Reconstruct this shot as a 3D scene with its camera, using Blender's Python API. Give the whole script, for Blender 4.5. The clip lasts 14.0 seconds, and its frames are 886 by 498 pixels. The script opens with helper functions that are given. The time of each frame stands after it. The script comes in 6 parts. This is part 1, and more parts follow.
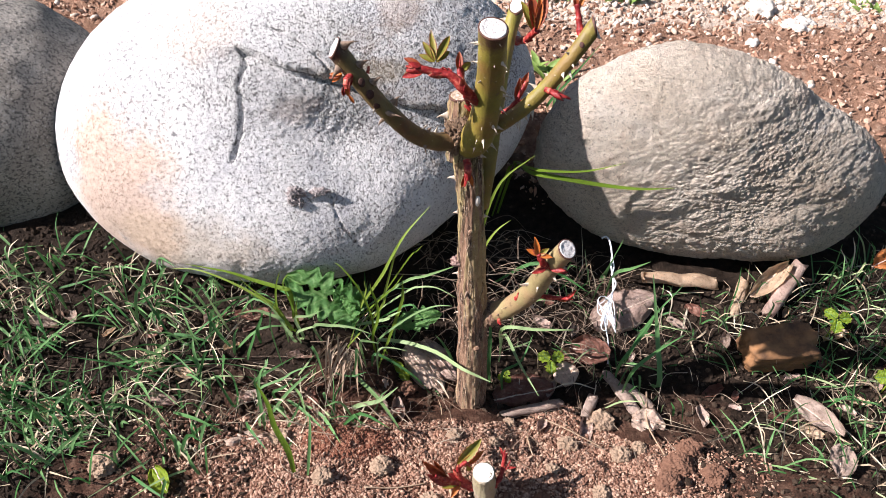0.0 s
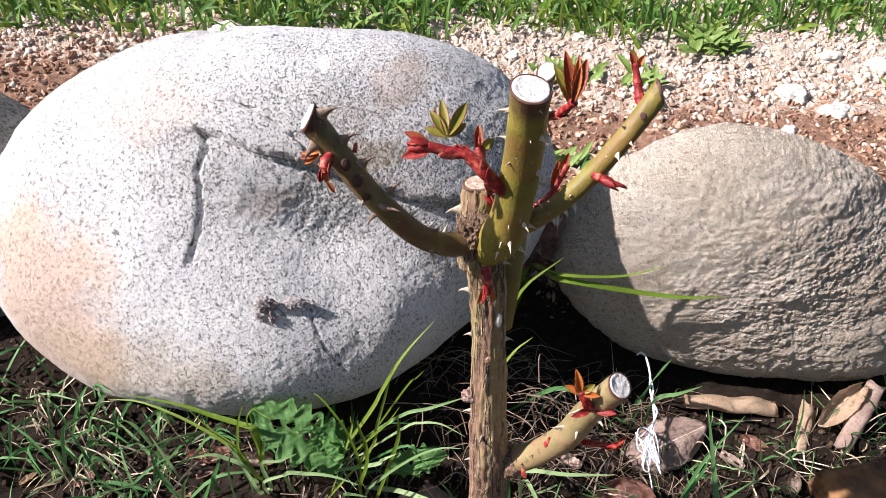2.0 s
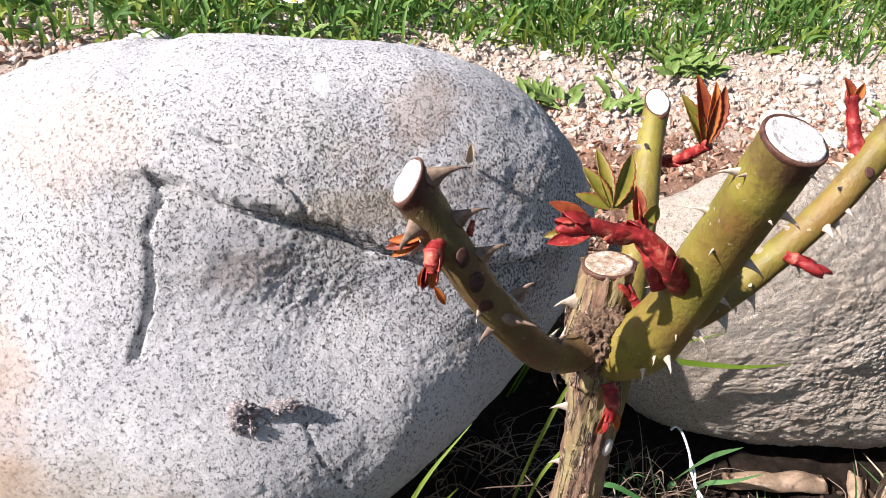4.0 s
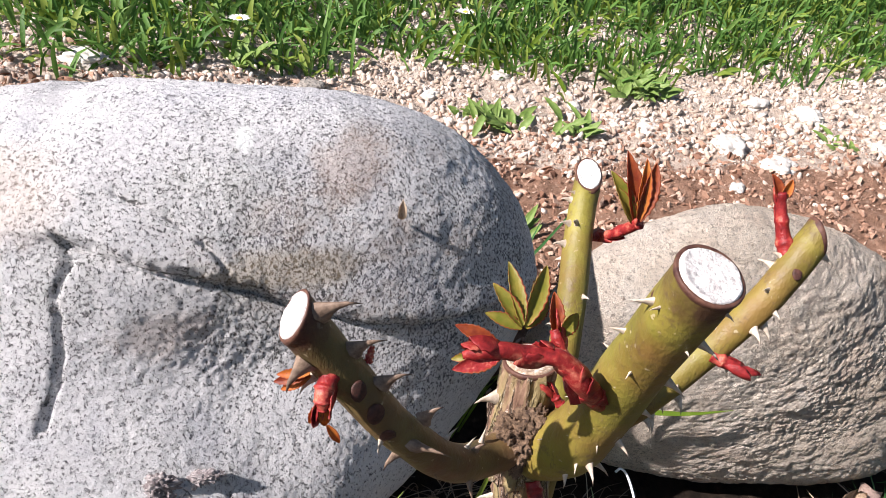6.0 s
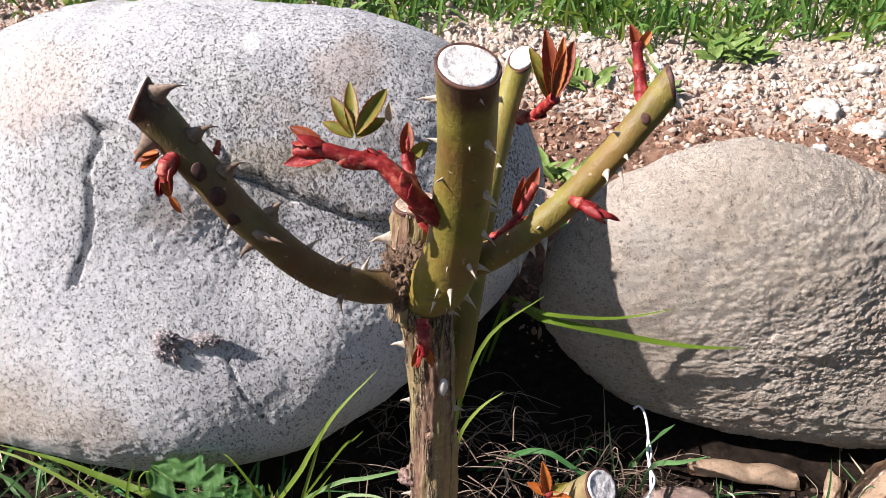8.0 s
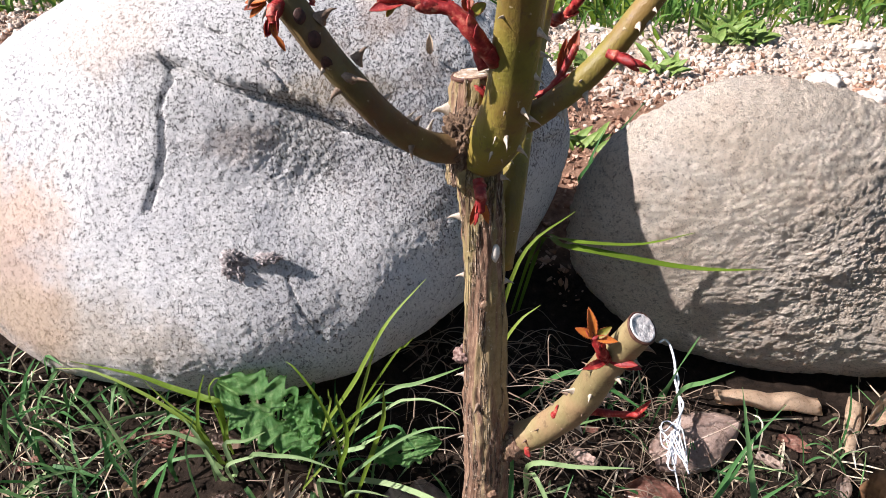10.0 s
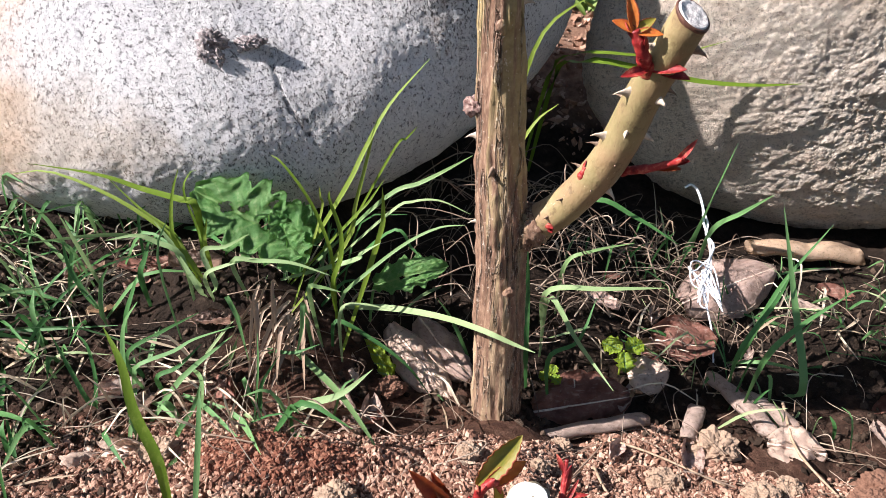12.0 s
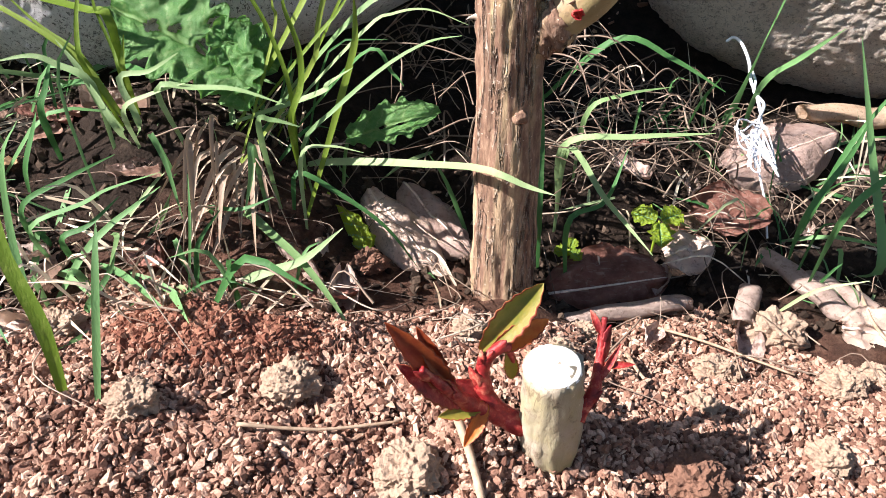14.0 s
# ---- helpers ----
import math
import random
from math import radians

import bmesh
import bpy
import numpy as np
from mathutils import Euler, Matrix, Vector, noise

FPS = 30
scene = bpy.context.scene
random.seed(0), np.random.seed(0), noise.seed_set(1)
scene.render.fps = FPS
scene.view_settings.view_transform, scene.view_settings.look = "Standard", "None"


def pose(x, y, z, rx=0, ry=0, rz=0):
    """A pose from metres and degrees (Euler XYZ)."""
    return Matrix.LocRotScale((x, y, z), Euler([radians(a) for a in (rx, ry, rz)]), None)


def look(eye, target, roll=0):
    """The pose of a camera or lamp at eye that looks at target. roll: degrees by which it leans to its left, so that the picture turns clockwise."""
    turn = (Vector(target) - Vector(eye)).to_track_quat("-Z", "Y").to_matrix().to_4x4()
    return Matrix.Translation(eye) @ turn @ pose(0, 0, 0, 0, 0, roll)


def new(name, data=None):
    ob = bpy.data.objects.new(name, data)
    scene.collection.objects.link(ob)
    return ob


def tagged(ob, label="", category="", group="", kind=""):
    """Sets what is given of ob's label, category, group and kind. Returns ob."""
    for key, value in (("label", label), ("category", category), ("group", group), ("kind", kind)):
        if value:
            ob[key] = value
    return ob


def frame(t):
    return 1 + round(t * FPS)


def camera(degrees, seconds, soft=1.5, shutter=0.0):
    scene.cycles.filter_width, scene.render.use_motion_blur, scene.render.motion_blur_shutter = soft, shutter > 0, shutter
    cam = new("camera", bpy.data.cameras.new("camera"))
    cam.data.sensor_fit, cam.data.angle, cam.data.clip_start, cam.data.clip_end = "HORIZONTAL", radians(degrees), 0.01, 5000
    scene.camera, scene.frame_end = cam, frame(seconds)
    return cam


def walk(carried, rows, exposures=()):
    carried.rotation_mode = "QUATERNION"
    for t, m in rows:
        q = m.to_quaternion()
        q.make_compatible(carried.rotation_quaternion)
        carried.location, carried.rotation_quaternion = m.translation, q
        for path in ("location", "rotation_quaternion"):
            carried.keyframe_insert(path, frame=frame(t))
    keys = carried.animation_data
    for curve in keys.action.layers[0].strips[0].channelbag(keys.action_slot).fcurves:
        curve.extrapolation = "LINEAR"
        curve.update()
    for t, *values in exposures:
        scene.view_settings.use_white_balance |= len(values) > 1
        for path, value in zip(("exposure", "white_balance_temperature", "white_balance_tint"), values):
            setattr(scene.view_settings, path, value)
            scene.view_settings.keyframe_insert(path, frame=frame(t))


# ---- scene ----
cam = camera(60.7, 14.0, 0.7)
METRES, EYE, TILT, LEAN, TURN = 0.85, 0.61, -42.0, 0.0, 0.0
ROWS = [
    (0.0, 0.0, 0.0, 0.0, 0.0, 0.0, -0.0),
    (0.5, 0.0084, 0.0253, -0.0325, -0.04, 4.08, -0.04),
    (1.0, 0.0133, 0.0695, -0.0201, -0.04, 5.18, 0.01),
    (1.5, 0.0116, 0.1217, 0.0131, -0.02, 6.26, 0.01),
    (2.0, -0.011, 0.1547, 0.0272, -0.49, 7.04, 0.06),
    (2.5, -0.0452, 0.1936, 0.0441, -2.35, 7.62, 0.22),
    (5.0, -0.0996, 0.3423, 0.106, -10.07, 8.12, 3.07),
    (5.5, -0.0894, 0.334, 0.1257, -10.66, 8.1, 3.17),
    (6.0, -0.0731, 0.3125, 0.1268, -10.55, 7.8, 2.27),
    (6.5, -0.0553, 0.3017, 0.127, -8.53, 7.51, 0.27),
    (7.0, -0.0207, 0.2909, 0.113, -5.55, 7.42, -1.38),
    (7.5, 0.0141, 0.278, 0.0881, -2.44, 7.26, -2.17),
    (8.0, 0.0281, 0.2781, 0.0601, -0.19, 7.56, -2.33),
    (10.5, -0.001, 0.2585, -0.0653, 0.64, 10.68, -0.45),
    (11.0, -0.0061, 0.2886, -0.1037, 0.61, 10.62, -0.38),
    (11.5, -0.0031, 0.3136, -0.1326, 0.55, 10.54, -0.31),
    (12.0, 0.0008, 0.3352, -0.1593, 0.58, 10.38, -0.26),
    (12.5, -0.0007, 0.3588, -0.182, 0.6, 9.96, -0.23),
    (13.0, 0.0023, 0.3838, -0.1931, 0.68, 9.15, -0.16),
    (13.5, 0.0035, 0.4164, -0.1999, 0.7, 8.46, -0.04),
    (14.0, 0.0016, 0.4538, -0.2065, 0.27, 7.51, 0.22),
]
walk(cam, [(t, pose(0, 0, EYE, TILT, LEAN, TURN) @ pose(METRES * x, METRES * y, METRES * z, 90 + pitch, roll, yaw)) for t, x, y, z, yaw, pitch, roll in ROWS],
     [(0.0, 1.10), (1.0, 1.16), (1.5, 1.18), (2.0, 1.02), (2.5, 0.98), (5.0, 1.04), (6.0, 0.92), (7.5, 0.90), (10.5, 1.05), (12.0, 1.28), (14.0, 1.62)])

# ---- light ----
SUN_FROM = Vector((-0.748, -0.160, 0.643)).normalized()
world = bpy.data.worlds.new("World")
scene.world = world
world.use_nodes = True
wn = world.node_tree
sky = wn.nodes.new("ShaderNodeTexSky")
sky.sky_type = "NISHITA"
sky.sun_disc = False
sky.sun_elevation = math.asin(SUN_FROM.z)
sky.sun_rotation = math.atan2(SUN_FROM.x, SUN_FROM.y)
wn.links.new(sky.outputs[0], wn.nodes["Background"].inputs[0])
wn.nodes["Background"].inputs[1].default_value = 0.05
sun = new("sun", bpy.data.lights.new("sun", "SUN"))
sun.data.energy = 5.0
sun.data.angle = radians(0.6)
sun.data.color = (1.0, 0.93, 0.93)
sun.matrix_world = look(SUN_FROM * 20, (0, 0, 0))


# ---- materials ----
def ramp(nt, fac, stops):
    n = nt.nodes.new("ShaderNodeValToRGB")
    el = n.color_ramp.elements
    while len(el) < len(stops):
        el.new(0.5)
    for e, (p, c) in zip(el, stops):
        e.position, e.color = p, (*c, 1) if len(c) == 3 else c
    nt.links.new(fac, n.inputs[0])
    return n.outputs[0]


def grey(v):
    return (v, v, v)


class Mat:
    """A node material with short calls for its textures."""

    def __init__(self, name, rough=0.8, spec=0.3):
        self.m = bpy.data.materials.new(name)
        self.m.use_nodes = True
        self.nt = self.m.node_tree
        self.b = self.nt.nodes["Principled BSDF"]
        self.b.inputs["Roughness"].default_value = rough
        self.b.inputs["Specular IOR Level"].default_value = spec
        self.geo = self.nt.nodes.new("ShaderNodeNewGeometry")
        self.pos = self.geo.outputs["Position"]

    def scaled(self, v):
        n = self.nt.nodes.new("ShaderNodeVectorMath")
        n.operation = "MULTIPLY"
        self.nt.links.new(self.pos, n.inputs[0])
        n.inputs[1].default_value = v
        return n.outputs[0]

    def noise(self, scale, detail=4, rough=0.6, vec=None, dist=0.0):
        n = self.nt.nodes.new("ShaderNodeTexNoise")
        n.inputs["Scale"].default_value = scale
        n.inputs["Detail"].default_value = detail
        n.inputs["Roughness"].default_value = rough
        n.inputs["Distortion"].default_value = dist
        self.nt.links.new(vec or self.pos, n.inputs["Vector"])
        return n.outputs["Fac"]

    def cells(self, scale, feature="F1", vec=None, out="Distance"):
        n = self.nt.nodes.new("ShaderNodeTexVoronoi")
        n.feature = feature
        n.inputs["Scale"].default_value = scale
        self.nt.links.new(vec or self.pos, n.inputs["Vector"])
        return n.outputs[out]

    def ramp(self, fac, stops):
        return ramp(self.nt, fac, stops)

    def mix(self, fac, a, b, kind="MIX"):
        n = self.nt.nodes.new("ShaderNodeMix")
        n.data_type = "RGBA"
        n.blend_type = kind
        for sock, v in ((n.inputs[0], fac), (n.inputs[6], a), (n.inputs[7], b)):
            if isinstance(v, (int, float)):
                sock.default_value = v
            elif isinstance(v, tuple):
                sock.default_value = (*v, 1)
            else:
                self.nt.links.new(v, sock)
        return n.outputs[2]

    def math(self, op, a, b=0.0, clamp=False):
        n = self.nt.nodes.new("ShaderNodeMath")
        n.operation, n.use_clamp = op, clamp
        for sock, v in ((n.inputs[0], a), (n.inputs[1], b)):
            if isinstance(v, (int, float)):
                sock.default_value = v
            else:
                self.nt.links.new(v, sock)
        return n.outputs[0]

    def blob(self, at, radii, wobble=0.5, scale=30.0):
        """1 inside a ragged patch round a place, 0 outside."""
        n = self.nt.nodes.new("ShaderNodeVectorMath")
        n.operation = "SUBTRACT"
        self.nt.links.new(self.pos, n.inputs[0])
        n.inputs[1].default_value = at
        d = self.nt.nodes.new("ShaderNodeVectorMath")
        d.operation = "DIVIDE"
        self.nt.links.new(n.outputs[0], d.inputs[0])
        d.inputs[1].default_value = radii
        ln = self.nt.nodes.new("ShaderNodeVectorMath")
        ln.operation = "LENGTH"
        self.nt.links.new(d.outputs[0], ln.inputs[0])
        w = self.math("MULTIPLY", self.math("SUBTRACT", self.noise(scale, 5, 0.65), 0.5), wobble * 4)
        r = self.math("ADD", ln.outputs["Value"], w)
        return self.ramp(r, [(0.55, grey(1)), (1.0, grey(0))])

    def vec(self, op, a, b=None):
        n = self.nt.nodes.new("ShaderNodeVectorMath")
        n.operation = op
        for sock, v in zip(n.inputs, (a, b)):
            if isinstance(v, tuple):
                sock.default_value = v
            elif v is not None:
                self.nt.links.new(v, sock)
        return n

    def line(self, points, width, wobble=0.0012, scale=170):
        """1 on a crack along a polyline, 0 beside it."""
        tex = self.nt.nodes.new("ShaderNodeTexNoise")
        tex.inputs["Scale"].default_value = scale
        tex.inputs["Detail"].default_value = 4
        self.nt.links.new(self.pos, tex.inputs["Vector"])
        off = self.vec("MULTIPLY", self.vec("SUBTRACT", tex.outputs["Color"], (0.5, 0.5, 0.5)).outputs[0], (wobble * 4,) * 3).outputs[0]
        p = self.vec("ADD", self.pos, off).outputs[0]
        best = None
        for a, b in zip(points, points[1:]):
            ab = Vector(b) - Vector(a)
            pa = self.vec("SUBTRACT", p, tuple(a)).outputs[0]
            h = self.math("MULTIPLY", self.vec("DOT_PRODUCT", pa, tuple(ab)).outputs["Value"], 1 / ab.length_squared, True)
            way = self.vec("SCALE", tuple(ab))
            self.nt.links.new(h, way.inputs["Scale"])
            d = self.vec("LENGTH", self.vec("SUBTRACT", pa, way.outputs[0]).outputs[0]).outputs["Value"]
            best = d if best is None else self.math("MINIMUM", best, d)
        return self.ramp(self.math("DIVIDE", best, width * 2), [(0.25, grey(1)), (0.5, grey(0))])

    def axis(self, i):
        n = self.nt.nodes.new("ShaderNodeSeparateXYZ")
        self.nt.links.new(self.pos, n.inputs[0])
        return n.outputs[i]

    def island(self):
        return self.geo.outputs["Random Per Island"]

    def object_random(self):
        return self.nt.nodes.new("ShaderNodeObjectInfo").outputs["Random"]

    def colour(self, c):
        if isinstance(c, tuple):
            self.b.inputs["Base Color"].default_value = (*c, 1)
        else:
            self.nt.links.new(c, self.b.inputs["Base Color"])
        return self

    def bump(self, height, strength=0.5, distance=0.002):
        n = self.nt.nodes.new("ShaderNodeBump")
        n.inputs["Strength"].default_value = strength
        n.inputs["Distance"].default_value = distance
        self.nt.links.new(height, n.inputs["Height"])
        if self.b.inputs["Normal"].is_linked:
            self.nt.links.new(self.b.inputs["Normal"].links[0].from_socket, n.inputs["Normal"])
        self.nt.links.new(n.outputs[0], self.b.inputs["Normal"])
        return self

    def rough(self, fac, lo, hi):
        self.nt.links.new(self.ramp(fac, [(0.2, grey(lo)), (0.8, grey(hi))]), self.b.inputs["Roughness"])
        return self

    def thin(self, amount, tint):
        """Lets light through a thin leaf."""
        t = self.nt.nodes.new("ShaderNodeBsdfTranslucent")
        if isinstance(tint, tuple):
            t.inputs[0].default_value = (*tint, 1)
        else:
            self.nt.links.new(tint, t.inputs[0])
        x = self.nt.nodes.new("ShaderNodeMixShader")
        x.inputs[0].default_value = amount
        self.nt.links.new(self.b.outputs[0], x.inputs[1])
        self.nt.links.new(t.outputs[0], x.inputs[2])
        self.nt.links.new(x.outputs[0], self.nt.nodes["Material Output"].inputs[0])
        return self


# cracks of the granite boulder
LEDGE = [(-0.169, 0.585, 0.307), (-0.125, 0.578, 0.292), (-0.087, 0.580, 0.282), (-0.060, 0.581, 0.267), (-0.029, 0.583, 0.254), (0.002, 0.588, 0.248), (0.040, 0.603, 0.244), (0.072, 0.629, 0.241)]
CRACK = [(-0.171, 0.585, 0.306), (-0.169, 0.580, 0.298), (-0.175, 0.573, 0.283), (-0.174, 0.563, 0.263), (-0.177, 0.554, 0.246), (-0.184, 0.541, 0.228)]
VEIN = [(-0.100, 0.535, 0.192), (-0.098, 0.530, 0.182), (-0.091, 0.524, 0.164), (-0.078, 0.525, 0.141), (-0.074, 0.527, 0.134)]
BRANCH = [(-0.146, 0.595, 0.325), (-0.134, 0.592, 0.321), (-0.121, 0.588, 0.315), (-0.108, 0.585, 0.305), (-0.096, 0.580, 0.289)]
NOTCH = [(-0.186, 0.632, 0.342), (-0.181, 0.655, 0.349), (-0.180, 0.690, 0.350), (-0.175, 0.730, 0.342)]


def granite():
    k = Mat("granite", 0.82, 0.25)
    base = k.ramp(k.noise(14, 5), [(0.3, (0.62, 0.605, 0.61)), (0.7, (0.75, 0.73, 0.72))])
    pale = k.ramp(k.noise(420, 3, 0.7), [(0.42, grey(0)), (0.62, grey(1))])
    c = k.mix(k.math("MULTIPLY", pale, 0.55), base, (0.80, 0.785, 0.775))
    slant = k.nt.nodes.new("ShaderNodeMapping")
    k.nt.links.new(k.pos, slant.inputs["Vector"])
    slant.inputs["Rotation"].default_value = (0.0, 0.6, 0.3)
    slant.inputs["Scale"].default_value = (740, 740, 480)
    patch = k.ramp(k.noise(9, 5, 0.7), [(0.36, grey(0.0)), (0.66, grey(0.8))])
    # denser dark flecks and a warm tint on the right middle of the face
    dense_area = k.blob((0.010, 0.58, 0.29), (0.13, 0.12, 0.12), 0.35, 16)
    patch = k.math("ADD", k.math("MULTIPLY", patch, 0.75), k.math("MULTIPLY", dense_area, 0.42))
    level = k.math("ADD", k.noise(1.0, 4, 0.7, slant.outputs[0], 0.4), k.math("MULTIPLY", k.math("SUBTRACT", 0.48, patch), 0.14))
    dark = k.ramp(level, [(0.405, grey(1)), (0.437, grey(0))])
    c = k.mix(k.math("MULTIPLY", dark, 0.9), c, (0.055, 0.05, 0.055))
    warp = k.nt.nodes.new("ShaderNodeVectorMath")
    warp.operation = "MULTIPLY_ADD"
    k.nt.links.new(k.pos, warp.inputs[0])
    warp.inputs[1].default_value = (1, 1, 0.8)
    k.nt.links.new(k.math("MULTIPLY", k.noise(190, 4, 0.7), 0.012), warp.inputs[2])
    split = k.ramp(k.cells(150, "DISTANCE_TO_EDGE", warp.outputs[0]), [(0.0, grey(1)), (0.045, grey(0))])
    split = k.math("MULTIPLY", split, k.ramp(k.noise(45, 4, 0.7), [(0.46, grey(0)), (0.58, grey(1))]))
    c = k.mix(k.math("MULTIPLY", split, 0.25), c, (0.07, 0.065, 0.065))
    # pits: darker in colour here, pressed into the bump further down
    pits = k.ramp(k.noise(330, 5, 0.78, None, 0.3), [(0.385, grey(1)), (0.425, grey(0))])
    c = k.mix(k.math("MULTIPLY", pits, 0.75), c, (0.085, 0.08, 0.085))
    warm = k.ramp(k.noise(34, 5, 0.75), [(0.50, grey(0)), (0.66, grey(1))])
    c = k.mix(k.math("MULTIPLY", k.math("MULTIPLY", warm, dense_area), 0.45), c, (0.36, 0.26, 0.19))
    cool = k.ramp(k.noise(24, 3, 0.6), [(0.50, grey(0)), (0.70, grey(1))])
    c = k.mix(k.math("MULTIPLY", cool, 0.25), c, (0.36, 0.37, 0.44))
    tan = k.blob((-0.302, 0.549, 0.182), (0.085, 0.09, 0.10), 0.35, 24)
    tan2 = k.blob((-0.235, 0.525, 0.150), (0.10, 0.06, 0.035), 0.35, 26)
    c = k.mix(k.math("MULTIPLY", tan, 0.62), c, (0.60, 0.38, 0.25))
    c = k.mix(k.math("MULTIPLY", tan2, 0.5), c, (0.50, 0.38, 0.26))
    top = k.blob((-0.215, 0.605, 0.318), (0.05, 0.05, 0.035), 0.4, 30)
    c = k.mix(k.math("MULTIPLY", top, 0.35), c, (0.62, 0.46, 0.34))
    yel = k.blob((-0.066, 0.584, 0.290), (0.055, 0.03, 0.013), 0.3, 40)
    c = k.mix(k.math("MULTIPLY", yel, 0.45), c, (0.40, 0.30, 0.17))
    rust = k.blob((-0.035, 0.615, 0.330), (0.022, 0.03, 0.022), 0.4, 50)
    c = k.mix(k.math("MULTIPLY", rust, 0.40), c, (0.45, 0.32, 0.24))
    stain = k.blob((-0.127, 0.570, 0.261), (0.030, 0.03, 0.014), 0.4, 45)
    c = k.mix(k.math("MULTIPLY", stain, 0.40), c, (0.34, 0.25, 0.20))
    moss = k.ramp(k.noise(9, 4), [(0.56, grey(0)), (0.74, grey(1))])
    c = k.mix(k.math("MULTIPLY", moss, 0.22), c, (0.30, 0.32, 0.24))
    chips = k.ramp(k.noise(60, 4, 0.7), [(0.38, grey(0.25)), (0.55, grey(1))])
    cracks = [k.line(LEDGE, 0.0013, 0.0022), k.line(CRACK, 0.0017, 0.0016), k.line(VEIN, 0.0014, 0.0012, 260), k.line(BRANCH, 0.0009)]
    crack = k.math("MULTIPLY", k.math("MAXIMUM", k.math("MAXIMUM", cracks[0], cracks[1]), k.math("MAXIMUM", cracks[2], cracks[3])), chips)
    c = k.mix(k.math("MULTIPLY", crack, 0.72), c, (0.07, 0.06, 0.058))
    white = k.blob((-0.088, 0.618, 0.344), (0.0055, 0.012, 0.009), 0.25, 160)
    c = k.mix(white, c, (0.88, 0.88, 0.86))
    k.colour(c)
    k.bump(k.noise(210, 7, 0.82), 0.8, 0.0034)
    k.bump(k.math("SUBTRACT", 1.0, crack), 1.0, 0.0022)
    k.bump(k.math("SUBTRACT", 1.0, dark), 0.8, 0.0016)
    k.bump(k.math("SUBTRACT", 1.0, split), 0.35, 0.0010)
    k.bump(k.math("SUBTRACT", 1.0, pits), 0.8, 0.0014)
    k.bump(k.noise(900, 3, 0.7), 0.35, 0.0008)
    return k.m


def sandstone():
    k = Mat("pale_tan_stone", 0.85, 0.2)
    c = k.ramp(k.noise(11, 5), [(0.3, (0.76, 0.64, 0.51)), (0.55, (0.87, 0.76, 0.64)), (0.75, (0.90, 0.83, 0.74))])
    c = k.mix(k.math("MULTIPLY", k.ramp(k.noise(260, 6, 0.8), [(0.37, grey(1)), (0.46, grey(0))]), 0.8), c, (0.20, 0.15, 0.105))
    c = k.mix(k.math("MULTIPLY", k.ramp(k.noise(620, 3, 0.7), [(0.34, grey(1)), (0.42, grey(0))]), 0.6), c, (0.24, 0.20, 0.16))
    c = k.mix(k.math("MULTIPLY", k.ramp(k.noise(500, 3, 0.7), [(0.55, grey(0)), (0.7, grey(1))]), 0.4), c, (0.80, 0.75, 0.68))
    c = k.mix(k.math("MULTIPLY", k.ramp(k.noise(30, 4, 0.7), [(0.52, grey(0)), (0.72, grey(1))]), 0.35), c, (0.55, 0.36, 0.26))
    # brown mottling and fine pits put the shade of rough hollows into the colour
    c = k.mix(k.math("MULTIPLY", k.ramp(k.noise(130, 7, 0.82, k.scaled((0.8, 0.8, 1.5)), 0.5), [(0.40, grey(1)), (0.52, grey(0))]), 0.35), c, (0.46, 0.35, 0.26))
    c = k.mix(k.math("MULTIPLY", k.ramp(k.noise(480, 5, 0.8), [(0.38, grey(1)), (0.44, grey(0))]), 0.55), c, (0.22, 0.17, 0.125))
    k.colour(c)
    flow = k.nt.nodes.new("ShaderNodeMapping")
    k.nt.links.new(k.pos, flow.inputs["Vector"])
    flow.inputs["Rotation"].default_value = (0.0, 0.28, 0.0)
    flow.inputs["Scale"].default_value = (70, 75, 150)
    ripple = k.noise(1.0, 7, 0.7, flow.outputs[0], 0.8)
    k.bump(ripple, 0.7, 0.0065)
    ridge = k.math("ABSOLUTE", k.math("SUBTRACT", k.noise(2.6, 6, 0.75, flow.outputs[0], 0.5), 0.5))
    k.bump(k.ramp(ridge, [(0.0, grey(0)), (0.12, grey(1))]), 0.8, 0.0026)
    k.bump(k.noise(300, 7, 0.88), 0.9, 0.0048)
    return k.m


def brown_stone():
    k = Mat("weathered_grey_brown_stone", 0.88, 0.2)
    c = k.ramp(k.noise(20, 5), [(0.3, (0.22, 0.195, 0.165)), (0.7, (0.40, 0.365, 0.32))])
    c = k.mix(k.math("MULTIPLY", k.ramp(k.noise(330, 4, 0.75), [(0.42, grey(1)), (0.50, grey(0))]), 0.8), c, (0.05, 0.047, 0.045))
    c = k.mix(k.math("MULTIPLY", k.ramp(k.noise(420, 3, 0.7), [(0.58, grey(0)), (0.66, grey(1))]), 0.7), c, (0.50, 0.47, 0.43))
    k.colour(c)
    k.bump(k.noise(90, 6, 0.7), 0.6, 0.005)
    return k.m


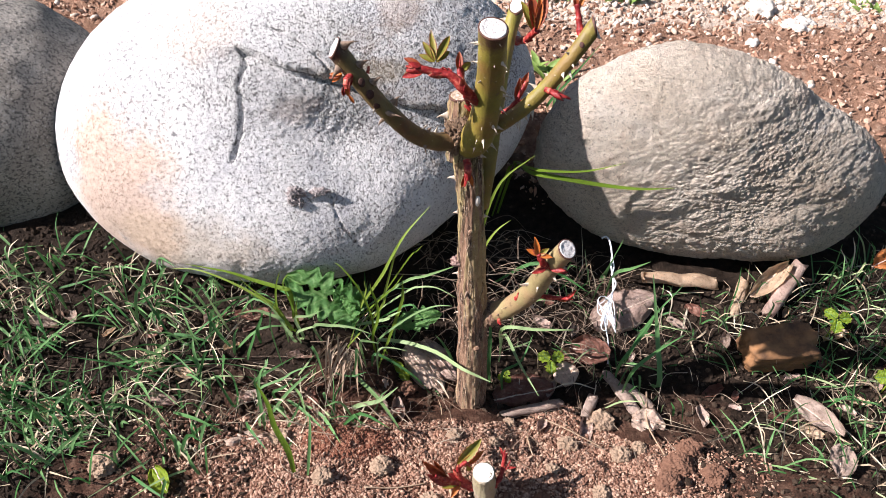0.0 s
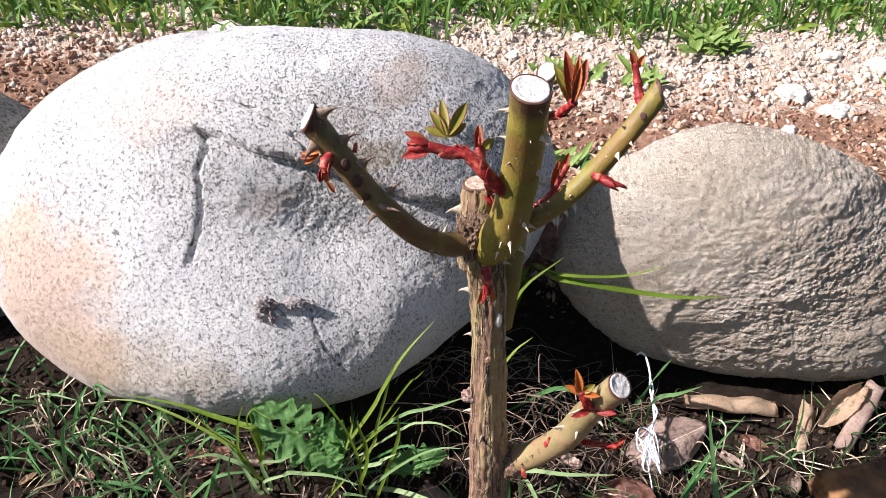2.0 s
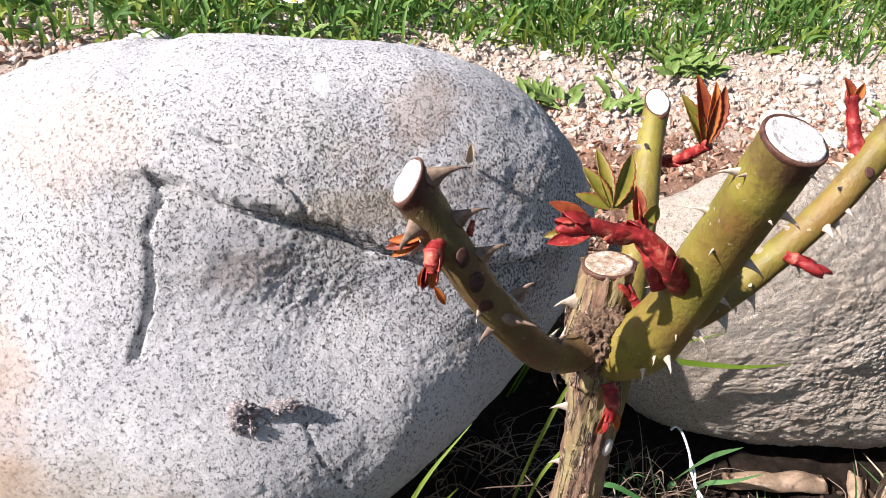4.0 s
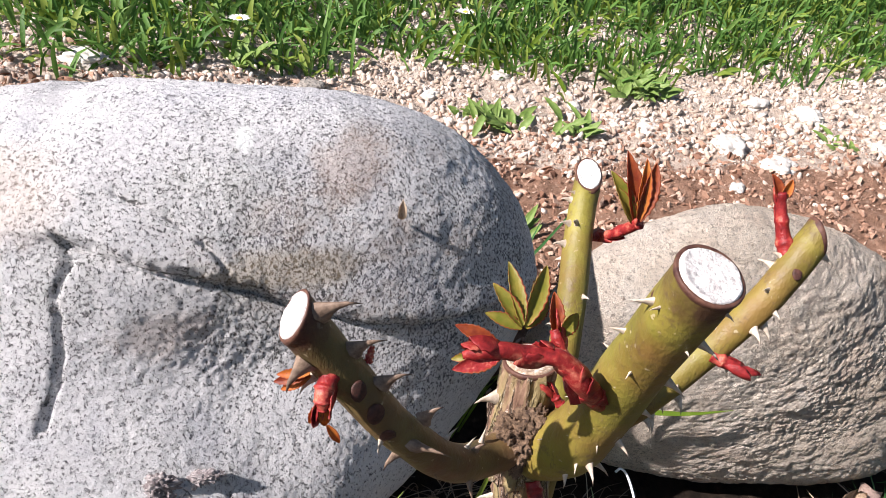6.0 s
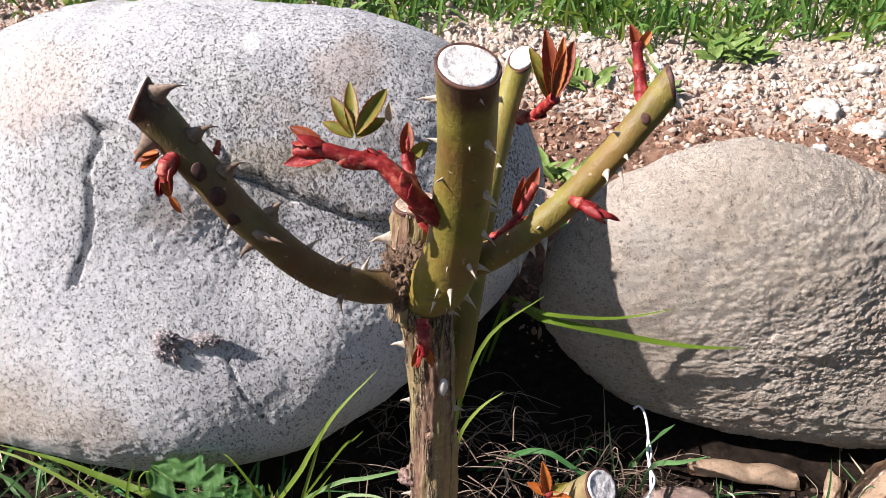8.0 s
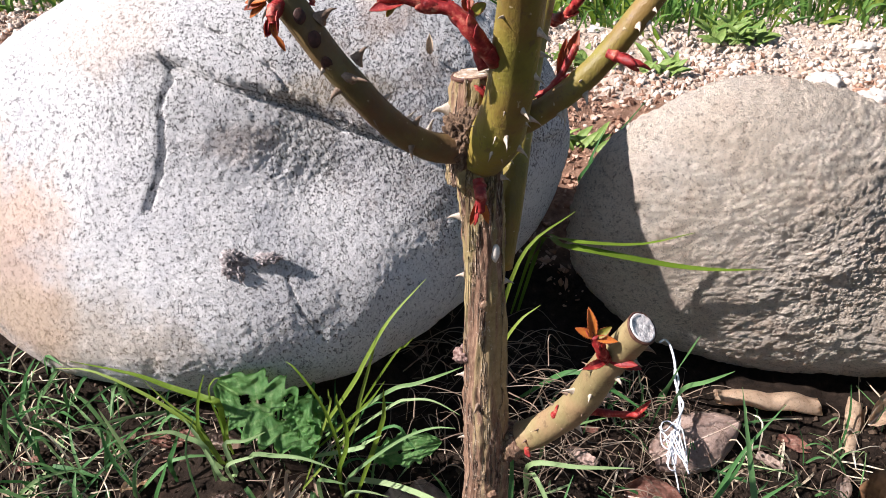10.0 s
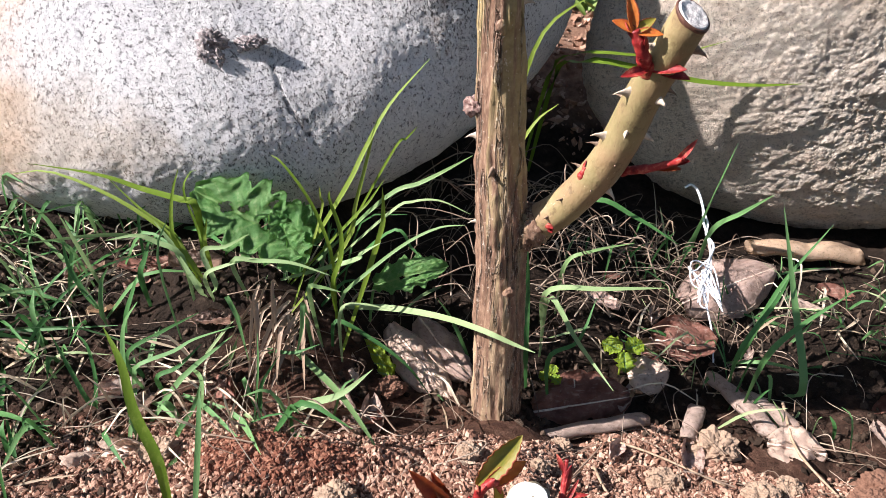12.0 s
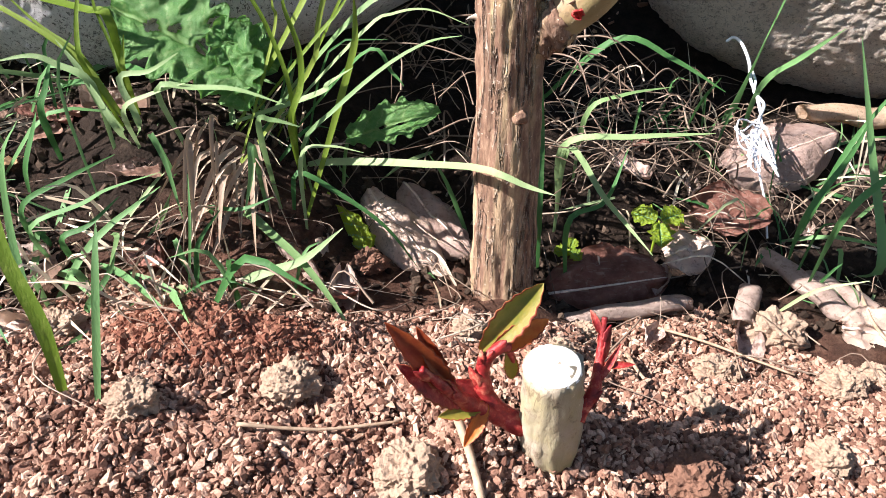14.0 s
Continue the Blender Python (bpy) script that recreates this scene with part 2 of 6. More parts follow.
def soil():
    k = Mat("soil", 0.95, 0.15)
    lump = k.noise(130, 6, 0.7)
    # humus is near black to carry the deep shade between grass blades too
    humus = k.ramp(lump, [(0.3, (0.010, 0.007, 0.005)), (0.6, (0.036, 0.024, 0.017)), (0.8, (0.11, 0.078, 0.055))])
    # reddish base darkened so the gaps between loose crumbs look shaded
    red = k.ramp(lump, [(0.25, (0.05, 0.022, 0.015)), (0.5, (0.15, 0.072, 0.047)), (0.75, (0.34, 0.20, 0.14))])
    pale = k.ramp(k.noise(95, 6, 0.75), [(0.3, (0.34, 0.25, 0.19)), (0.5, (0.57, 0.46, 0.375)), (0.72, (0.74, 0.65, 0.56))])
    rust = k.ramp(k.noise(85, 6, 0.72), [(0.3, (0.16, 0.085, 0.055)), (0.55, (0.34, 0.20, 0.135)), (0.8, (0.52, 0.38, 0.29))])
    green = k.ramp(k.noise(60, 6), [(0.3, (0.035, 0.05, 0.015)), (0.7, (0.10, 0.12, 0.05))])
    y = k.math("ADD", k.axis(1), k.math("MULTIPLY", k.math("SUBTRACT", k.noise(7, 4), 0.5), 0.20))
    front = k.blob((0.02, 0.29, 0.02), (0.42, 0.20, 0.4), 0.28, 12)
    c = k.mix(front, humus, red)
    c = k.mix(k.ramp(y, [(0.74, grey(0)), (0.80, grey(1))]), c, rust)
    c = k.mix(k.ramp(k.math("ADD", y, k.math("MULTIPLY", k.axis(0), 0.05)), [(0.99, grey(0)), (1.09, grey(1))]), c, pale)
    far = k.math("MULTIPLY", k.axis(1), 0.5)
    c = k.mix(k.ramp(far, [(0.64, grey(0)), (0.72, grey(1))]), c, green)
    k.colour(c)
    k.bump(k.noise(220, 6, 0.75), 0.9, 0.006)
    k.bump(k.noise(700, 4, 0.7), 0.7, 0.002)
    return k.m


def crumb(name, dark, mid, light):
    k = Mat(name, 0.95, 0.12)
    c = k.ramp(k.island(), [(0.0, dark), (0.45, mid), (1.0, light)])
    c = k.mix(k.ramp(k.noise(900, 4, 0.7), [(0.35, grey(0.5)), (0.6, grey(0))]), c, dark)
    k.colour(c)
    k.bump(k.noise(1100, 3, 0.7), 0.7, 0.001)
    return k.m


def bark():
    """Smooth tan-olive panels between rough red-brown strips, with split seams that have pale flaking lips."""
    k = Mat("grey_brown_bark", 0.8, 0.28)
    grain = k.noise(1.0, 5, 0.72, k.scaled((430, 430, 110)))
    rough = k.ramp(grain, [(0.30, (0.095, 0.052, 0.036)), (0.50, (0.215, 0.125, 0.082)), (0.72, (0.42, 0.29, 0.195))])
    low = k.ramp(k.noise(240, 4, 0.65), [(0.3, (0.29, 0.195, 0.118)), (0.7, (0.45, 0.325, 0.205))])
    top = k.ramp(k.noise(240, 4, 0.65), [(0.3, (0.24, 0.18, 0.080)), (0.7, (0.38, 0.295, 0.150))])
    panel = k.mix(k.ramp(k.axis(2), [(0.05, grey(0)), (0.24, grey(1))]), low, top)
    wide = k.ramp(k.noise(1.0, 3, 0.55, k.scaled((105, 105, 7))), [(0.47, grey(0)), (0.55, grey(1))])
    c = k.mix(wide, rough, panel)
    seam = k.math("ABSOLUTE", k.math("SUBTRACT", k.noise(1.0, 4, 0.55, k.scaled((100, 100, 8)), 0.25), 0.5))
    gaps = k.ramp(k.noise(90, 4, 0.7), [(0.40, grey(0)), (0.52, grey(1))])
    lip = k.math("MULTIPLY", k.ramp(seam, [(0.008, grey(0)), (0.018, grey(1)), (0.034, grey(0))]), gaps)
    slit = k.math("MULTIPLY", k.ramp(seam, [(0.004, grey(1)), (0.013, grey(0))]), gaps)
    flake = k.ramp(k.noise(700, 3, 0.7), [(0.42, grey(0)), (0.55, grey(1))])
    c = k.mix(k.math("MULTIPLY", k.math("MULTIPLY", lip, flake), 0.6), c, (0.68, 0.58, 0.47))
    c = k.mix(k.math("MULTIPLY", slit, 0.7), c, (0.035, 0.018, 0.014))
    c = k.mix(k.math("MULTIPLY", k.ramp(k.noise(520, 3, 0.6), [(0.66, grey(0)), (0.70, grey(1))]), 0.7), c, (0.66, 0.56, 0.45))
    k.colour(c)
    k.bump(grain, 0.5, 0.003)
    k.bump(lip, 1.0, 0.0012)
    k.bump(k.math("SUBTRACT", 1.0, slit), 1.0, 0.0016)
    k.bump(k.noise(600, 4, 0.7), 0.5, 0.001)
    return k.m


CANE_TIPS = [((0.029, 0.3935, 0.417), 0.0125), ((0.0545, 0.527, 0.372), 0.0085), ((0.096, 0.443, 0.398), 0.0075), ((-0.064, 0.4065, 0.402), 0.0110), ((0.090, 0.404, 0.246), 0.0085)]


def cane_skin(name, lo, hi, blush):
    k = Mat(name, 0.48, 0.45)
    c = k.ramp(k.noise(60, 5), [(0.3, lo), (0.7, hi)])
    c = k.mix(k.math("MULTIPLY", k.ramp(k.noise(34, 4, 0.6), [(0.42, grey(0)), (0.66, grey(1))]), 0.75), c, blush)
    c = k.mix(k.math("MULTIPLY", k.ramp(k.noise(190, 4, 0.7), [(0.58, grey(0)), (0.68, grey(1))]), 0.6), c, (0.12, 0.075, 0.04))
    c = k.mix(k.math("MULTIPLY", k.ramp(k.noise(1.0, 4, 0.7, k.scaled((500, 500, 190))), [(0.60, grey(0)), (0.70, grey(1))]), 0.55), c, (0.17, 0.11, 0.06))
    c = k.mix(k.math("MULTIPLY", k.ramp(k.noise(420, 2, 0.5), [(0.70, grey(0)), (0.74, grey(1))]), 0.6), c, (0.50, 0.42, 0.27))
    seam = k.math("ABSOLUTE", k.math("SUBTRACT", k.noise(1.0, 4, 0.6, k.scaled((95, 95, 16)), 0.3), 0.5))
    here = k.ramp(k.noise(42, 4, 0.7), [(0.50, grey(0)), (0.58, grey(1))])
    c = k.mix(k.math("MULTIPLY", k.math("MULTIPLY", k.ramp(seam, [(0.003, grey(1)), (0.010, grey(0))]), here), 0.5), c, (0.10, 0.055, 0.03))
    for at, r in CANE_TIPS:
        c = k.mix(k.math("MULTIPLY", k.blob(at, (r, r, r), 0.16, 260), 0.88), c, (0.055, 0.018, 0.016))
    k.colour(c)
    k.rough(k.noise(240, 3), 0.44, 0.66)
    k.bump(k.noise(1.0, 4, 0.7, k.scaled((700, 700, 260))), 0.35, 0.0008)
    k.bump(k.noise(300, 4, 0.65), 0.3, 0.0014)
    return k.m


def cut_wood(name, core, pith):
    k = Mat(name, 0.8, 0.2)
    c = k.ramp(k.noise(380, 5, 0.75), [(0.34, pith), (0.5, core), (0.72, (0.86, 0.83, 0.80))])
    c = k.mix(k.math("MULTIPLY", k.ramp(k.noise(900, 3, 0.7), [(0.58, grey(0)), (0.66, grey(1))]), 0.55), c, pith)
    k.colour(c)
    k.bump(k.noise(700, 4, 0.7), 0.7, 0.001)
    return k.m


def plain(name, a, b, scale=300, rough=0.6, bump=0.3, thin=0.0, tint=None):
    k = Mat(name, rough, 0.35)
    c = k.ramp(k.noise(scale, 4, 0.65), [(0.32, a), (0.68, b)])
    k.colour(c)
    k.bump(k.noise(scale * 2.3, 4, 0.7), bump, 0.001)
    if thin:
        k.thin(thin, tint or b)
    return k.m


def blade_skin(name, a, b, c, thin=0.3):
    k = Mat(name, 0.52, 0.24)
    mixed = k.math("ADD", k.math("MULTIPLY", k.island(), 0.55), k.math("MULTIPLY", k.object_random(), 0.45))
    col = k.ramp(mixed, [(0.05, a), (0.5, b), (0.95, c)])
    col = k.mix(k.math("MULTIPLY", k.ramp(k.noise(160, 4, 0.7), [(0.55, grey(0)), (0.75, grey(1))]), 0.5), col, c)
    k.colour(col)
    k.bump(k.noise(1.0, 3, 0.6, k.scaled((1500, 1500, 60))), 0.35, 0.0006)
    k.thin(thin, col)
    return k.m


def dry_leaf(name, a, b):
    k = Mat(name, 0.75, 0.25)
    c = k.ramp(k.noise(90, 5, 0.65), [(0.3, a), (0.7, b)])
    c = k.mix(k.math("MULTIPLY", k.ramp(k.noise(420, 4, 0.7), [(0.34, grey(1)), (0.46, grey(0))]), 0.45), c, (0.13, 0.08, 0.05))
    streak = k.noise(1.0, 5, 0.7, k.scaled((110, 420, 420)))
    c = k.mix(k.math("MULTIPLY", k.ramp(streak, [(0.54, grey(0)), (0.70, grey(1))]), 0.28), c, (0.80, 0.68, 0.57))
    c = k.mix(k.math("MULTIPLY", k.ramp(k.noise(35, 5, 0.7), [(0.56, grey(0)), (0.70, grey(1))]), 0.22), c, (0.26, 0.17, 0.12))
    k.colour(c)
    k.bump(k.noise(260, 5, 0.7), 0.5, 0.002)
    k.bump(streak, 0.3, 0.001)
    k.thin(0.12, c)
    return k.m


def shoot_skin():
    k = Mat("red_shoot", 0.45, 0.4)
    c = k.ramp(k.noise(230, 4, 0.65), [(0.30, (0.13, 0.008, 0.010)), (0.52, (0.34, 0.026, 0.026)), (0.62, (0.50, 0.12, 0.08)), (0.72, (0.64, 0.31, 0.20))])
    k.colour(c)
    k.bump(k.noise(700, 4, 0.7), 0.4, 0.001)
    k.thin(0.15, c)
    return k.m


GRANITE, SANDSTONE, BROWNSTONE, SOIL = granite(), sandstone(), brown_stone(), soil()
BARK = bark()
CANE = cane_skin("olive_green_cane", (0.135, 0.115, 0.018), (0.275, 0.235, 0.040), (0.20, 0.10, 0.03))
# left cane's copy of the skin: browner, with its shade put into the colour
CANE_SHADE = cane_skin("shade_toned_olive_cane", (0.105, 0.072, 0.026), (0.20, 0.150, 0.055), (0.15, 0.055, 0.030))
CANE_TAN = cane_skin("tan_green_cane", (0.19, 0.150, 0.066), (0.32, 0.255, 0.125), (0.30, 0.17, 0.10))
CUT = cut_wood("cut_wood", (0.68, 0.64, 0.61), (0.36, 0.32, 0.31))
CUT_FRESH = cut_wood("fresh_cut_wood", (0.88, 0.86, 0.80), (0.70, 0.66, 0.58))
RIM = plain("dark_cut_rim", (0.05, 0.018, 0.015), (0.15, 0.07, 0.045), 300, 0.6)
THORN = plain("pale_thorn", (0.34, 0.27, 0.20), (0.62, 0.53, 0.43), 500, 0.5)
THORN_DARK = plain("brown_thorn", (0.13, 0.085, 0.06), (0.30, 0.21, 0.15), 500, 0.5)
RED = shoot_skin()
RED_EDGE = plain("dark_red_leaf_edge", (0.20, 0.035, 0.018), (0.34, 0.09, 0.028), 400, 0.45, 0.3, 0.2, (0.4, 0.09, 0.03))
BUD_SCAR = plain("dark_bud_scar", (0.035, 0.016, 0.012), (0.10, 0.04, 0.03), 500, 0.6)
RED_LEAF = plain("bronze_red_leaf", (0.17, 0.026, 0.013), (0.38, 0.095, 0.028), 330, 0.42, 0.3, 0.35, (0.62, 0.13, 0.03))
ORANGE_LEAF = plain("orange_bronze_leaf", (0.45, 0.10, 0.02), (0.62, 0.24, 0.05), 330, 0.42, 0.3, 0.35, (0.75, 0.26, 0.04))
GREEN_LEAF = plain("bronze_green_leaf", (0.17, 0.19, 0.025), (0.34, 0.26, 0.05), 330, 0.42, 0.3, 0.35, (0.40, 0.34, 0.05))
GRASS = blade_skin("grass", (0.022, 0.085, 0.026), (0.065, 0.18, 0.052), (0.21, 0.37, 0.15))
LAWN = blade_skin("lawn_grass", (0.045, 0.12, 0.022), (0.115, 0.235, 0.045), (0.26, 0.37, 0.10))
GRASS_LIME = blade_skin("lime_grass", (0.060, 0.120, 0.010), (0.135, 0.215, 0.020), (0.29, 0.36, 0.075))
GRASS_PALE = blade_skin("pale_grass", (0.09, 0.19, 0.065), (0.20, 0.32, 0.125), (0.42, 0.50, 0.27))
STRAW = blade_skin("straw", (0.30, 0.21, 0.13), (0.56, 0.46, 0.33), (0.76, 0.69, 0.56), 0.12)
ROOT = blade_skin("root_fibre", (0.11, 0.07, 0.05), (0.27, 0.20, 0.145), (0.55, 0.47, 0.38), 0.05)
CLUMP = blade_skin("withered_leaf", (0.13, 0.085, 0.055), (0.32, 0.23, 0.16), (0.55, 0.44, 0.33), 0.1)
DRY_CUT = cut_wood("old_cut_wood", (0.42, 0.31, 0.22), (0.20, 0.13, 0.09))


# ---- building helpers ----
def link_mesh(name, bm, material, parent=None, label="", smooth=True):
    me = bpy.data.meshes.new(name)
    bm.to_mesh(me)
    bm.free()
    for m in material if isinstance(material, (list, tuple)) else [material]:
        me.materials.append(m)
    if smooth:
        me.polygons.foreach_set("use_smooth", [True] * len(me.polygons))
    ob = new(name, me)
    if parent is not None:
        ob.parent = parent
    return tagged(ob, label) if label else ob


def part(name, bm, material, parent, label="", smooth=True):
    return link_mesh(name, bm, material, parent, label, smooth)


def thing(name, label, category, group="", at=(0, 0, 0)):
    ob = tagged(new(name), label, category, group)
    ob.location = at
    return ob


def raw_mesh(name, verts, faces, material, smooth=False):
    me = bpy.data.meshes.new(name)
    me.from_pydata(verts, [], faces)
    me.materials.append(material)
    if smooth:
        me.polygons.foreach_set("use_smooth", [True] * len(me.polygons))
    return new(name, me)


def spline(points, n):
    """n + 1 points on a smooth curve through the given ones (Catmull-Rom), any dimension."""
    p = np.array(points, float)
    p = np.vstack([2 * p[0] - p[1], p, 2 * p[-1] - p[-2]])
    out = []
    for u in np.linspace(0, len(points) - 1, n + 1):
        i = min(int(u), len(points) - 2)
        f = u - i
        a, b, c, d = p[i], p[i + 1], p[i + 2], p[i + 3]
        out.append(0.5 * (2 * b + (c - a) * f + (2 * a - 5 * b + 4 * c - d) * f * f + (3 * b - a - 3 * c + d) * f ** 3))
    return np.array(out)


def frames(path):
    """Tangent, side and up vectors along a path."""
    t = np.gradient(path, axis=0)
    t /= np.linalg.norm(t, axis=1)[:, None]
    ref = np.array((1.0, 0, 0)) if abs(t[0][0]) < 0.8 else np.array((0, 1.0, 0))
    s = np.cross(t[0], ref)
    sides = []
    for k in t:
        s = s - k * (s @ k)
        s /= np.linalg.norm(s)
        sides.append(s.copy())
    sides = np.array(sides)
    return t, sides, np.cross(t, sides)


def tube(path, radii, seg=16, rough=0.0, freq=120.0, stretch=0.25, cap=True, bm=None, flute=0.0):
    """A round limb along a path with a radius at each point; the end is closed unless cap is False."""
    bm = bm or bmesh.new()
    t, s, u = frames(path)
    rings = []
    for i, p in enumerate(path):
        ring = []
        for j in range(seg):
            a = 2 * math.pi * j / seg
            d = math.cos(a) * s[i] + math.sin(a) * u[i]
            r = radii[i]
            if rough:
                q = Vector(d * radii[i] + p * stretch) * freq
                r += rough * (noise.noise(q) + 0.5 * noise.noise(q * 2.7))
            if flute:
                q = Vector((math.cos(a) * 3.1, math.sin(a) * 3.1, i * 0.06))
                ridge = 1 - abs(noise.noise(Vector((math.cos(a) * 5.2, math.sin(a) * 5.2, i * 0.045)))) * 2
                r += flute * (noise.noise(q * 1.6) + 1.1 * ridge ** 3 - 0.5 - 1.2 * max(0.0, noise.noise(q * 2.9) - 0.15))
            ring.append(bm.verts.new(p + d * r))
        rings.append(ring)
    for a, b in zip(rings, rings[1:]):
        for j in range(seg):
            bm.faces.new((a[j], a[(j + 1) % seg], b[(j + 1) % seg], b[j]))
    if cap:
        bm.faces.new(rings[0][::-1])
        bm.faces.new(rings[-1])
    return bm


def limb(points, radii, n=24):
    k = spline([(*p, r) for p, r in zip(points, radii)], n)
    return k[:, :3], k[:, 3]


def thorn_mesh(base, way, along, length, width):
    """A hooked thorn with a foot stretched along the cane."""
    bm = bmesh.new()
    w, a = Vector(way).normalized(), Vector(along).normalized()
    side = w.cross(a).normalized()
    b = Vector(base)
    rings = []
    for f, sc in ((-0.15, 1.0), (0.12, 0.62), (0.4, 0.34), (0.7, 0.17)):
        ring = []
        for j in range(8):
            t = 2 * math.pi * j / 8
            ring.append(bm.verts.new(b + w * length * f - a * length * 0.22 * f * f + side * math.cos(t) * width * 0.5 * sc + a * math.sin(t) * width * 0.95 * sc))
        rings.append(ring)
    for r0, r1 in zip(rings, rings[1:]):
        for j in range(8):
            bm.faces.new((r0[j], r0[(j + 1) % 8], r1[(j + 1) % 8], r1[j]))
    tip = bm.verts.new(b + w * length - a * length * 0.3)
    for j in range(8):
        bm.faces.new((rings[-1][j], rings[-1][(j + 1) % 8], tip))
    return bm


def leaflet(base, way, up, length, width, fold=0.25, curl=0.2, teeth=7, bm=None, rim=False):
    """A toothed leaflet, folded along its midrib and curled at the tip, with real thickness."""
    bm = bm or bmesh.new()
    w = Vector(way).normalized()
    side = w.cross(Vector(up)).normalized()
    n = side.cross(w).normalized()
    b = Vector(base)
    steps = teeth * 2
    rows = []
    for i in range(steps + 1):
        f = i / steps
        half = width * 0.5 * (math.sin(math.pi * min(1, f * 0.94 + 0.06)) ** 0.8)
        if i % 2 and 0 < i < steps:
            half *= 1.16
        spine = b + w * length * f - n * curl * length * f * f
        edge = n * half * fold * 2
        row = [spine - side * half + edge, spine - side * half * 0.85 + edge * 0.76, spine - n * half * 0.10, spine + side * half * 0.85 + edge * 0.76, spine + side * half + edge]
        rows.append(([bm.verts.new(v) for v in row], [bm.verts.new(v - n * 0.00035) for v in row]))
    for (a, a2), (c, c2) in zip(rows, rows[1:]):
        for j in range(4):
            q = bm.faces.new((a[j], a[j + 1], c[j + 1], c[j]))
            q2 = bm.faces.new((a2[j + 1], a2[j], c2[j], c2[j + 1]))
            q.material_index = q2.material_index = 1 if rim and j in (0, 3) else 0
        bm.faces.new((a2[0], a[0], c[0], c2[0]))
        bm.faces.new((a[4], a2[4], c2[4], c[4]))
    return bm


def smoothstep(a, b, x):
    t = min(1.0, max(0.0, (x - a) / (b - a)))
    return t * t * (3 - 2 * t)


# ---- ground ----
def ground_base(x, y):
    right = smoothstep(0.03, 0.08, x) * smoothstep(0.80, 0.64, y)
    z = 0.002 - 0.016 * right * smoothstep(0.36, 0.42, y)
    z += 0.030 * math.exp(-(((y - 0.345) / 0.085) ** 2)) * smoothstep(0.15, -0.01, x)
    z += 0.012 * math.exp(-(((x + 0.083) / 0.038) ** 2) - ((y - 0.383) / 0.016) ** 2)
    z += 0.012 * smoothstep(0.0, -0.15, x) * smoothstep(0.30, 0.42, y)
    z -= 0.012 * smoothstep(0.30, 0.10, y)
    z += 0.045 * smoothstep(0.47, 0.60, y) * (1 - 0.45 * right)
    z += 0.042 * smoothstep(-0.01, -0.10, x) * smoothstep(0.40, 0.50, y) * smoothstep(0.85, 0.6, y)
    z += 0.028 * math.exp(-(((x + 0.120) / 0.05) ** 2) - ((y - 0.484) / 0.033) ** 2)
    z += 0.028 * math.exp(-(((x - 0.075) / 0.045) ** 2) - ((y - 0.55) / 0.05) ** 2)
    z += 0.092 * smoothstep(0.60, 0.92, y)
    z += 0.075 * smoothstep(0.9, 1.7, y)
    z += 0.04 * smoothstep(0.05, -0.35, x) * smoothstep(0.75, 1.05, y)
    return z


def ground_z(x, y):
    z = ground_base(x, y)
    near = smoothstep(3.0, 1.6, math.hypot(x, y - 0.6))
    if near > 0:
        p = Vector((x, y, 0.0))
        z += near * (0.006 * noise.noise(p * 14) + 0.005 * noise.noise(p * 38) + 0.0028 * noise.noise(p * 95))
    return z


def spread(lo, hi, step, far):
    """Even steps between lo and hi, then ever wider ones out to far on both sides."""
    mid = list(np.arange(lo, hi + step / 2, step))
    out, d, s = [], 0.0, step
    while d < far:
        s *= 1.22
        d += s
        out.append(d)
    return [lo - d for d in out[::-1]] + mid + [mid[-1] + d for d in out]


def build_ground():
    xs, ys = spread(-0.62, 0.80, 0.0055, 400), spread(0.10, 1.45, 0.0055, 400)
    verts = [(x, y, ground_z(x, y)) for y in ys for x in xs]
    w = len(xs)
    faces = [(j * w + i, j * w + i + 1, (j + 1) * w + i + 1, (j + 1) * w + i) for j in range(len(ys) - 1) for i in range(w - 1)]
    ob = raw_mesh("ground", verts, faces, SOIL, True)
    return tagged(ob, "crumbly dark and reddish garden soil rising to pale gravelly ground", "ground", "", "structure")


ground = build_ground()


# ---- boulders ----
def swell(d, k):
    x, y, z = d.T
    terms = [x, y, z, x * x - 1 / 3, y * y - 1 / 3, x * y, x * z, y * z,
             x ** 3, y ** 3, z ** 3, x * x * y, x * x * z, y * y * x, y * y * z, z * z * x, z * z * y, x * y * z,
             x ** 4, y ** 4, z ** 4, x * x * y * y, x * x * z * z, y * y * z * z, x ** 3 * z, x * z ** 3, x ** 3 * y, x * y ** 3]
    return sum(a * t for a, t in zip(k, terms))


def line_distance(p, line):
    """Distance of each point to a polyline, and the height above its nearest point."""
    best = np.full(len(p), 9.0)
    above = np.zeros(len(p))
    for a, b in zip(np.array(line)[:-1], np.array(line)[1:]):
        ab = b - a
        f = np.clip(((p - a) @ ab) / (ab @ ab), 0, 1)
        q = a + f[:, None] * ab
        d = np.linalg.norm(p - q, axis=1)
        m = d < best
        best[m] = d[m]
        above[m] = (p - q)[m, 2]
    return best, above


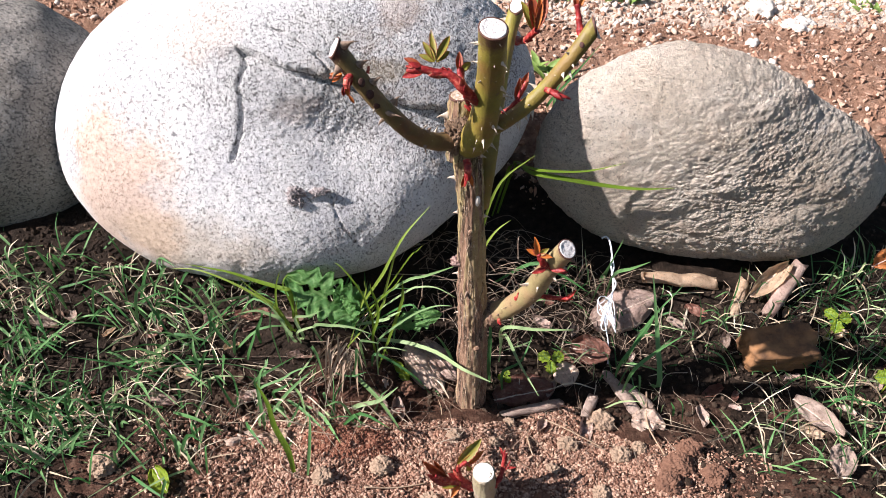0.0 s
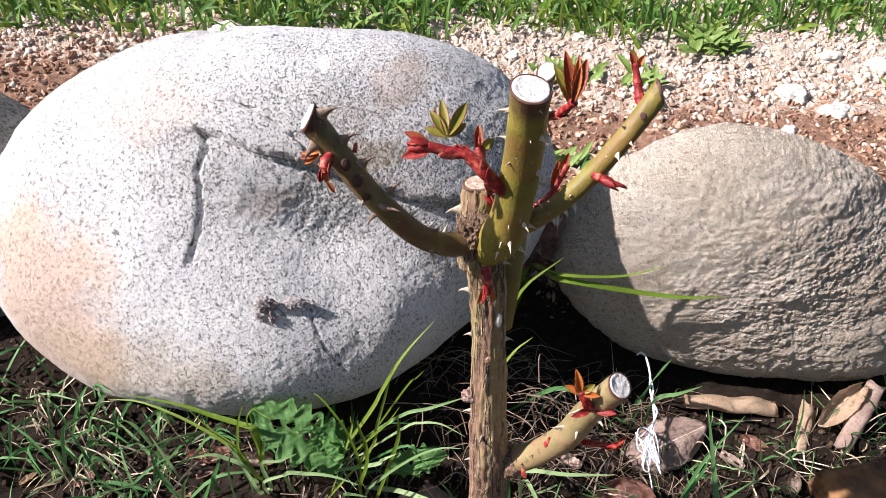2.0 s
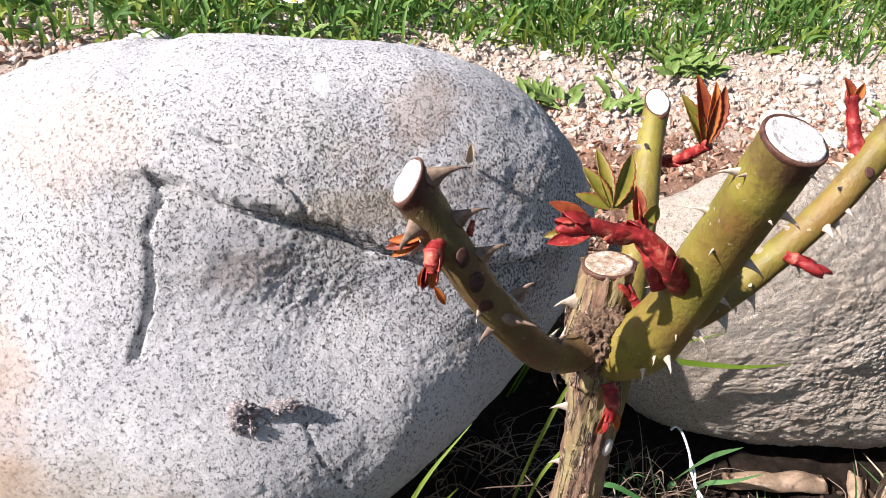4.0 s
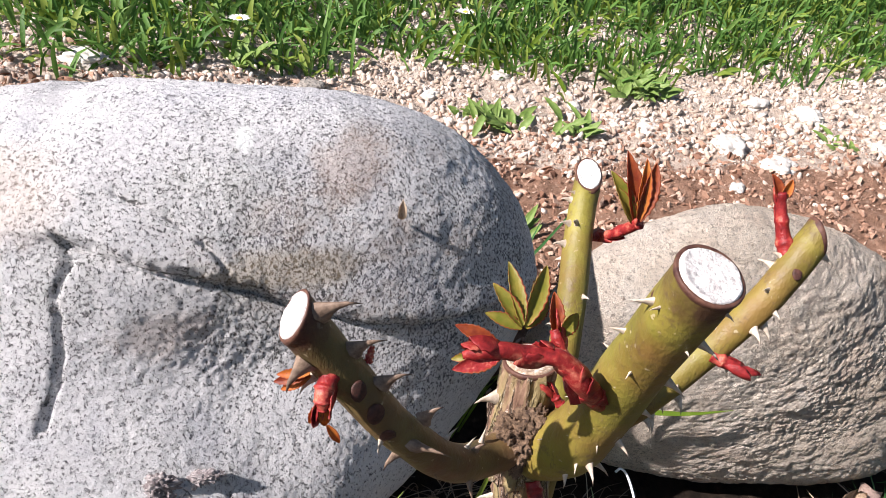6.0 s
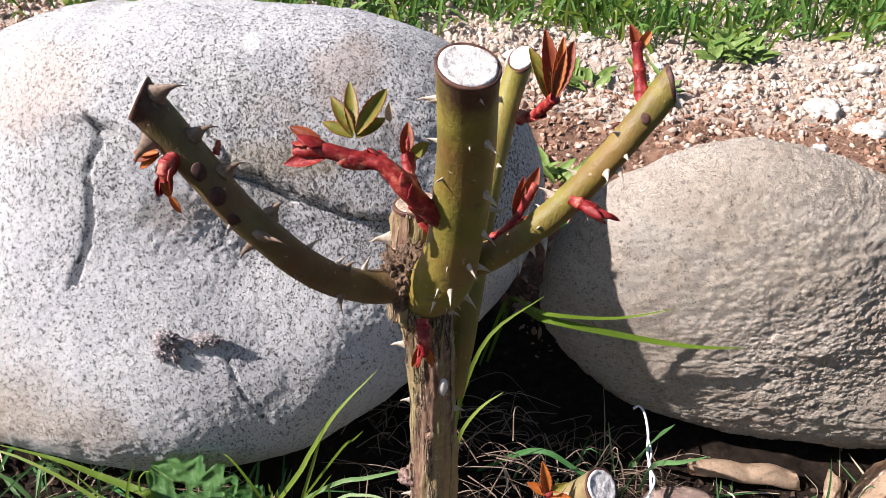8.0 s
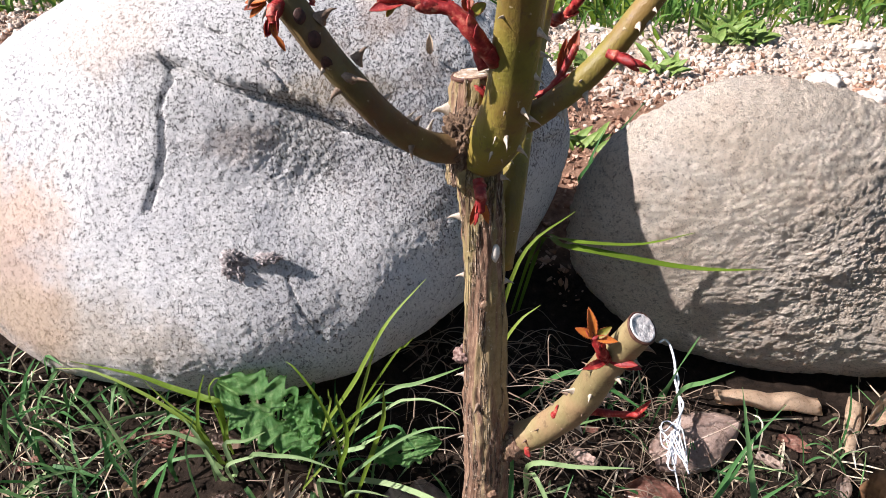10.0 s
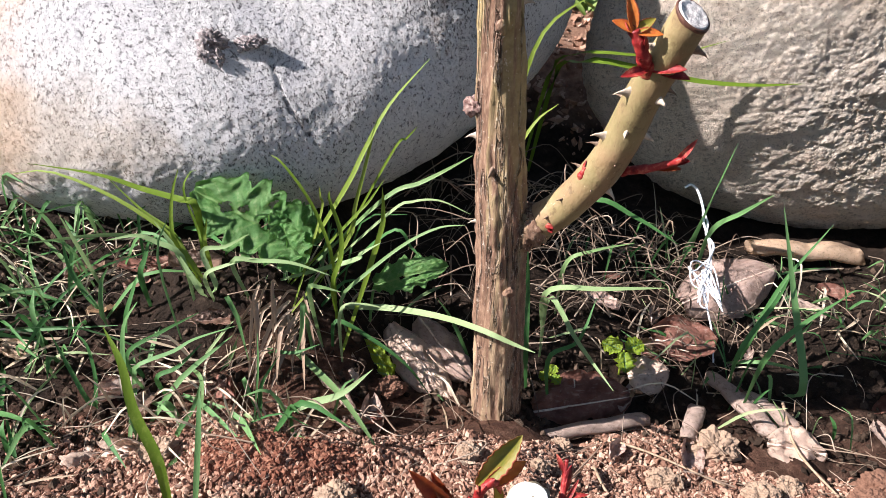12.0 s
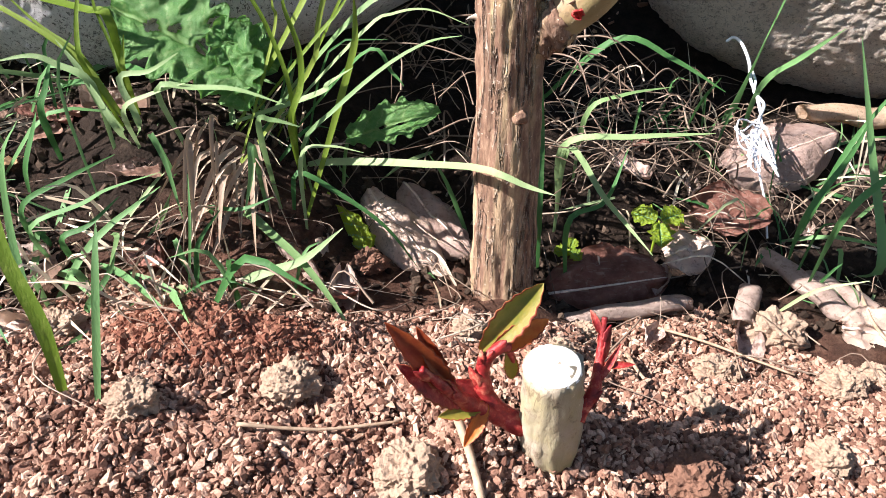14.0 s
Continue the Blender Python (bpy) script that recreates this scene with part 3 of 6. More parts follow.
def boulder(name, centre, axes, k, material, label, detail, lumps, grooves=(), ledge=None, group="boulders", swells=()):
    bm = bmesh.new()
    bmesh.ops.create_icosphere(bm, subdivisions=detail, radius=1.0)
    d = np.array([v.co for v in bm.verts])
    d /= np.linalg.norm(d, axis=1)[:, None]
    r = 1 / np.sqrt(((d / np.array(axes)) ** 2).sum(1)) * (1 + swell(d, k))
    for way, out, wide in swells:
        w = np.array(way) / np.linalg.norm(way)
        r += out * np.exp(-(np.arccos(np.clip(d @ w, -1, 1)) / wide) ** 2)
    p = d * r[:, None] + np.array(centre)
    for i in range(len(d)):
        q = Vector(d[i]) * r[i]
        r[i] += sum(a * noise.noise(Vector((q.x * f, q.y * f, q.z * g)) + Vector((centre[0] * 50, 7, 3))) for a, f, g in lumps)
    for line, deep, wide in grooves:
        dist, _ = line_distance(p, line)
        near = np.nonzero(dist < 2.5 * wide + 0.005)[0]
        bent = np.array([q + 0.0016 * np.array(noise.noise_vector(Vector(q) * 130)) + 0.0009 * np.array(noise.noise_vector(Vector(q) * 420)) for q in p[near]])
        dist, _ = line_distance(bent, line)
        for i, d2 in zip(near, dist):
            r[i] -= deep * (0.85 + 0.5 * noise.noise(Vector(p[i]) * 60)) * math.exp(-(d2 / wide) ** 2)
    if ledge:
        line, out, wide = ledge
        dist, above = line_distance(p, line)
        r += np.where(above > 0, out, -out * 0.7) * np.exp(-(dist / wide) ** 2)
    p = d * r[:, None]
    for v, q in zip(bm.verts, p):
        v.co = q
    ob = link_mesh(name, bm, material)
    ob.location = centre
    return tagged(ob, label, "boulder", group)


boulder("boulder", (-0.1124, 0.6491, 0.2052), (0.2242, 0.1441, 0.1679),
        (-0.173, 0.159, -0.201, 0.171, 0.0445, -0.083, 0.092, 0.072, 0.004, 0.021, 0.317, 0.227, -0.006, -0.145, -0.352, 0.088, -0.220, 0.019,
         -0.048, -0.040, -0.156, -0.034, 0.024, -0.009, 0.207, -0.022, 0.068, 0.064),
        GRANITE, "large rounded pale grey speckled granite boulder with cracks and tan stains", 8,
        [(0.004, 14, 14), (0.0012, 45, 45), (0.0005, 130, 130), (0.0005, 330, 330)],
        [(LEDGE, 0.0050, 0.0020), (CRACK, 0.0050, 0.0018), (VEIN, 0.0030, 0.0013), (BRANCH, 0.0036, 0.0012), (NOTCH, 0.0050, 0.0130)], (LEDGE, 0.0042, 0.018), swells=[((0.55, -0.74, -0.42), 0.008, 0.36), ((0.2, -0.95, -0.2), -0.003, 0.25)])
boulder("boulder", (0.298, 0.663, 0.130), (0.198, 0.059, 0.125),
        (-0.092, 0.003, 0.0, -0.047, -0.014, -0.121, -0.224, 0.053, 0.039, 0.028, 0.051, -0.002, -0.055, 0.007, 0.006, -0.060, -0.026, -0.065,
         -0.028, -0.012, -0.028, -0.011, 0.021, 0.012, -0.067, 0.011, -0.013, -0.001),
        SANDSTONE, "rounded pale tan boulder with a rippled rough face", 8,
        [(0.003, 12, 26), (0.0020, 45, 75), (0.0014, 120, 170), (0.0011, 270, 340), (0.0006, 600, 600)], swells=[((0.72, -0.46, -0.50), 0.012, 0.36)])
boulder("boulder", (-0.505, 0.705, 0.165), (0.155, 0.13, 0.135), (0.02, 0.03, 0.0, 0.03, 0.02, 0.04, -0.05),
        BROWNSTONE, "weathered grey-brown boulder beside the granite boulder", 6, [(0.006, 10, 10), (0.0025, 40, 40)])


# ---- rose bush ----
rose = thing("rose_bush", "hard-pruned thorny rose bush with red new shoots", "rose bush", "", (0.027, 0.450, 0.0))


def at_rose(bm, parent=rose):
    bmesh.ops.translate(bm, verts=bm.verts, vec=-Vector(rose.location))
    return bm


def cane(name, points, radii, material, label="", n=30, seg=20, rough=0.0004, parent=rose, flute=0.0, cut=None):
    """A limb; cut is the normal of the plane in which its end is sawn off."""
    path, rad = limb(points, radii, n)
    bm = tube(path, rad, seg, rough, 160, 0.3, flute=flute) if cut is None else sawn(tube, path, rad, seg, rough, flute, cut)
    return part(name, at_rose(bm), material, parent, label), path, rad


def sawn(build, path, rad, seg, rough, flute, cut):
    t = path[-1] - path[-2]
    t /= np.linalg.norm(t)
    n = np.array(cut, float)
    n /= np.linalg.norm(n)
    more = [path[-1] + t * rad[-1] * k for k in (0.35, 0.7, 1.05, 1.4)]
    bm = build(np.vstack([path, more]), [*rad, *[rad[-1]] * 4], seg, rough, 160, 0.3, flute=flute)
    for v in bm.verts:
        h = (np.array(v.co) - path[-1]) @ n
        if h > 0 and np.linalg.norm(np.array(v.co) - path[-1]) < 4 * rad[-1]:
            v.co -= Vector(t) * (h / (t @ n))
    return bm


def sawn_face(path, r, cut, lift=0.0003):
    """The cut surface on the sawn plane: rings with fine relief and a small pith."""
    t = path[-1] - path[-2]
    t /= np.linalg.norm(t)
    n = np.array(cut, float)
    n /= np.linalg.norm(n)
    s = np.cross(t, (0.3, 0.5, 0.2))
    s /= np.linalg.norm(s)
    u = np.cross(t, s)
    bm = bmesh.new()
    prev = None
    seg = 32
    for k, f in enumerate((1.0, 0.97, 0.9, 0.78, 0.62, 0.45, 0.28, 0.12)):
        ring = []
        for j in range(seg):
            a = 2 * math.pi * j / seg
            w = noise.noise(Vector((math.cos(a) * 3 * f, math.sin(a) * 3 * f, path[-1][0] * 90)))
            d = (math.cos(a) * s + math.sin(a) * u) * r * f * (1 + 0.03 * w)
            p = path[-1] + d - t * ((d @ n) / (t @ n)) + n * (lift + (-0.0009 if k == 0 else 0.0005 * w + (0.0004 if k == 2 else 0)))
            ring.append(bm.verts.new(p))
        if prev:
            for j in range(seg):
                bm.faces.new((prev[j], prev[(j + 1) % seg], ring[(j + 1) % seg], ring[j]))
        prev = ring
    bm.faces.new(prev)
    return bm


def cut_end(path, rad, holder, cut, material=CUT):
    part("cut_face", at_rose(sawn_face(path, rad[-1] * 0.93, cut)), material, holder, "pale sawn cut end")
    part("cut_rim", at_rose(sawn_rim(path, rad[-1], cut)), RIM, holder, "dark dried bark rim")


def sawn_rim(path, r, cut, deep=0.0016):
    """The thin dark edge of dried bark round a cut."""
    t = path[-1] - path[-2]
    t /= np.linalg.norm(t)
    n = np.array(cut, float)
    n /= np.linalg.norm(n)
    s = np.cross(t, (0.3, 0.5, 0.2))
    s /= np.linalg.norm(s)
    u = np.cross(t, s)
    bm = bmesh.new()
    prev = None
    for f, down in ((1.0, deep), (1.035, deep * 0.5), (1.03, 0.0), (0.985, -0.0003), (0.915, -0.0001)):
        ring = []
        for j in range(32):
            a = 2 * math.pi * j / 32
            w = 1 + 0.35 * noise.noise(Vector((math.cos(a) * 2, math.sin(a) * 2, path[-1][1] * 70)))
            d = (math.cos(a) * s + math.sin(a) * u) * r * f
            ring.append(bm.verts.new(path[-1] + d - t * ((d @ n) / (t @ n) + down * w)))
        if prev:
            for j in range(32):
                bm.faces.new((prev[j], prev[(j + 1) % 32], ring[(j + 1) % 32], ring[j]))
        prev = ring
    return bm


def thorns(path, rad, holder, spec, material=THORN):
    """spec: rows of (share of the way along, angle in degrees, length)."""
    t, s, u = frames(path)
    for f, deg, length in spec:
        i = min(len(path) - 1, int(f * (len(path) - 1)))
        a = radians(deg)
        w = math.cos(a) * s[i] + math.sin(a) * u[i]
        part("thorn", at_rose(thorn_mesh(path[i] + w * rad[i] * 0.96, w, t[i], length, length * 0.42)), material, holder)


trunk, trunk_path, trunk_rad = cane("trunk", [(0.027, 0.452, -0.03), (0.027, 0.451, 0.03), (0.0265, 0.450, 0.10), (0.0255, 0.449, 0.135), (0.023, 0.449, 0.19), (0.0215, 0.449, 0.25), (0.018, 0.447, 0.29), (0.014, 0.443, 0.322)],
                                     [0.0148, 0.0143, 0.0128, 0.0128, 0.0112, 0.0102, 0.0105, 0.0125], BARK, "fissured grey-brown bark", 190, 80, 0.0010, flute=0.0008)
CUT_L, CUT_M, CUT_B, CUT_R, CUT_LOW, CUT_S = (-0.85, -0.10, 0.50), (0.12, -0.35, 0.92), (0.05, -0.20, 0.97), (0.95, 0.05, 0.28), (0.45, -0.45, 0.77), (-0.1, 0.1, 1.0)
left, left_path, left_rad = cane("cane", [(0.012, 0.440, 0.316), (-0.004, 0.431, 0.320), (-0.019, 0.418, 0.335), (-0.037, 0.409, 0.360), (-0.052, 0.408, 0.383), (-0.0635, 0.4065, 0.402)],
                                 [0.0075, 0.0062, 0.0058, 0.0056, 0.0057, 0.0058], CANE_SHADE, "brownish green curved cane, darkened for its shaded side", cut=CUT_L)
cut_end(left_path, left_rad, left, CUT_L)
main, main_path, main_rad = cane("cane", [(0.018, 0.440, 0.312), (0.0235, 0.431, 0.325), (0.027, 0.423, 0.345), (0.029, 0.409, 0.386), (0.028, 0.394, 0.420)],
                                 [0.0105, 0.0112, 0.0096, 0.0088, 0.0084], CANE, "thick olive green cane", cut=CUT_M)
cut_end(main_path, main_rad, main, CUT_M)
back, back_path, back_rad = cane("cane", [(0.029, 0.455, 0.245), (0.034, 0.464, 0.285), (0.041, 0.488, 0.335), (0.048, 0.512, 0.360), (0.054, 0.527, 0.374)],
                                 [0.0068, 0.0064, 0.0060, 0.0056, 0.0054], CANE, "slender olive green cane", cut=CUT_B)
cut_end(back_path, back_rad, back, CUT_B, CUT_FRESH)
right, right_path, right_rad = cane("cane", [(0.022, 0.438, 0.322), (0.042, 0.433, 0.336), (0.062, 0.436, 0.352), (0.079, 0.4365, 0.376), (0.0945, 0.4425, 0.398)],
                                    [0.0070, 0.0056, 0.0052, 0.0050, 0.0050], CANE, "slender olive green cane", cut=CUT_R)
cut_end(right_path, right_rad, right, CUT_R)
low, low_path, low_rad = cane("cane", [(0.030, 0.4515, 0.125), (0.041, 0.448, 0.132), (0.056, 0.4415, 0.147), (0.071, 0.431, 0.175), (0.080, 0.420, 0.210), (0.0895, 0.404, 0.246)],
                              [0.0100, 0.0090, 0.0086, 0.0084, 0.0080, 0.0074], CANE_TAN, "tan-green upward curving cane", cut=CUT_LOW)
cut_end(low_path, low_rad, low, CUT_LOW)
stub, stub_path, stub_rad = cane("stub", [(0.014, 0.445, 0.298), (0.0130, 0.4475, 0.322), (0.0135, 0.4495, 0.3455)], [0.0125, 0.0108, 0.0092], BARK, "old dry cut stub", 30, 56, 0.0011, flute=0.0014, cut=CUT_S)
cut_end(stub_path, stub_rad, stub, CUT_S, DRY_CUT)

# ---- second cut cane in the front soil ----
stump = thing("cut_cane", "short freshly cut rose cane with red shoots in soil", "rose cane", "", (0.034, 0.338, 0.02))
stump_path, stump_rad = limb([(0.036, 0.341, -0.02), (0.035, 0.339, 0.025), (0.033, 0.334, 0.066)], [0.0105, 0.0100, 0.0088], 20)


def at_stump(bm):
    bmesh.ops.translate(bm, verts=bm.verts, vec=-Vector(stump.location))
    return bm


STEM_GREY = cane_skin("flaking_grey_green_cane", (0.22, 0.175, 0.11), (0.42, 0.36, 0.28), (0.30, 0.27, 0.11))
part("stem", at_stump(tube(stump_path, stump_rad, 48, 0.0013, 420)), STEM_GREY, stump, "grey-green cane with flaking skin")
part("cut_face", at_stump(sawn_face(stump_path, 0.0086, (0.0, -0.12, 1.0))), CUT_FRESH, stump, "white fresh cut end")

# ---- rose details: knot, scars, thorns and shoots ----
def lump(centre, radii, detail=3, amount=0.25, freq=120, seed=0.0, square=0.0):
    """A rough clod, knot or stone."""
    bm = bmesh.new()
    bmesh.ops.create_icosphere(bm, subdivisions=detail, radius=1.0)
    for v in bm.verts:
        d = v.co.normalized()
        q = d * 1.0 + Vector((seed, seed * 1.7, 0))
        f = 1 + amount * (noise.noise(q * 1.6) + 0.6 * noise.noise(q * 3.7) + 0.35 * noise.noise(q * 8.0))
        if square:
            m = max(abs(d.x), abs(d.y), abs(d.z))
            f *= (1 - square) + square * 0.75 / m
        v.co = Vector((d.x * radii[0], d.y * radii[1], d.z * radii[2])) * f + Vector(centre)
    return bm


def flaky(bm, at, amount):
    """Raises ragged upright flakes on a lump of bark."""
    for v in bm.verts:
        q = v.co
        d = (q - Vector(at)).normalized()
        s = Vector((q.x * 520, q.y * 520, q.z * 210))
        v.co += d * amount * ((1 - 2 * abs(noise.noise(s))) ** 3 - 0.25 + 0.6 * noise.noise(q * 900))
    return bm


KNOT = plain("rough_knot_bark", (0.035, 0.019, 0.013), (0.27, 0.175, 0.11), 520, 0.85, 1.0)
DRY_BUD = plain("dry_bud_scale", (0.14, 0.06, 0.05), (0.40, 0.29, 0.25), 600, 0.8, 0.8)
part("knot", at_rose(flaky(lump((0.0105, 0.4385, 0.3215), (0.0095, 0.0085, 0.0125), 6, 0.35, 120, 3.0), (0.0105, 0.4385, 0.3215), 0.0014)), KNOT, rose, "rough swollen knot where the canes part")
COLLAR = limb([(0.0300, 0.4510, 0.1255), (0.0380, 0.4485, 0.1305), (0.0420, 0.4470, 0.1335), (0.0455, 0.4458, 0.1365)], [0.0110, 0.0112, 0.0106, 0.0088], 30)
part("collar", at_rose(tube(*COLLAR, 40, 0.0019, 420, 1.0)), BARK, rose, "rough bark collar of the low cane")
part("nub", at_rose(lump((0.0115, 0.447, 0.194), (0.0045, 0.004, 0.0042), 4, 0.6, 120, 8.0)), DRY_BUD, rose, "dry bud nub on the trunk")
part("nub", at_rose(lump((0.0215, 0.4395, 0.232), (0.0028, 0.0022, 0.0034), 3, 0.35, 120, 9.0)), BARK, rose, "dry bud nub on the trunk")
part("nub", at_rose(lump((0.030, 0.438, 0.098), (0.0030, 0.0022, 0.0030), 3, 0.35, 120, 12.0)), BARK, rose, "dry bud nub on the trunk")
SCAR = plain("pale_bare_wood", (0.62, 0.55, 0.47), (0.80, 0.75, 0.68), 400, 0.7)
part("scar", at_rose(lump((0.0255, 0.4395, 0.262), (0.0021, 0.0012, 0.0050), 3, 0.15, 120, 2.0)), SCAR, trunk, "pale oval scar")


def bud_scar(holder, at, way, size):
    q = Vector(way).to_track_quat("Z", "Y").to_matrix().to_4x4()
    bm = lump((0, 0, 0), (size, size * 1.3, size * 0.34), 3, 0.1, 120, at[0] * 99)
    bm.transform(Matrix.Translation(at) @ q)
    part("bud_scar", at_rose(bm), BUD_SCAR, holder, "dark oval bud scar")


bud_scar(left, (-0.0485, 0.4022, 0.3815), (0.5, -1, 0.35), 0.0022)
bud_scar(left, (-0.0440, 0.4022, 0.3735), (0.35, -1, 0.2), 0.0024)
bud_scar(left, (-0.0405, 0.4030, 0.3645), (0.0, -1, -0.3), 0.0022)
bud_scar(main, (0.0215, 0.4015, 0.409), (-0.9, -0.3, 0.5), 0.0018)
bud_scar(right, (0.0865, 0.4350, 0.3895), (-0.1, -0.8, 0.6), 0.0016)
bud_scar(low, (0.0690, 0.4250, 0.1860), (-0.3, -1, 0.2), 0.0018)
bud_scar(low, (0.0600, 0.4320, 0.1550), (0.0, -1, 0.1), 0.0012)

rng = random.Random(11)


def random_thorns(path, rad, holder, n, lo, hi, f0=0.1, f1=0.92, material=THORN):
    thorns(path, rad, holder, [(f0 + (f1 - f0) * (i + rng.random() * 0.8) / n, rng.uniform(0, 360), rng.uniform(lo, hi)) for i in range(n)], material)


random_thorns(left_path, left_rad, left, 6, 0.003, 0.0065, 0.2, 0.97)
random_thorns(main_path, main_rad, main, 12, 0.0020, 0.0040, 0.2, 0.9)
for share, way, length in ((0.86, (0.6, -0.8, -0.1), 0.0068), (0.72, (0.75, -0.6, -0.3), 0.0072), (0.60, (0.85, -0.4, -0.4), 0.0065), (0.50, (0.55, -0.8, -0.3), 0.0065), (0.38, (0.1, -0.95, -0.3), 0.0070), (0.28, (0.75, -0.6, -0.3), 0.0070), (0.24, (-0.2, -0.95, -0.2), 0.0055), (0.90, (-0.9, -0.3, 0.2), 0.0042), (0.66, (1, 0.1, -0.2), 0.0065), (0.45, (1, 0.0, -0.3), 0.0068), (0.93, (-0.95, 0.1, 0.1), 0.0062), (0.78, (-0.9, 0.3, 0.2), 0.0050), (0.70, (-0.6, -0.7, 0.3), 0.0055), (0.82, (0.05, -0.95, 0.3), 0.0060), (0.58, (-0.95, 0.2, 0.1), 0.0045), (0.95, (0.3, -0.9, 0.2), 0.0050)):
    i = int(share * (len(main_path) - 1))
    w = Vector(way).normalized()
    part("thorn", at_rose(thorn_mesh(main_path[i] + np.array(w) * main_rad[i] * 0.95, w, main_path[i] - main_path[i - 1], length, length * 0.42)), THORN, main)
for share, way, length in ((0.97, (0.8, -0.5, -0.4), 0.0050), (0.75, (0.5, -0.7, -0.6), 0.0060), (0.6, (0.4, -0.6, -0.7), 0.0062), (0.45, (0.3, -0.7, -0.6), 0.0062), (0.34, (0.3, -0.6, -0.8), 0.0068)):
    i = int(share * (len(right_path) - 1))
    w = Vector(way).normalized()
    part("thorn", at_rose(thorn_mesh(right_path[i] + np.array(w) * right_rad[i] * 0.95, w, right_path[i] - right_path[i - 1], length, length * 0.42)), THORN, right)
part("thorn", at_rose(thorn_mesh((0.0035, 0.4485, 0.330), (-1, -0.15, 0.15), (0, 0, 1), 0.0085, 0.0050)), THORN, stub)
random_thorns(back_path, back_rad, back, 14, 0.003, 0.006, 0.35, 0.92)
random_thorns(right_path, right_rad, right, 14, 0.003, 0.0065, 0.25, 0.95)
random_thorns(low_path, low_rad, low, 8, 0.003, 0.0055, 0.25, 0.9, THORN_DARK)


def trunk_thorn(z, way, length, holder=trunk, material=THORN):
    i = int(np.argmin(np.abs(trunk_path[:, 2] - z)))
    w = np.array(way, float)
    w /= np.linalg.norm(w)
    part("thorn", at_rose(thorn_mesh(trunk_path[i] + w * trunk_rad[i] * 0.93, w, (0, 0, 1), length, length * 0.55)), material, holder)


for z, way, length in ((0.276, (-1, 0.1, 0.1), 0.008), (0.243, (-1, 0.1, 0), 0.006), (0.240, (1, -0.1, 0), 0.005), (0.178, (-1, 0, 0.1), 0.006), (0.133, (-1, -0.1, 0.1), 0.005), (0.300, (1, -0.3, 0), 0.005)):
    trunk_thorn(z, way, length)
trunk_thorn(0.166, (-0.45, -1, 0), 0.0065, trunk, THORN_DARK)
for share, way, length, m in ((0.80, (-1, -0.35, 0.2), 0.0075, THORN), (0.68, (-1, -0.2, 0.35), 0.0070, THORN), (0.73, (-0.25, -1, 0.15), 0.0062, THORN), (0.83, (0.45, -0.9, 0.0), 0.0075, THORN), (0.96, (1, -0.2, -0.3), 0.0070, THORN_DARK), (0.93, (-0.8, -0.2, 0.5), 0.0062, THORN),
                              (0.62, (0.1, -1, 0.2), 0.0032, THORN_DARK), (0.50, (0.0, -1, 0.2), 0.0030, THORN_DARK), (0.55, (0.75, -0.5, -0.6), 0.0065, THORN), (0.70, (0.9, -0.45, -0.2), 0.0060, THORN), (0.88, (0.9, -0.5, -0.1), 0.0055, THORN)):
    i = int(share * (len(low_path) - 1))
    w = Vector(way).normalized()
    part("thorn", at_rose(thorn_mesh(low_path[i] + np.array(w) * low_rad[i] * 0.95, w, low_path[i] - low_path[i - 1], length, length * 0.55)), m, low)
for at, way, length in (((-0.0575, 0.4050, 0.4045), (0.8, -0.2, 0.55), 0.0092), ((-0.0495, 0.4065, 0.3915), (0.75, -0.2, 0.65), 0.0080), ((-0.0420, 0.4065, 0.3800), (0.7, -0.2, 0.7), 0.0078), ((-0.0300, 0.4085, 0.3645), (0.4, -0.2, 0.9), 0.0075), ((-0.0105, 0.4235, 0.3310), (0.2, -0.2, 0.95), 0.0090), ((-0.0355, 0.4070, 0.3545), (-0.85, -0.3, -0.45), 0.0085), ((-0.0270, 0.4110, 0.3450), (0.3, -0.4, -0.9), 0.0075), ((-0.0325, 0.4040, 0.3590), (0.9, -0.5, 0.1), 0.0085), ((-0.0615, 0.4030, 0.3900), (-0.7, -0.4, -0.5), 0.0080), ((-0.0120, 0.4190, 0.3270), (0.0, -0.8, -0.6), 0.0080)):
    part("thorn", at_rose(thorn_mesh(at, way, (-0.7, 0, 0.7), length, length * 0.45)), THORN_DARK, left)


def shoot(points, radii, leaves, material=RED, holder=rose, place=at_rose, label="soft red new shoot", bracts=0, seed=1, broad=0.5, foot=1.0):
    """A new shoot: its stem, small bracts at the foot and leaflets (base, tip, width, material)."""
    path, rad = limb(points, radii, 14)
    swell_by = [q * (1 + 0.20 * max(0.0, math.sin(i * 0.44 + seed)) ** 2) for i, q in enumerate(spline([(v,) for v in rad], 42)[:, 0])]
    stem = part("shoot", place(tube(spline(path, 42), swell_by, 14, 0.00035, 330)), material, holder, label)
    r = random.Random(seed)
    t, s, u = frames(path)
    for i in range(bracts):
        k = int((len(path) - 2) * r.random() ** foot)
        a = r.uniform(0, 2 * math.pi)
        w = math.cos(a) * s[k] + math.sin(a) * u[k]
        ln = r.uniform(0.003, 0.0075)
        part("bract", place(leaflet(path[k] + w * rad[k] * 0.75, w * 0.45 + t[k] * 0.9, w * -0.5 + t[k] * 0.4, ln * 1.15, ln * broad, 0.45, -0.35, 4)), material, stem)
    for base, tip, width, m in leaves:
        way = Vector(tip) - Vector(base)
        part("leaflet", place(leaflet(base, way, (0.1, -0.75, 0.65), way.length, width * 0.88, 0.30, 0.16, 8, rim=True)), [m, RED_EDGE], stem)
    return stem


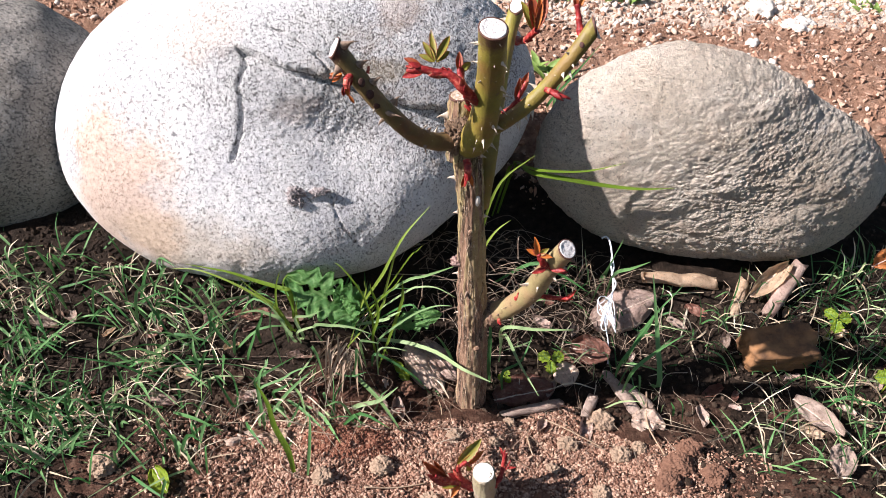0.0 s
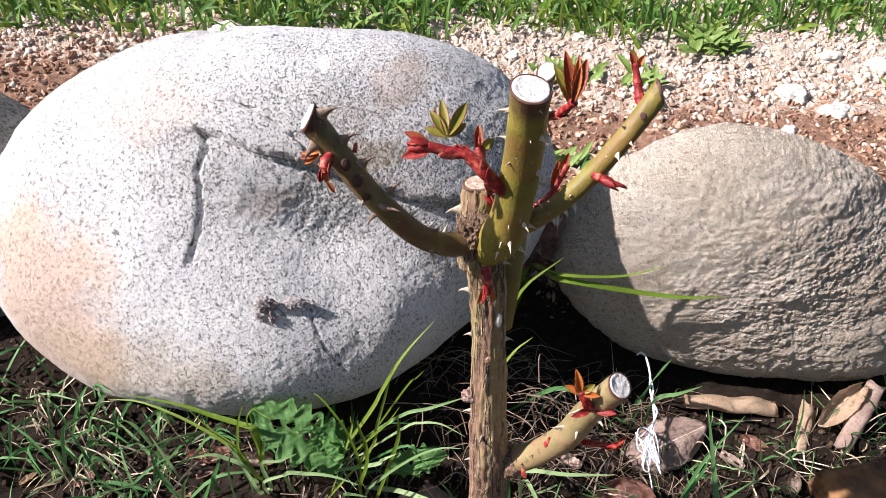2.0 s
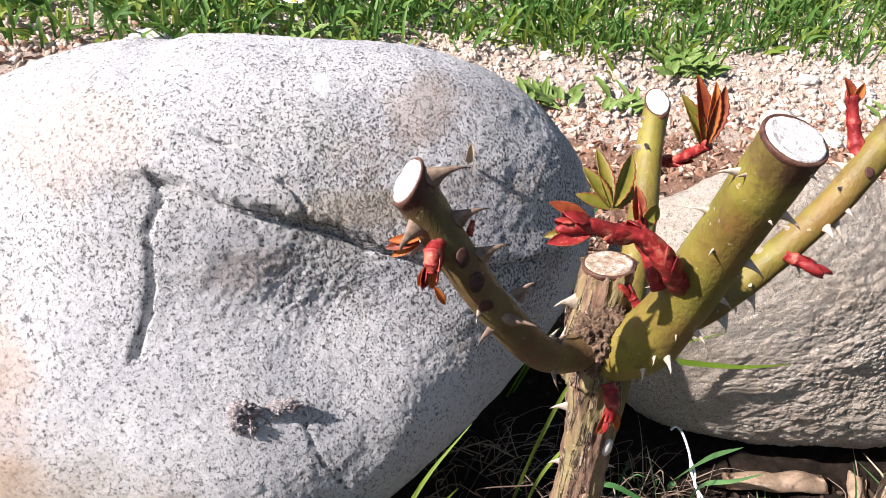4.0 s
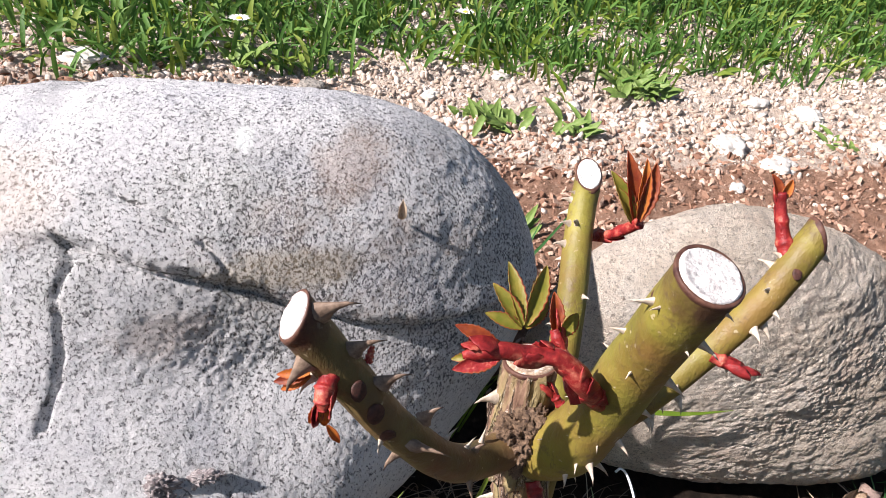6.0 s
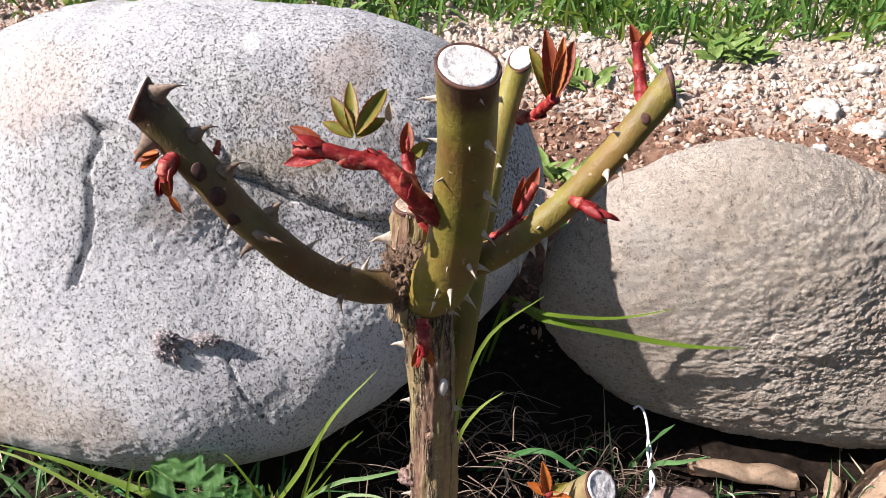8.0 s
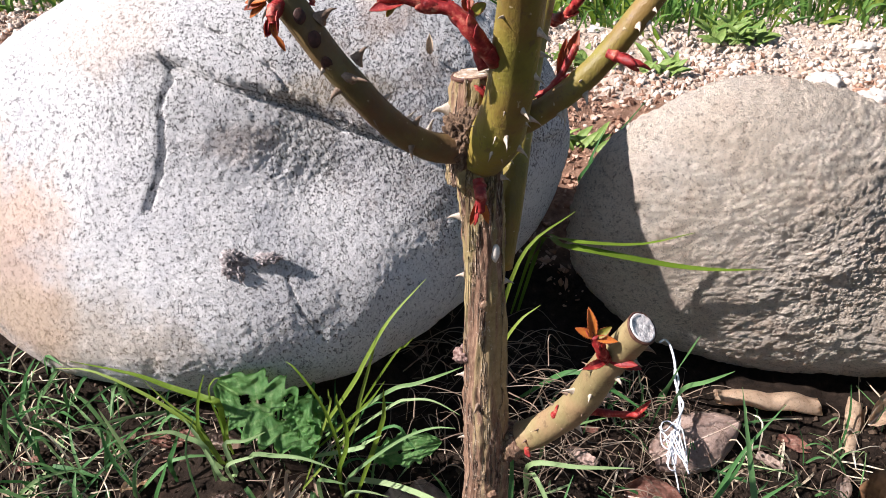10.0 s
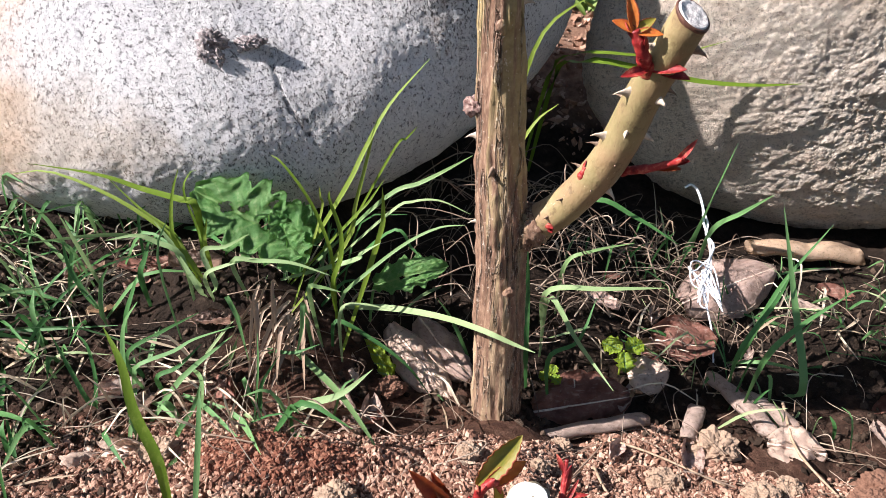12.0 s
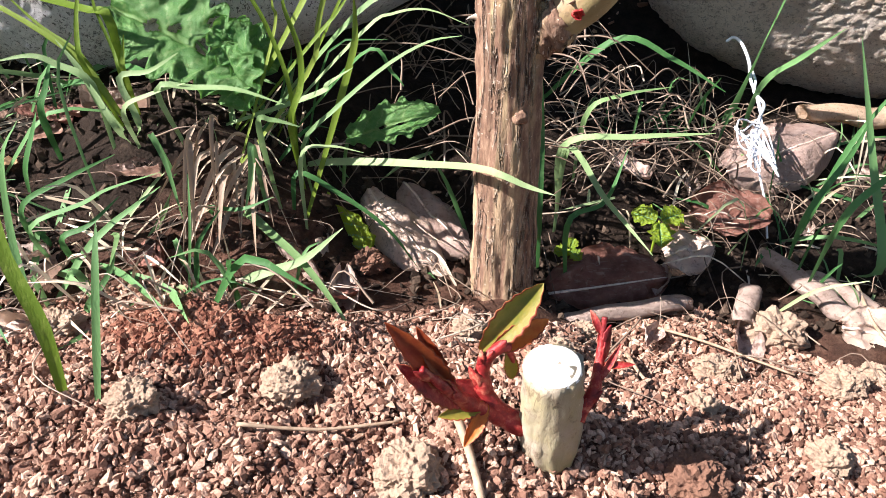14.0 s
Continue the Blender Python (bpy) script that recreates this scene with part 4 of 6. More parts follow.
# thick red shoot on the main cane, with a fan of bronze-green leaflets
shoot([(0.021, 0.414, 0.362), (0.013, 0.409, 0.373), (0.005, 0.4105, 0.3815), (-0.003, 0.4105, 0.383), (-0.013, 0.4095, 0.3865), (-0.022, 0.409, 0.3855)], [0.0034, 0.0030, 0.0027, 0.0022, 0.0022, 0.0010],
      [((-0.005, 0.416, 0.3885), (-0.0120, 0.422, 0.3985), 0.0046, GREEN_LEAF), ((-0.005, 0.416, 0.389), (-0.0070, 0.427, 0.4020), 0.0046, GREEN_LEAF), ((-0.004, 0.416, 0.389), (0.0045, 0.428, 0.4000), 0.0054, GREEN_LEAF),
       ((-0.005, 0.416, 0.388), (-0.0145, 0.418, 0.3920), 0.0040, GREEN_LEAF), ((-0.004, 0.416, 0.388), (0.0045, 0.423, 0.3920), 0.0042, GREEN_LEAF),
       ((-0.013, 0.410, 0.388), (-0.0235, 0.413, 0.3925), 0.0042, RED_LEAF), ((-0.012, 0.409, 0.385), (-0.0245, 0.406, 0.3835), 0.0052, RED), ((-0.016, 0.410, 0.385), (-0.0245, 0.412, 0.3815), 0.0030, GREEN_LEAF), ((-0.015, 0.411, 0.384), (-0.0200, 0.413, 0.3785), 0.0028, GREEN_LEAF)], RED, main, bracts=24, seed=3, broad=0.85, foot=2.2)
shoot([(0.017, 0.418, 0.358), (0.012, 0.424, 0.370), (0.010, 0.429, 0.376)], [0.0026, 0.0020, 0.0014],
      [((0.010, 0.428, 0.375), (0.0105, 0.434, 0.3855), 0.0050, RED_LEAF), ((0.011, 0.427, 0.375), (0.0175, 0.431, 0.3800), 0.0048, GREEN_LEAF)], RED, main, bracts=7, seed=5)
shoot([(0.0220, 0.4375, 0.336), (0.0195, 0.4385, 0.339), (0.0175, 0.4395, 0.341)], [0.0016, 0.0014, 0.0008], [], RED, main, bracts=6, seed=6)
# shoot on the slender back cane
shoot([(0.055, 0.519, 0.350), (0.060, 0.509, 0.356), (0.066, 0.499, 0.368)], [0.0030, 0.0021, 0.0022],
      [((0.065, 0.500, 0.367), (0.0615, 0.508, 0.3935), 0.0075, RED_LEAF), ((0.066, 0.500, 0.368), (0.0725, 0.506, 0.3895), 0.0075, RED_LEAF), ((0.065, 0.500, 0.367), (0.0555, 0.506, 0.3865), 0.0070, GREEN_LEAF),
       ((0.065, 0.500, 0.366), (0.0575, 0.503, 0.381), 0.0060, GREEN_LEAF), ((0.066, 0.500, 0.368), (0.0685, 0.506, 0.391), 0.0060, ORANGE_LEAF)], RED, back, bracts=12, seed=8)
# shoots on the slender right cane
shoot([(0.087, 0.4415, 0.390), (0.0855, 0.4475, 0.398), (0.0835, 0.4515, 0.4085)], [0.0028, 0.0020, 0.0014],
      [((0.0838, 0.451, 0.406), (0.0815, 0.454, 0.4135), 0.0040, RED_LEAF), ((0.084, 0.451, 0.406), (0.0880, 0.453, 0.4120), 0.0035, ORANGE_LEAF)], RED, right, bracts=4, seed=9)
shoot([(0.066, 0.4325, 0.360), (0.0725, 0.4285, 0.3585), (0.0785, 0.428, 0.3565)], [0.0022, 0.0017, 0.0010], [((0.076, 0.428, 0.3575), (0.083, 0.427, 0.3555), 0.0020, RED)], RED, right, bracts=4, seed=10)
shoot([(0.040, 0.434, 0.340), (0.0475, 0.436, 0.347), (0.0545, 0.440, 0.361)], [0.0022, 0.0016, 0.0012],
      [((0.050, 0.438, 0.352), (0.0555, 0.441, 0.3665), 0.0055, RED_LEAF), ((0.048, 0.437, 0.349), (0.0505, 0.439, 0.3635), 0.0045, RED_LEAF)], RED, right, bracts=3, seed=12)
# small buds on the curved left cane
shoot([(-0.0555, 0.4035, 0.3855), (-0.0570, 0.3995, 0.3835), (-0.0572, 0.3980, 0.3800)], [0.0024, 0.0021, 0.0012],
      [((-0.0572, 0.399, 0.3815), (-0.0565, 0.3970, 0.3750), 0.0034, ORANGE_LEAF), ((-0.0575, 0.399, 0.3820), (-0.0605, 0.3975, 0.3755), 0.0030, ORANGE_LEAF), ((-0.0562, 0.397, 0.376), (-0.0530, 0.3950, 0.3715), 0.0022, ORANGE_LEAF),
       ((-0.0600, 0.404, 0.3865), (-0.0680, 0.4045, 0.3860), 0.0028, ORANGE_LEAF), ((-0.0600, 0.404, 0.3860), (-0.0690, 0.4045, 0.3835), 0.0030, RED_LEAF), ((-0.0600, 0.404, 0.3855), (-0.0675, 0.4045, 0.3805), 0.0028, ORANGE_LEAF)], RED, left, bracts=4, seed=14)
shoot([(-0.0455, 0.411, 0.3830), (-0.0445, 0.412, 0.3870)], [0.0012, 0.0008], [], RED, left)
# tuft under the knot
shoot([(0.0165, 0.4335, 0.3035), (0.0175, 0.429, 0.2985), (0.0175, 0.4275, 0.2900)], [0.0026, 0.0024, 0.0014],
      [((0.0175, 0.429, 0.296), (0.0130, 0.425, 0.2850), 0.0040, RED_LEAF), ((0.0175, 0.429, 0.296), (0.0215, 0.425, 0.2860), 0.0036, ORANGE_LEAF)], RED, trunk, bracts=10, seed=16)
# shoots on the low cane
shoot([(0.0795, 0.4145, 0.2195), (0.0740, 0.4070, 0.2290), (0.0690, 0.4055, 0.2400)], [0.0032, 0.0026, 0.0018],
      [((0.0695, 0.4055, 0.239), (0.0610, 0.406, 0.2440), 0.0045, ORANGE_LEAF), ((0.0690, 0.4055, 0.239), (0.0665, 0.408, 0.2530), 0.0050, ORANGE_LEAF), ((0.0690, 0.4055, 0.239), (0.0765, 0.406, 0.2445), 0.0045, GREEN_LEAF), ((0.0690, 0.4055, 0.239), (0.0790, 0.402, 0.2400), 0.0040, ORANGE_LEAF),
       ((0.0770, 0.408, 0.2240), (0.0660, 0.402, 0.2240), 0.0045, RED), ((0.0785, 0.408, 0.2235), (0.0890, 0.4015, 0.2270), 0.0050, RED), ((0.0800, 0.409, 0.2230), (0.0925, 0.404, 0.2225), 0.0050, RED)], RED, low, bracts=10, seed=18)
shoot([(0.078, 0.434, 0.1680), (0.090, 0.426, 0.1735), (0.1005, 0.4175, 0.1815)], [0.0022, 0.0018, 0.0011],
      [((0.097, 0.420, 0.178), (0.1035, 0.416, 0.1905), 0.0034, RED), ((0.090, 0.426, 0.1735), (0.100, 0.420, 0.1765), 0.0040, RED_LEAF)], RED, low, bracts=3, seed=20)
shoot([(0.064, 0.4345, 0.160), (0.0600, 0.432, 0.1660), (0.0615, 0.431, 0.1715)], [0.0020, 0.0020, 0.0010], [((0.0600, 0.432, 0.167), (0.0680, 0.431, 0.1745), 0.0035, ORANGE_LEAF)], RED, low, bracts=2, seed=22)
shoot([(0.0470, 0.4340, 0.1390), (0.0470, 0.4320, 0.1395)], [0.0014, 0.0009], [], RED, low, bracts=3, seed=23)
# shoots on the second cut cane
shoot([(0.0265, 0.337, 0.036), (0.0180, 0.339, 0.0420), (0.0130, 0.341, 0.0500), (0.0130, 0.342, 0.0600), (0.0190, 0.343, 0.0660), (0.0225, 0.344, 0.0590)], [0.0032, 0.0032, 0.0026, 0.0020, 0.0016, 0.0010],
      [((0.0120, 0.343, 0.064), (0.0315, 0.353, 0.0820), 0.0110, GREEN_LEAF), ((0.0150, 0.343, 0.064), (0.0335, 0.349, 0.0715), 0.0080, ORANGE_LEAF), ((0.0200, 0.343, 0.064), (0.0230, 0.343, 0.0500), 0.0050, GREEN_LEAF),
       ((0.0130, 0.337, 0.047), (0.0000, 0.329, 0.0500), 0.0060, GREEN_LEAF), ((0.0140, 0.337, 0.047), (0.0070, 0.326, 0.0400), 0.0055, ORANGE_LEAF), ((0.0130, 0.340, 0.048), (0.0050, 0.338, 0.0560), 0.0060, RED)], RED, stump, at_stump, bracts=22, seed=25)
shoot([(0.0190, 0.338, 0.040), (0.0090, 0.336, 0.0480), (0.0010, 0.332, 0.0590), (-0.0060, 0.329, 0.0700)], [0.0026, 0.0024, 0.0018, 0.0010],
      [((0.0040, 0.334, 0.055), (-0.0130, 0.328, 0.0850), 0.0085, RED_LEAF), ((0.0060, 0.334, 0.050), (-0.0100, 0.325, 0.0730), 0.0085, RED), ((0.0020, 0.333, 0.058), (-0.0060, 0.333, 0.0800), 0.0060, RED_LEAF)], RED, stump, at_stump, bracts=10, seed=26)
shoot([(0.0425, 0.336, 0.042), (0.0475, 0.340, 0.0500), (0.0500, 0.348, 0.0600), (0.0510, 0.353, 0.0690)], [0.0024, 0.0018, 0.0012, 0.0008],
      [((0.0490, 0.345, 0.056), (0.0600, 0.343, 0.0580), 0.0026, RED), ((0.0480, 0.341, 0.051), (0.0560, 0.346, 0.0630), 0.0026, RED), ((0.0500, 0.350, 0.064), (0.0470, 0.354, 0.0710), 0.0026, RED)], RED, stump, at_stump, bracts=12, seed=27)


# ---- grass ----
def ribbon(points, width, cup=0.25, n=12, verts=None, faces=None, twist=0.0):
    """A grass blade: a tapering ribbon, folded along its midrib."""
    verts, faces = ([], []) if verts is None else (verts, faces)
    path = spline(points, n)
    t = np.gradient(path, axis=0)
    t /= np.linalg.norm(t, axis=1)[:, None] + 1e-9
    for i in range(n + 1):
        f = i / n
        half = width * 0.5 * min(1.0, 0.45 + f * 2.2) * (1 - f ** 3.5) + 0.00012
        s = np.cross(t[i], (0.15, -0.55, 0.8))
        ln = np.linalg.norm(s)
        s = s / ln if ln > 1e-4 else np.array((1.0, 0, 0))
        nrm = np.cross(s, t[i])
        a = twist * f
        s, nrm = s * math.cos(a) + nrm * math.sin(a), nrm * math.cos(a) - s * math.sin(a)
        for k, h in ((-1, cup), (0, 0), (1, cup)):
            verts.append(tuple(path[i] + s * half * k + nrm * half * h))
    b = len(verts) - 3 * (n + 1)
    for i in range(n):
        for k in (0, 1):
            q = b + 3 * i + k
            faces.append((q, q + 1, q + 4, q + 3))
    return verts, faces


def grass_tuft(label, material, blades, loose=False):
    xy = np.mean([b[1][:2] for b in blades], axis=0)
    tuft = thing("grass_tuft", label, "grass", "grass tufts in the bed", (xy[0], xy[1], ground_z(*xy)))
    for i, (width, *pts) in enumerate(blades):
        x, y, z = pts[0]
        far = math.hypot(xy[0] - x, xy[1] - y)
        w = 0.06 if loose else 0.5 if far < 0.045 else 0.2
        rx, ry = x + w * (xy[0] - x) + 0.003 * math.sin(i * 5.1), y + w * (xy[1] - y) + 0.006 + 0.003 * math.cos(i * 3.7)
        if z - ground_z(rx, ry) > 0.055:
            d = np.array(pts[1][:2]) - np.array(pts[0][:2])
            d /= np.linalg.norm(d) + 1e-6
            rx, ry = rx - d[0] * 0.045, ry - d[1] * 0.03
        gz = ground_z(rx, ry) - 0.002
        if z > gz + 0.004:
            pts = [(rx, ry, gz), *pts]
        verts, faces = ribbon(pts, width, 0.22, 16, twist=0.5 * math.sin(i * 2.4))
        o = tuft.location
        blade = raw_mesh("blade", [(v[0] - o.x, v[1] - o.y, v[2] - o.z) for v in verts], faces, material, True)
        blade.parent = tuft


grass_tuft("tuft of long lime green grass blades arching against the boulder", GRASS_LIME, [
    (0.0024, (-0.138, 0.470, 0.085), (-0.149, 0.474, 0.105), (-0.165, 0.480, 0.117), (-0.190, 0.488, 0.129), (-0.222, 0.497, 0.137), (-0.249, 0.505, 0.131)),
    (0.0018, (-0.142, 0.472, 0.089), (-0.152, 0.478, 0.109), (-0.169, 0.484, 0.120), (-0.186, 0.490, 0.136)),
    (0.0042, (-0.138, 0.482, 0.122), (-0.148, 0.485, 0.126), (-0.170, 0.490, 0.130), (-0.194, 0.495, 0.136), (-0.236, 0.503, 0.139)),
    (0.0012, (-0.136, 0.474, 0.103), (-0.138, 0.478, 0.111), (-0.144, 0.484, 0.131), (-0.139, 0.484, 0.142), (-0.134, 0.482, 0.145)),
    (0.0020, (-0.149, 0.472, 0.106), (-0.151, 0.477, 0.118), (-0.150, 0.484, 0.131), (-0.146, 0.488, 0.143)),
    (0.0020, (-0.134, 0.474, 0.103), (-0.134, 0.476, 0.109), (-0.132, 0.478, 0.118)),
])
grass_tuft("pale grass blades spreading from a tuft by the boulder", GRASS_PALE, [
    (0.0030, (-0.144, 0.468, 0.089), (-0.151, 0.472, 0.104), (-0.161, 0.478, 0.116)),
    (0.0028, (-0.146, 0.468, 0.100), (-0.159, 0.470, 0.108), (-0.169, 0.470, 0.112), (-0.185, 0.468, 0.110)),
    (0.0027, (-0.128, 0.462, 0.086), (-0.135, 0.470, 0.102), (-0.122, 0.470, 0.105), (-0.108, 0.470, 0.113)),
    (0.0025, (-0.137, 0.460, 0.084), (-0.145, 0.466, 0.097), (-0.152, 0.470, 0.107)),
    (0.0022, (-0.133, 0.462, 0.091), (-0.121, 0.462, 0.098), (-0.105, 0.462, 0.103)),
])
grass_tuft("tuft of upright lime green grass blades at the boulder foot", GRASS_LIME, [
    (0.0026, (-0.065, 0.466, 0.082), (-0.060, 0.472, 0.097), (-0.060, 0.478, 0.111), (-0.065, 0.482, 0.127), (-0.065, 0.484, 0.132)),
    (0.0017, (-0.065, 0.475, 0.092), (-0.072, 0.482, 0.116), (-0.080, 0.486, 0.132), (-0.091, 0.492, 0.145), (-0.097, 0.495, 0.148)),
    (0.0022, (-0.058, 0.485, 0.099), (-0.053, 0.490, 0.118), (-0.048, 0.496, 0.135), (-0.043, 0.502, 0.153), (-0.039, 0.506, 0.165)),
    (0.0027, (-0.058, 0.494, 0.128), (-0.048, 0.500, 0.146), (-0.033, 0.508, 0.171), (-0.011, 0.520, 0.193)),
    (0.0015, (-0.053, 0.488, 0.114), (-0.045, 0.490, 0.122), (-0.036, 0.494, 0.134)),
    (0.0029, (-0.040, 0.482, 0.102), (-0.037, 0.487, 0.117), (-0.037, 0.490, 0.131)),
    (0.0012, (-0.072, 0.486, 0.114), (-0.071, 0.488, 0.126), (-0.071, 0.488, 0.132)),
    (0.0012, (-0.033, 0.500, 0.145), (-0.024, 0.503, 0.154), (-0.018, 0.505, 0.160)),
], True)
grass_tuft("thin arching pale grass blades between boulder and trunk", GRASS_PALE, [
    (0.0019, (-0.061, 0.468, 0.072), (-0.046, 0.472, 0.087), (-0.024, 0.474, 0.105), (-0.006, 0.472, 0.116), (0.008, 0.468, 0.120)),
    (0.0017, (-0.034, 0.492, 0.114), (-0.021, 0.490, 0.122), (-0.006, 0.486, 0.125), (0.011, 0.478, 0.121)),
    (0.0024, (-0.037, 0.498, 0.120), (-0.017, 0.495, 0.131), (-0.003, 0.492, 0.140), (0.012, 0.488, 0.151)),
    (0.0029, (-0.055, 0.478, 0.091), (-0.049, 0.478, 0.096), (-0.038, 0.478, 0.103)),
    (0.0026, (-0.117, 0.462, 0.100), (-0.102, 0.462, 0.101), (-0.084, 0.460, 0.101), (-0.064, 0.456, 0.096)),
    (0.0023, (-0.075, 0.452, 0.088), (-0.069, 0.452, 0.091), (-0.058, 0.452, 0.088)),
    (0.0019, (-0.060, 0.456, 0.072), (-0.048, 0.456, 0.077), (-0.033, 0.454, 0.075)),
], True)
grass_tuft("green grass blades drooping over curled dry leaves", GRASS, [
    (0.0017, (-0.033, 0.480, 0.109), (-0.021, 0.474, 0.102), (-0.016, 0.470, 0.098)),
    (0.0025, (-0.064, 0.462, 0.061), (-0.046, 0.458, 0.053), (-0.025, 0.450, 0.040), (-0.011, 0.444, 0.022)),
    (0.0021, (-0.104, 0.405, 0.018), (-0.100, 0.415, 0.038), (-0.098, 0.420, 0.052), (-0.090, 0.430, 0.062)),
    (0.0024, (-0.079, 0.452, 0.080), (-0.080, 0.446, 0.068), (-0.083, 0.440, 0.055)),
    (0.0019, (-0.100, 0.445, 0.054), (-0.085, 0.440, 0.056), (-0.070, 0.440, 0.062)),
    (0.0024, (-0.119, 0.450, 0.086), (-0.114, 0.446, 0.075), (-0.109, 0.438, 0.052)),
    (0.0019, (-0.109, 0.425, 0.051), (-0.104, 0.420, 0.037), (-0.098, 0.415, 0.030)),
], True)
grass_tuft("pair of broad crossing pale green grass blades", GRASS_PALE, [
    (0.0041, (-0.099, 0.424, 0.023), (-0.076, 0.424, 0.034), (-0.058, 0.424, 0.041), (-0.041, 0.430, 0.053)),
    (0.0038, (-0.085, 0.450, 0.048), (-0.073, 0.440, 0.043), (-0.059, 0.426, 0.039), (-0.045, 0.408, 0.033), (-0.036, 0.396, 0.027)),
    (0.0036, (-0.062, 0.488, 0.052), (-0.035, 0.480, 0.057), (-0.006, 0.460, 0.066), (0.016, 0.430, 0.080), (0.033, 0.423, 0.076), (0.043, 0.418, 0.075)),
], True)
grass_tuft("long grass blade rising from the front soil", GRASS_LIME, [
    (0.0048, (-0.125, 0.346, 0.029), (-0.129, 0.356, 0.062), (-0.139, 0.366, 0.083), (-0.144, 0.376, 0.102), (-0.153, 0.386, 0.115)),
], True)
grass_tuft("grey-green grass blades standing in the front soil", GRASS, [
    (0.0025, (-0.116, 0.345, 0.028), (-0.110, 0.360, 0.076), (-0.110, 0.372, 0.093)),
    (0.0030, (-0.160, 0.400, 0.048), (-0.161, 0.406, 0.070), (-0.157, 0.410, 0.096), (-0.148, 0.412, 0.110)),
    (0.0024, (-0.139, 0.400, 0.036), (-0.132, 0.410, 0.045), (-0.128, 0.415, 0.057)),
], True)
grass_tuft("green grass blades lying across the dark bed", GRASS, [
    (0.0023, (-0.192, 0.420, 0.038), (-0.200, 0.425, 0.058), (-0.207, 0.430, 0.076)),
    (0.0020, (-0.189, 0.420, 0.037), (-0.187, 0.424, 0.052), (-0.190, 0.430, 0.069), (-0.197, 0.433, 0.075)),
    (0.0022, (-0.170, 0.430, 0.063), (-0.152, 0.436, 0.073), (-0.133, 0.444, 0.080)),
    (0.0022, (-0.166, 0.425, 0.057), (-0.145, 0.430, 0.065), (-0.135, 0.435, 0.069), (-0.114, 0.440, 0.074)),
    (0.0025, (-0.155, 0.425, 0.051), (-0.144, 0.428, 0.056), (-0.132, 0.436, 0.065)),
    (0.0028, (-0.199, 0.470, 0.059), (-0.211, 0.478, 0.069), (-0.219, 0.484, 0.083), (-0.222, 0.490, 0.098)),
], True)
grass_tuft("short green grass blades in the dark bed", GRASS, [
    (0.0031, (-0.171, 0.468, 0.087), (-0.167, 0.470, 0.098), (-0.163, 0.474, 0.110)),
    (0.0026, (-0.181, 0.460, 0.066), (-0.175, 0.464, 0.081), (-0.172, 0.466, 0.089)),
    (0.0024, (-0.194, 0.460, 0.069), (-0.192, 0.464, 0.085), (-0.187, 0.466, 0.094)),
    (0.0040, (-0.256, 0.480, 0.068), (-0.240, 0.478, 0.068), (-0.221, 0.474, 0.064)),
    (0.0022, (-0.249, 0.460, 0.054), (-0.228, 0.460, 0.056), (-0.185, 0.456, 0.062)),
    (0.0019, (-0.240, 0.440, 0.035), (-0.230, 0.445, 0.050), (-0.225, 0.450, 0.063)),
], True)
grass_tuft("tall dark green grass blades beside curled dry leaves", GRASS, [
    (0.0058, (0.217, 0.475, 0.002), (0.213, 0.505, 0.045), (0.206, 0.535, 0.096)),
    (0.006, (0.180, 0.607, 0.028), (0.179, 0.580, 0.082), (0.173, 0.543, 0.135)),
    (0.0036, (0.182, 0.580, 0.051), (0.194, 0.565, 0.074), (0.208, 0.555, 0.093)),
    (0.003, (0.190, 0.500, 0.021), (0.208, 0.515, 0.051), (0.237, 0.530, 0.085)),
    (0.003, (0.175, 0.480, 0.025), (0.199, 0.500, 0.048), (0.209, 0.510, 0.061)),
    (0.0036, (0.091, 0.560, 0.086), (0.120, 0.550, 0.079), (0.147, 0.540, 0.065)),
    (0.0026, (0.057, 0.460, 0.036), (0.075, 0.470, 0.041), (0.087, 0.488, 0.059)),
    (0.0042, (0.044, 0.468, 0.035), (0.045, 0.482, 0.066), (0.044, 0.488, 0.098)),
    (0.0034, (0.181, 0.460, 0.036), (0.201, 0.470, 0.052), (0.230, 0.480, 0.068)),
], True)
grass_tuft("bleached flattened grass blades over dark soil", GRASS_PALE, [
    (0.0034, (0.059, 0.500, 0.055), (0.091, 0.490, 0.064), (0.126, 0.487, 0.067)),
    (0.0026, (0.072, 0.520, 0.062), (0.089, 0.520, 0.072), (0.116, 0.528, 0.073)),
    (0.003, (0.059, 0.490, 0.058), (0.073, 0.462, 0.047), (0.089, 0.432, 0.037)),
], True)
grass_tuft("grass blades lying in the gap between two boulders", GRASS_LIME, [
    (0.0052, (0.076, 0.655, 0.140), (0.086, 0.615, 0.160), (0.102, 0.602, 0.165), (0.158, 0.604, 0.152), (0.196, 0.600, 0.150), (0.231, 0.600, 0.151)),
    (0.0036, (0.072, 0.655, 0.140), (0.084, 0.615, 0.166), (0.098, 0.602, 0.171), (0.140, 0.605, 0.168), (0.178, 0.605, 0.178)),
])
grass_tuft("thin grass blades behind the two boulders", GRASS, [
    (0.003, (0.128, 0.800, 0.127), (0.150, 0.800, 0.159), (0.184, 0.810, 0.201)),
    (0.003, (0.134, 0.800, 0.121), (0.138, 0.810, 0.140), (0.151, 0.820, 0.170)),
])
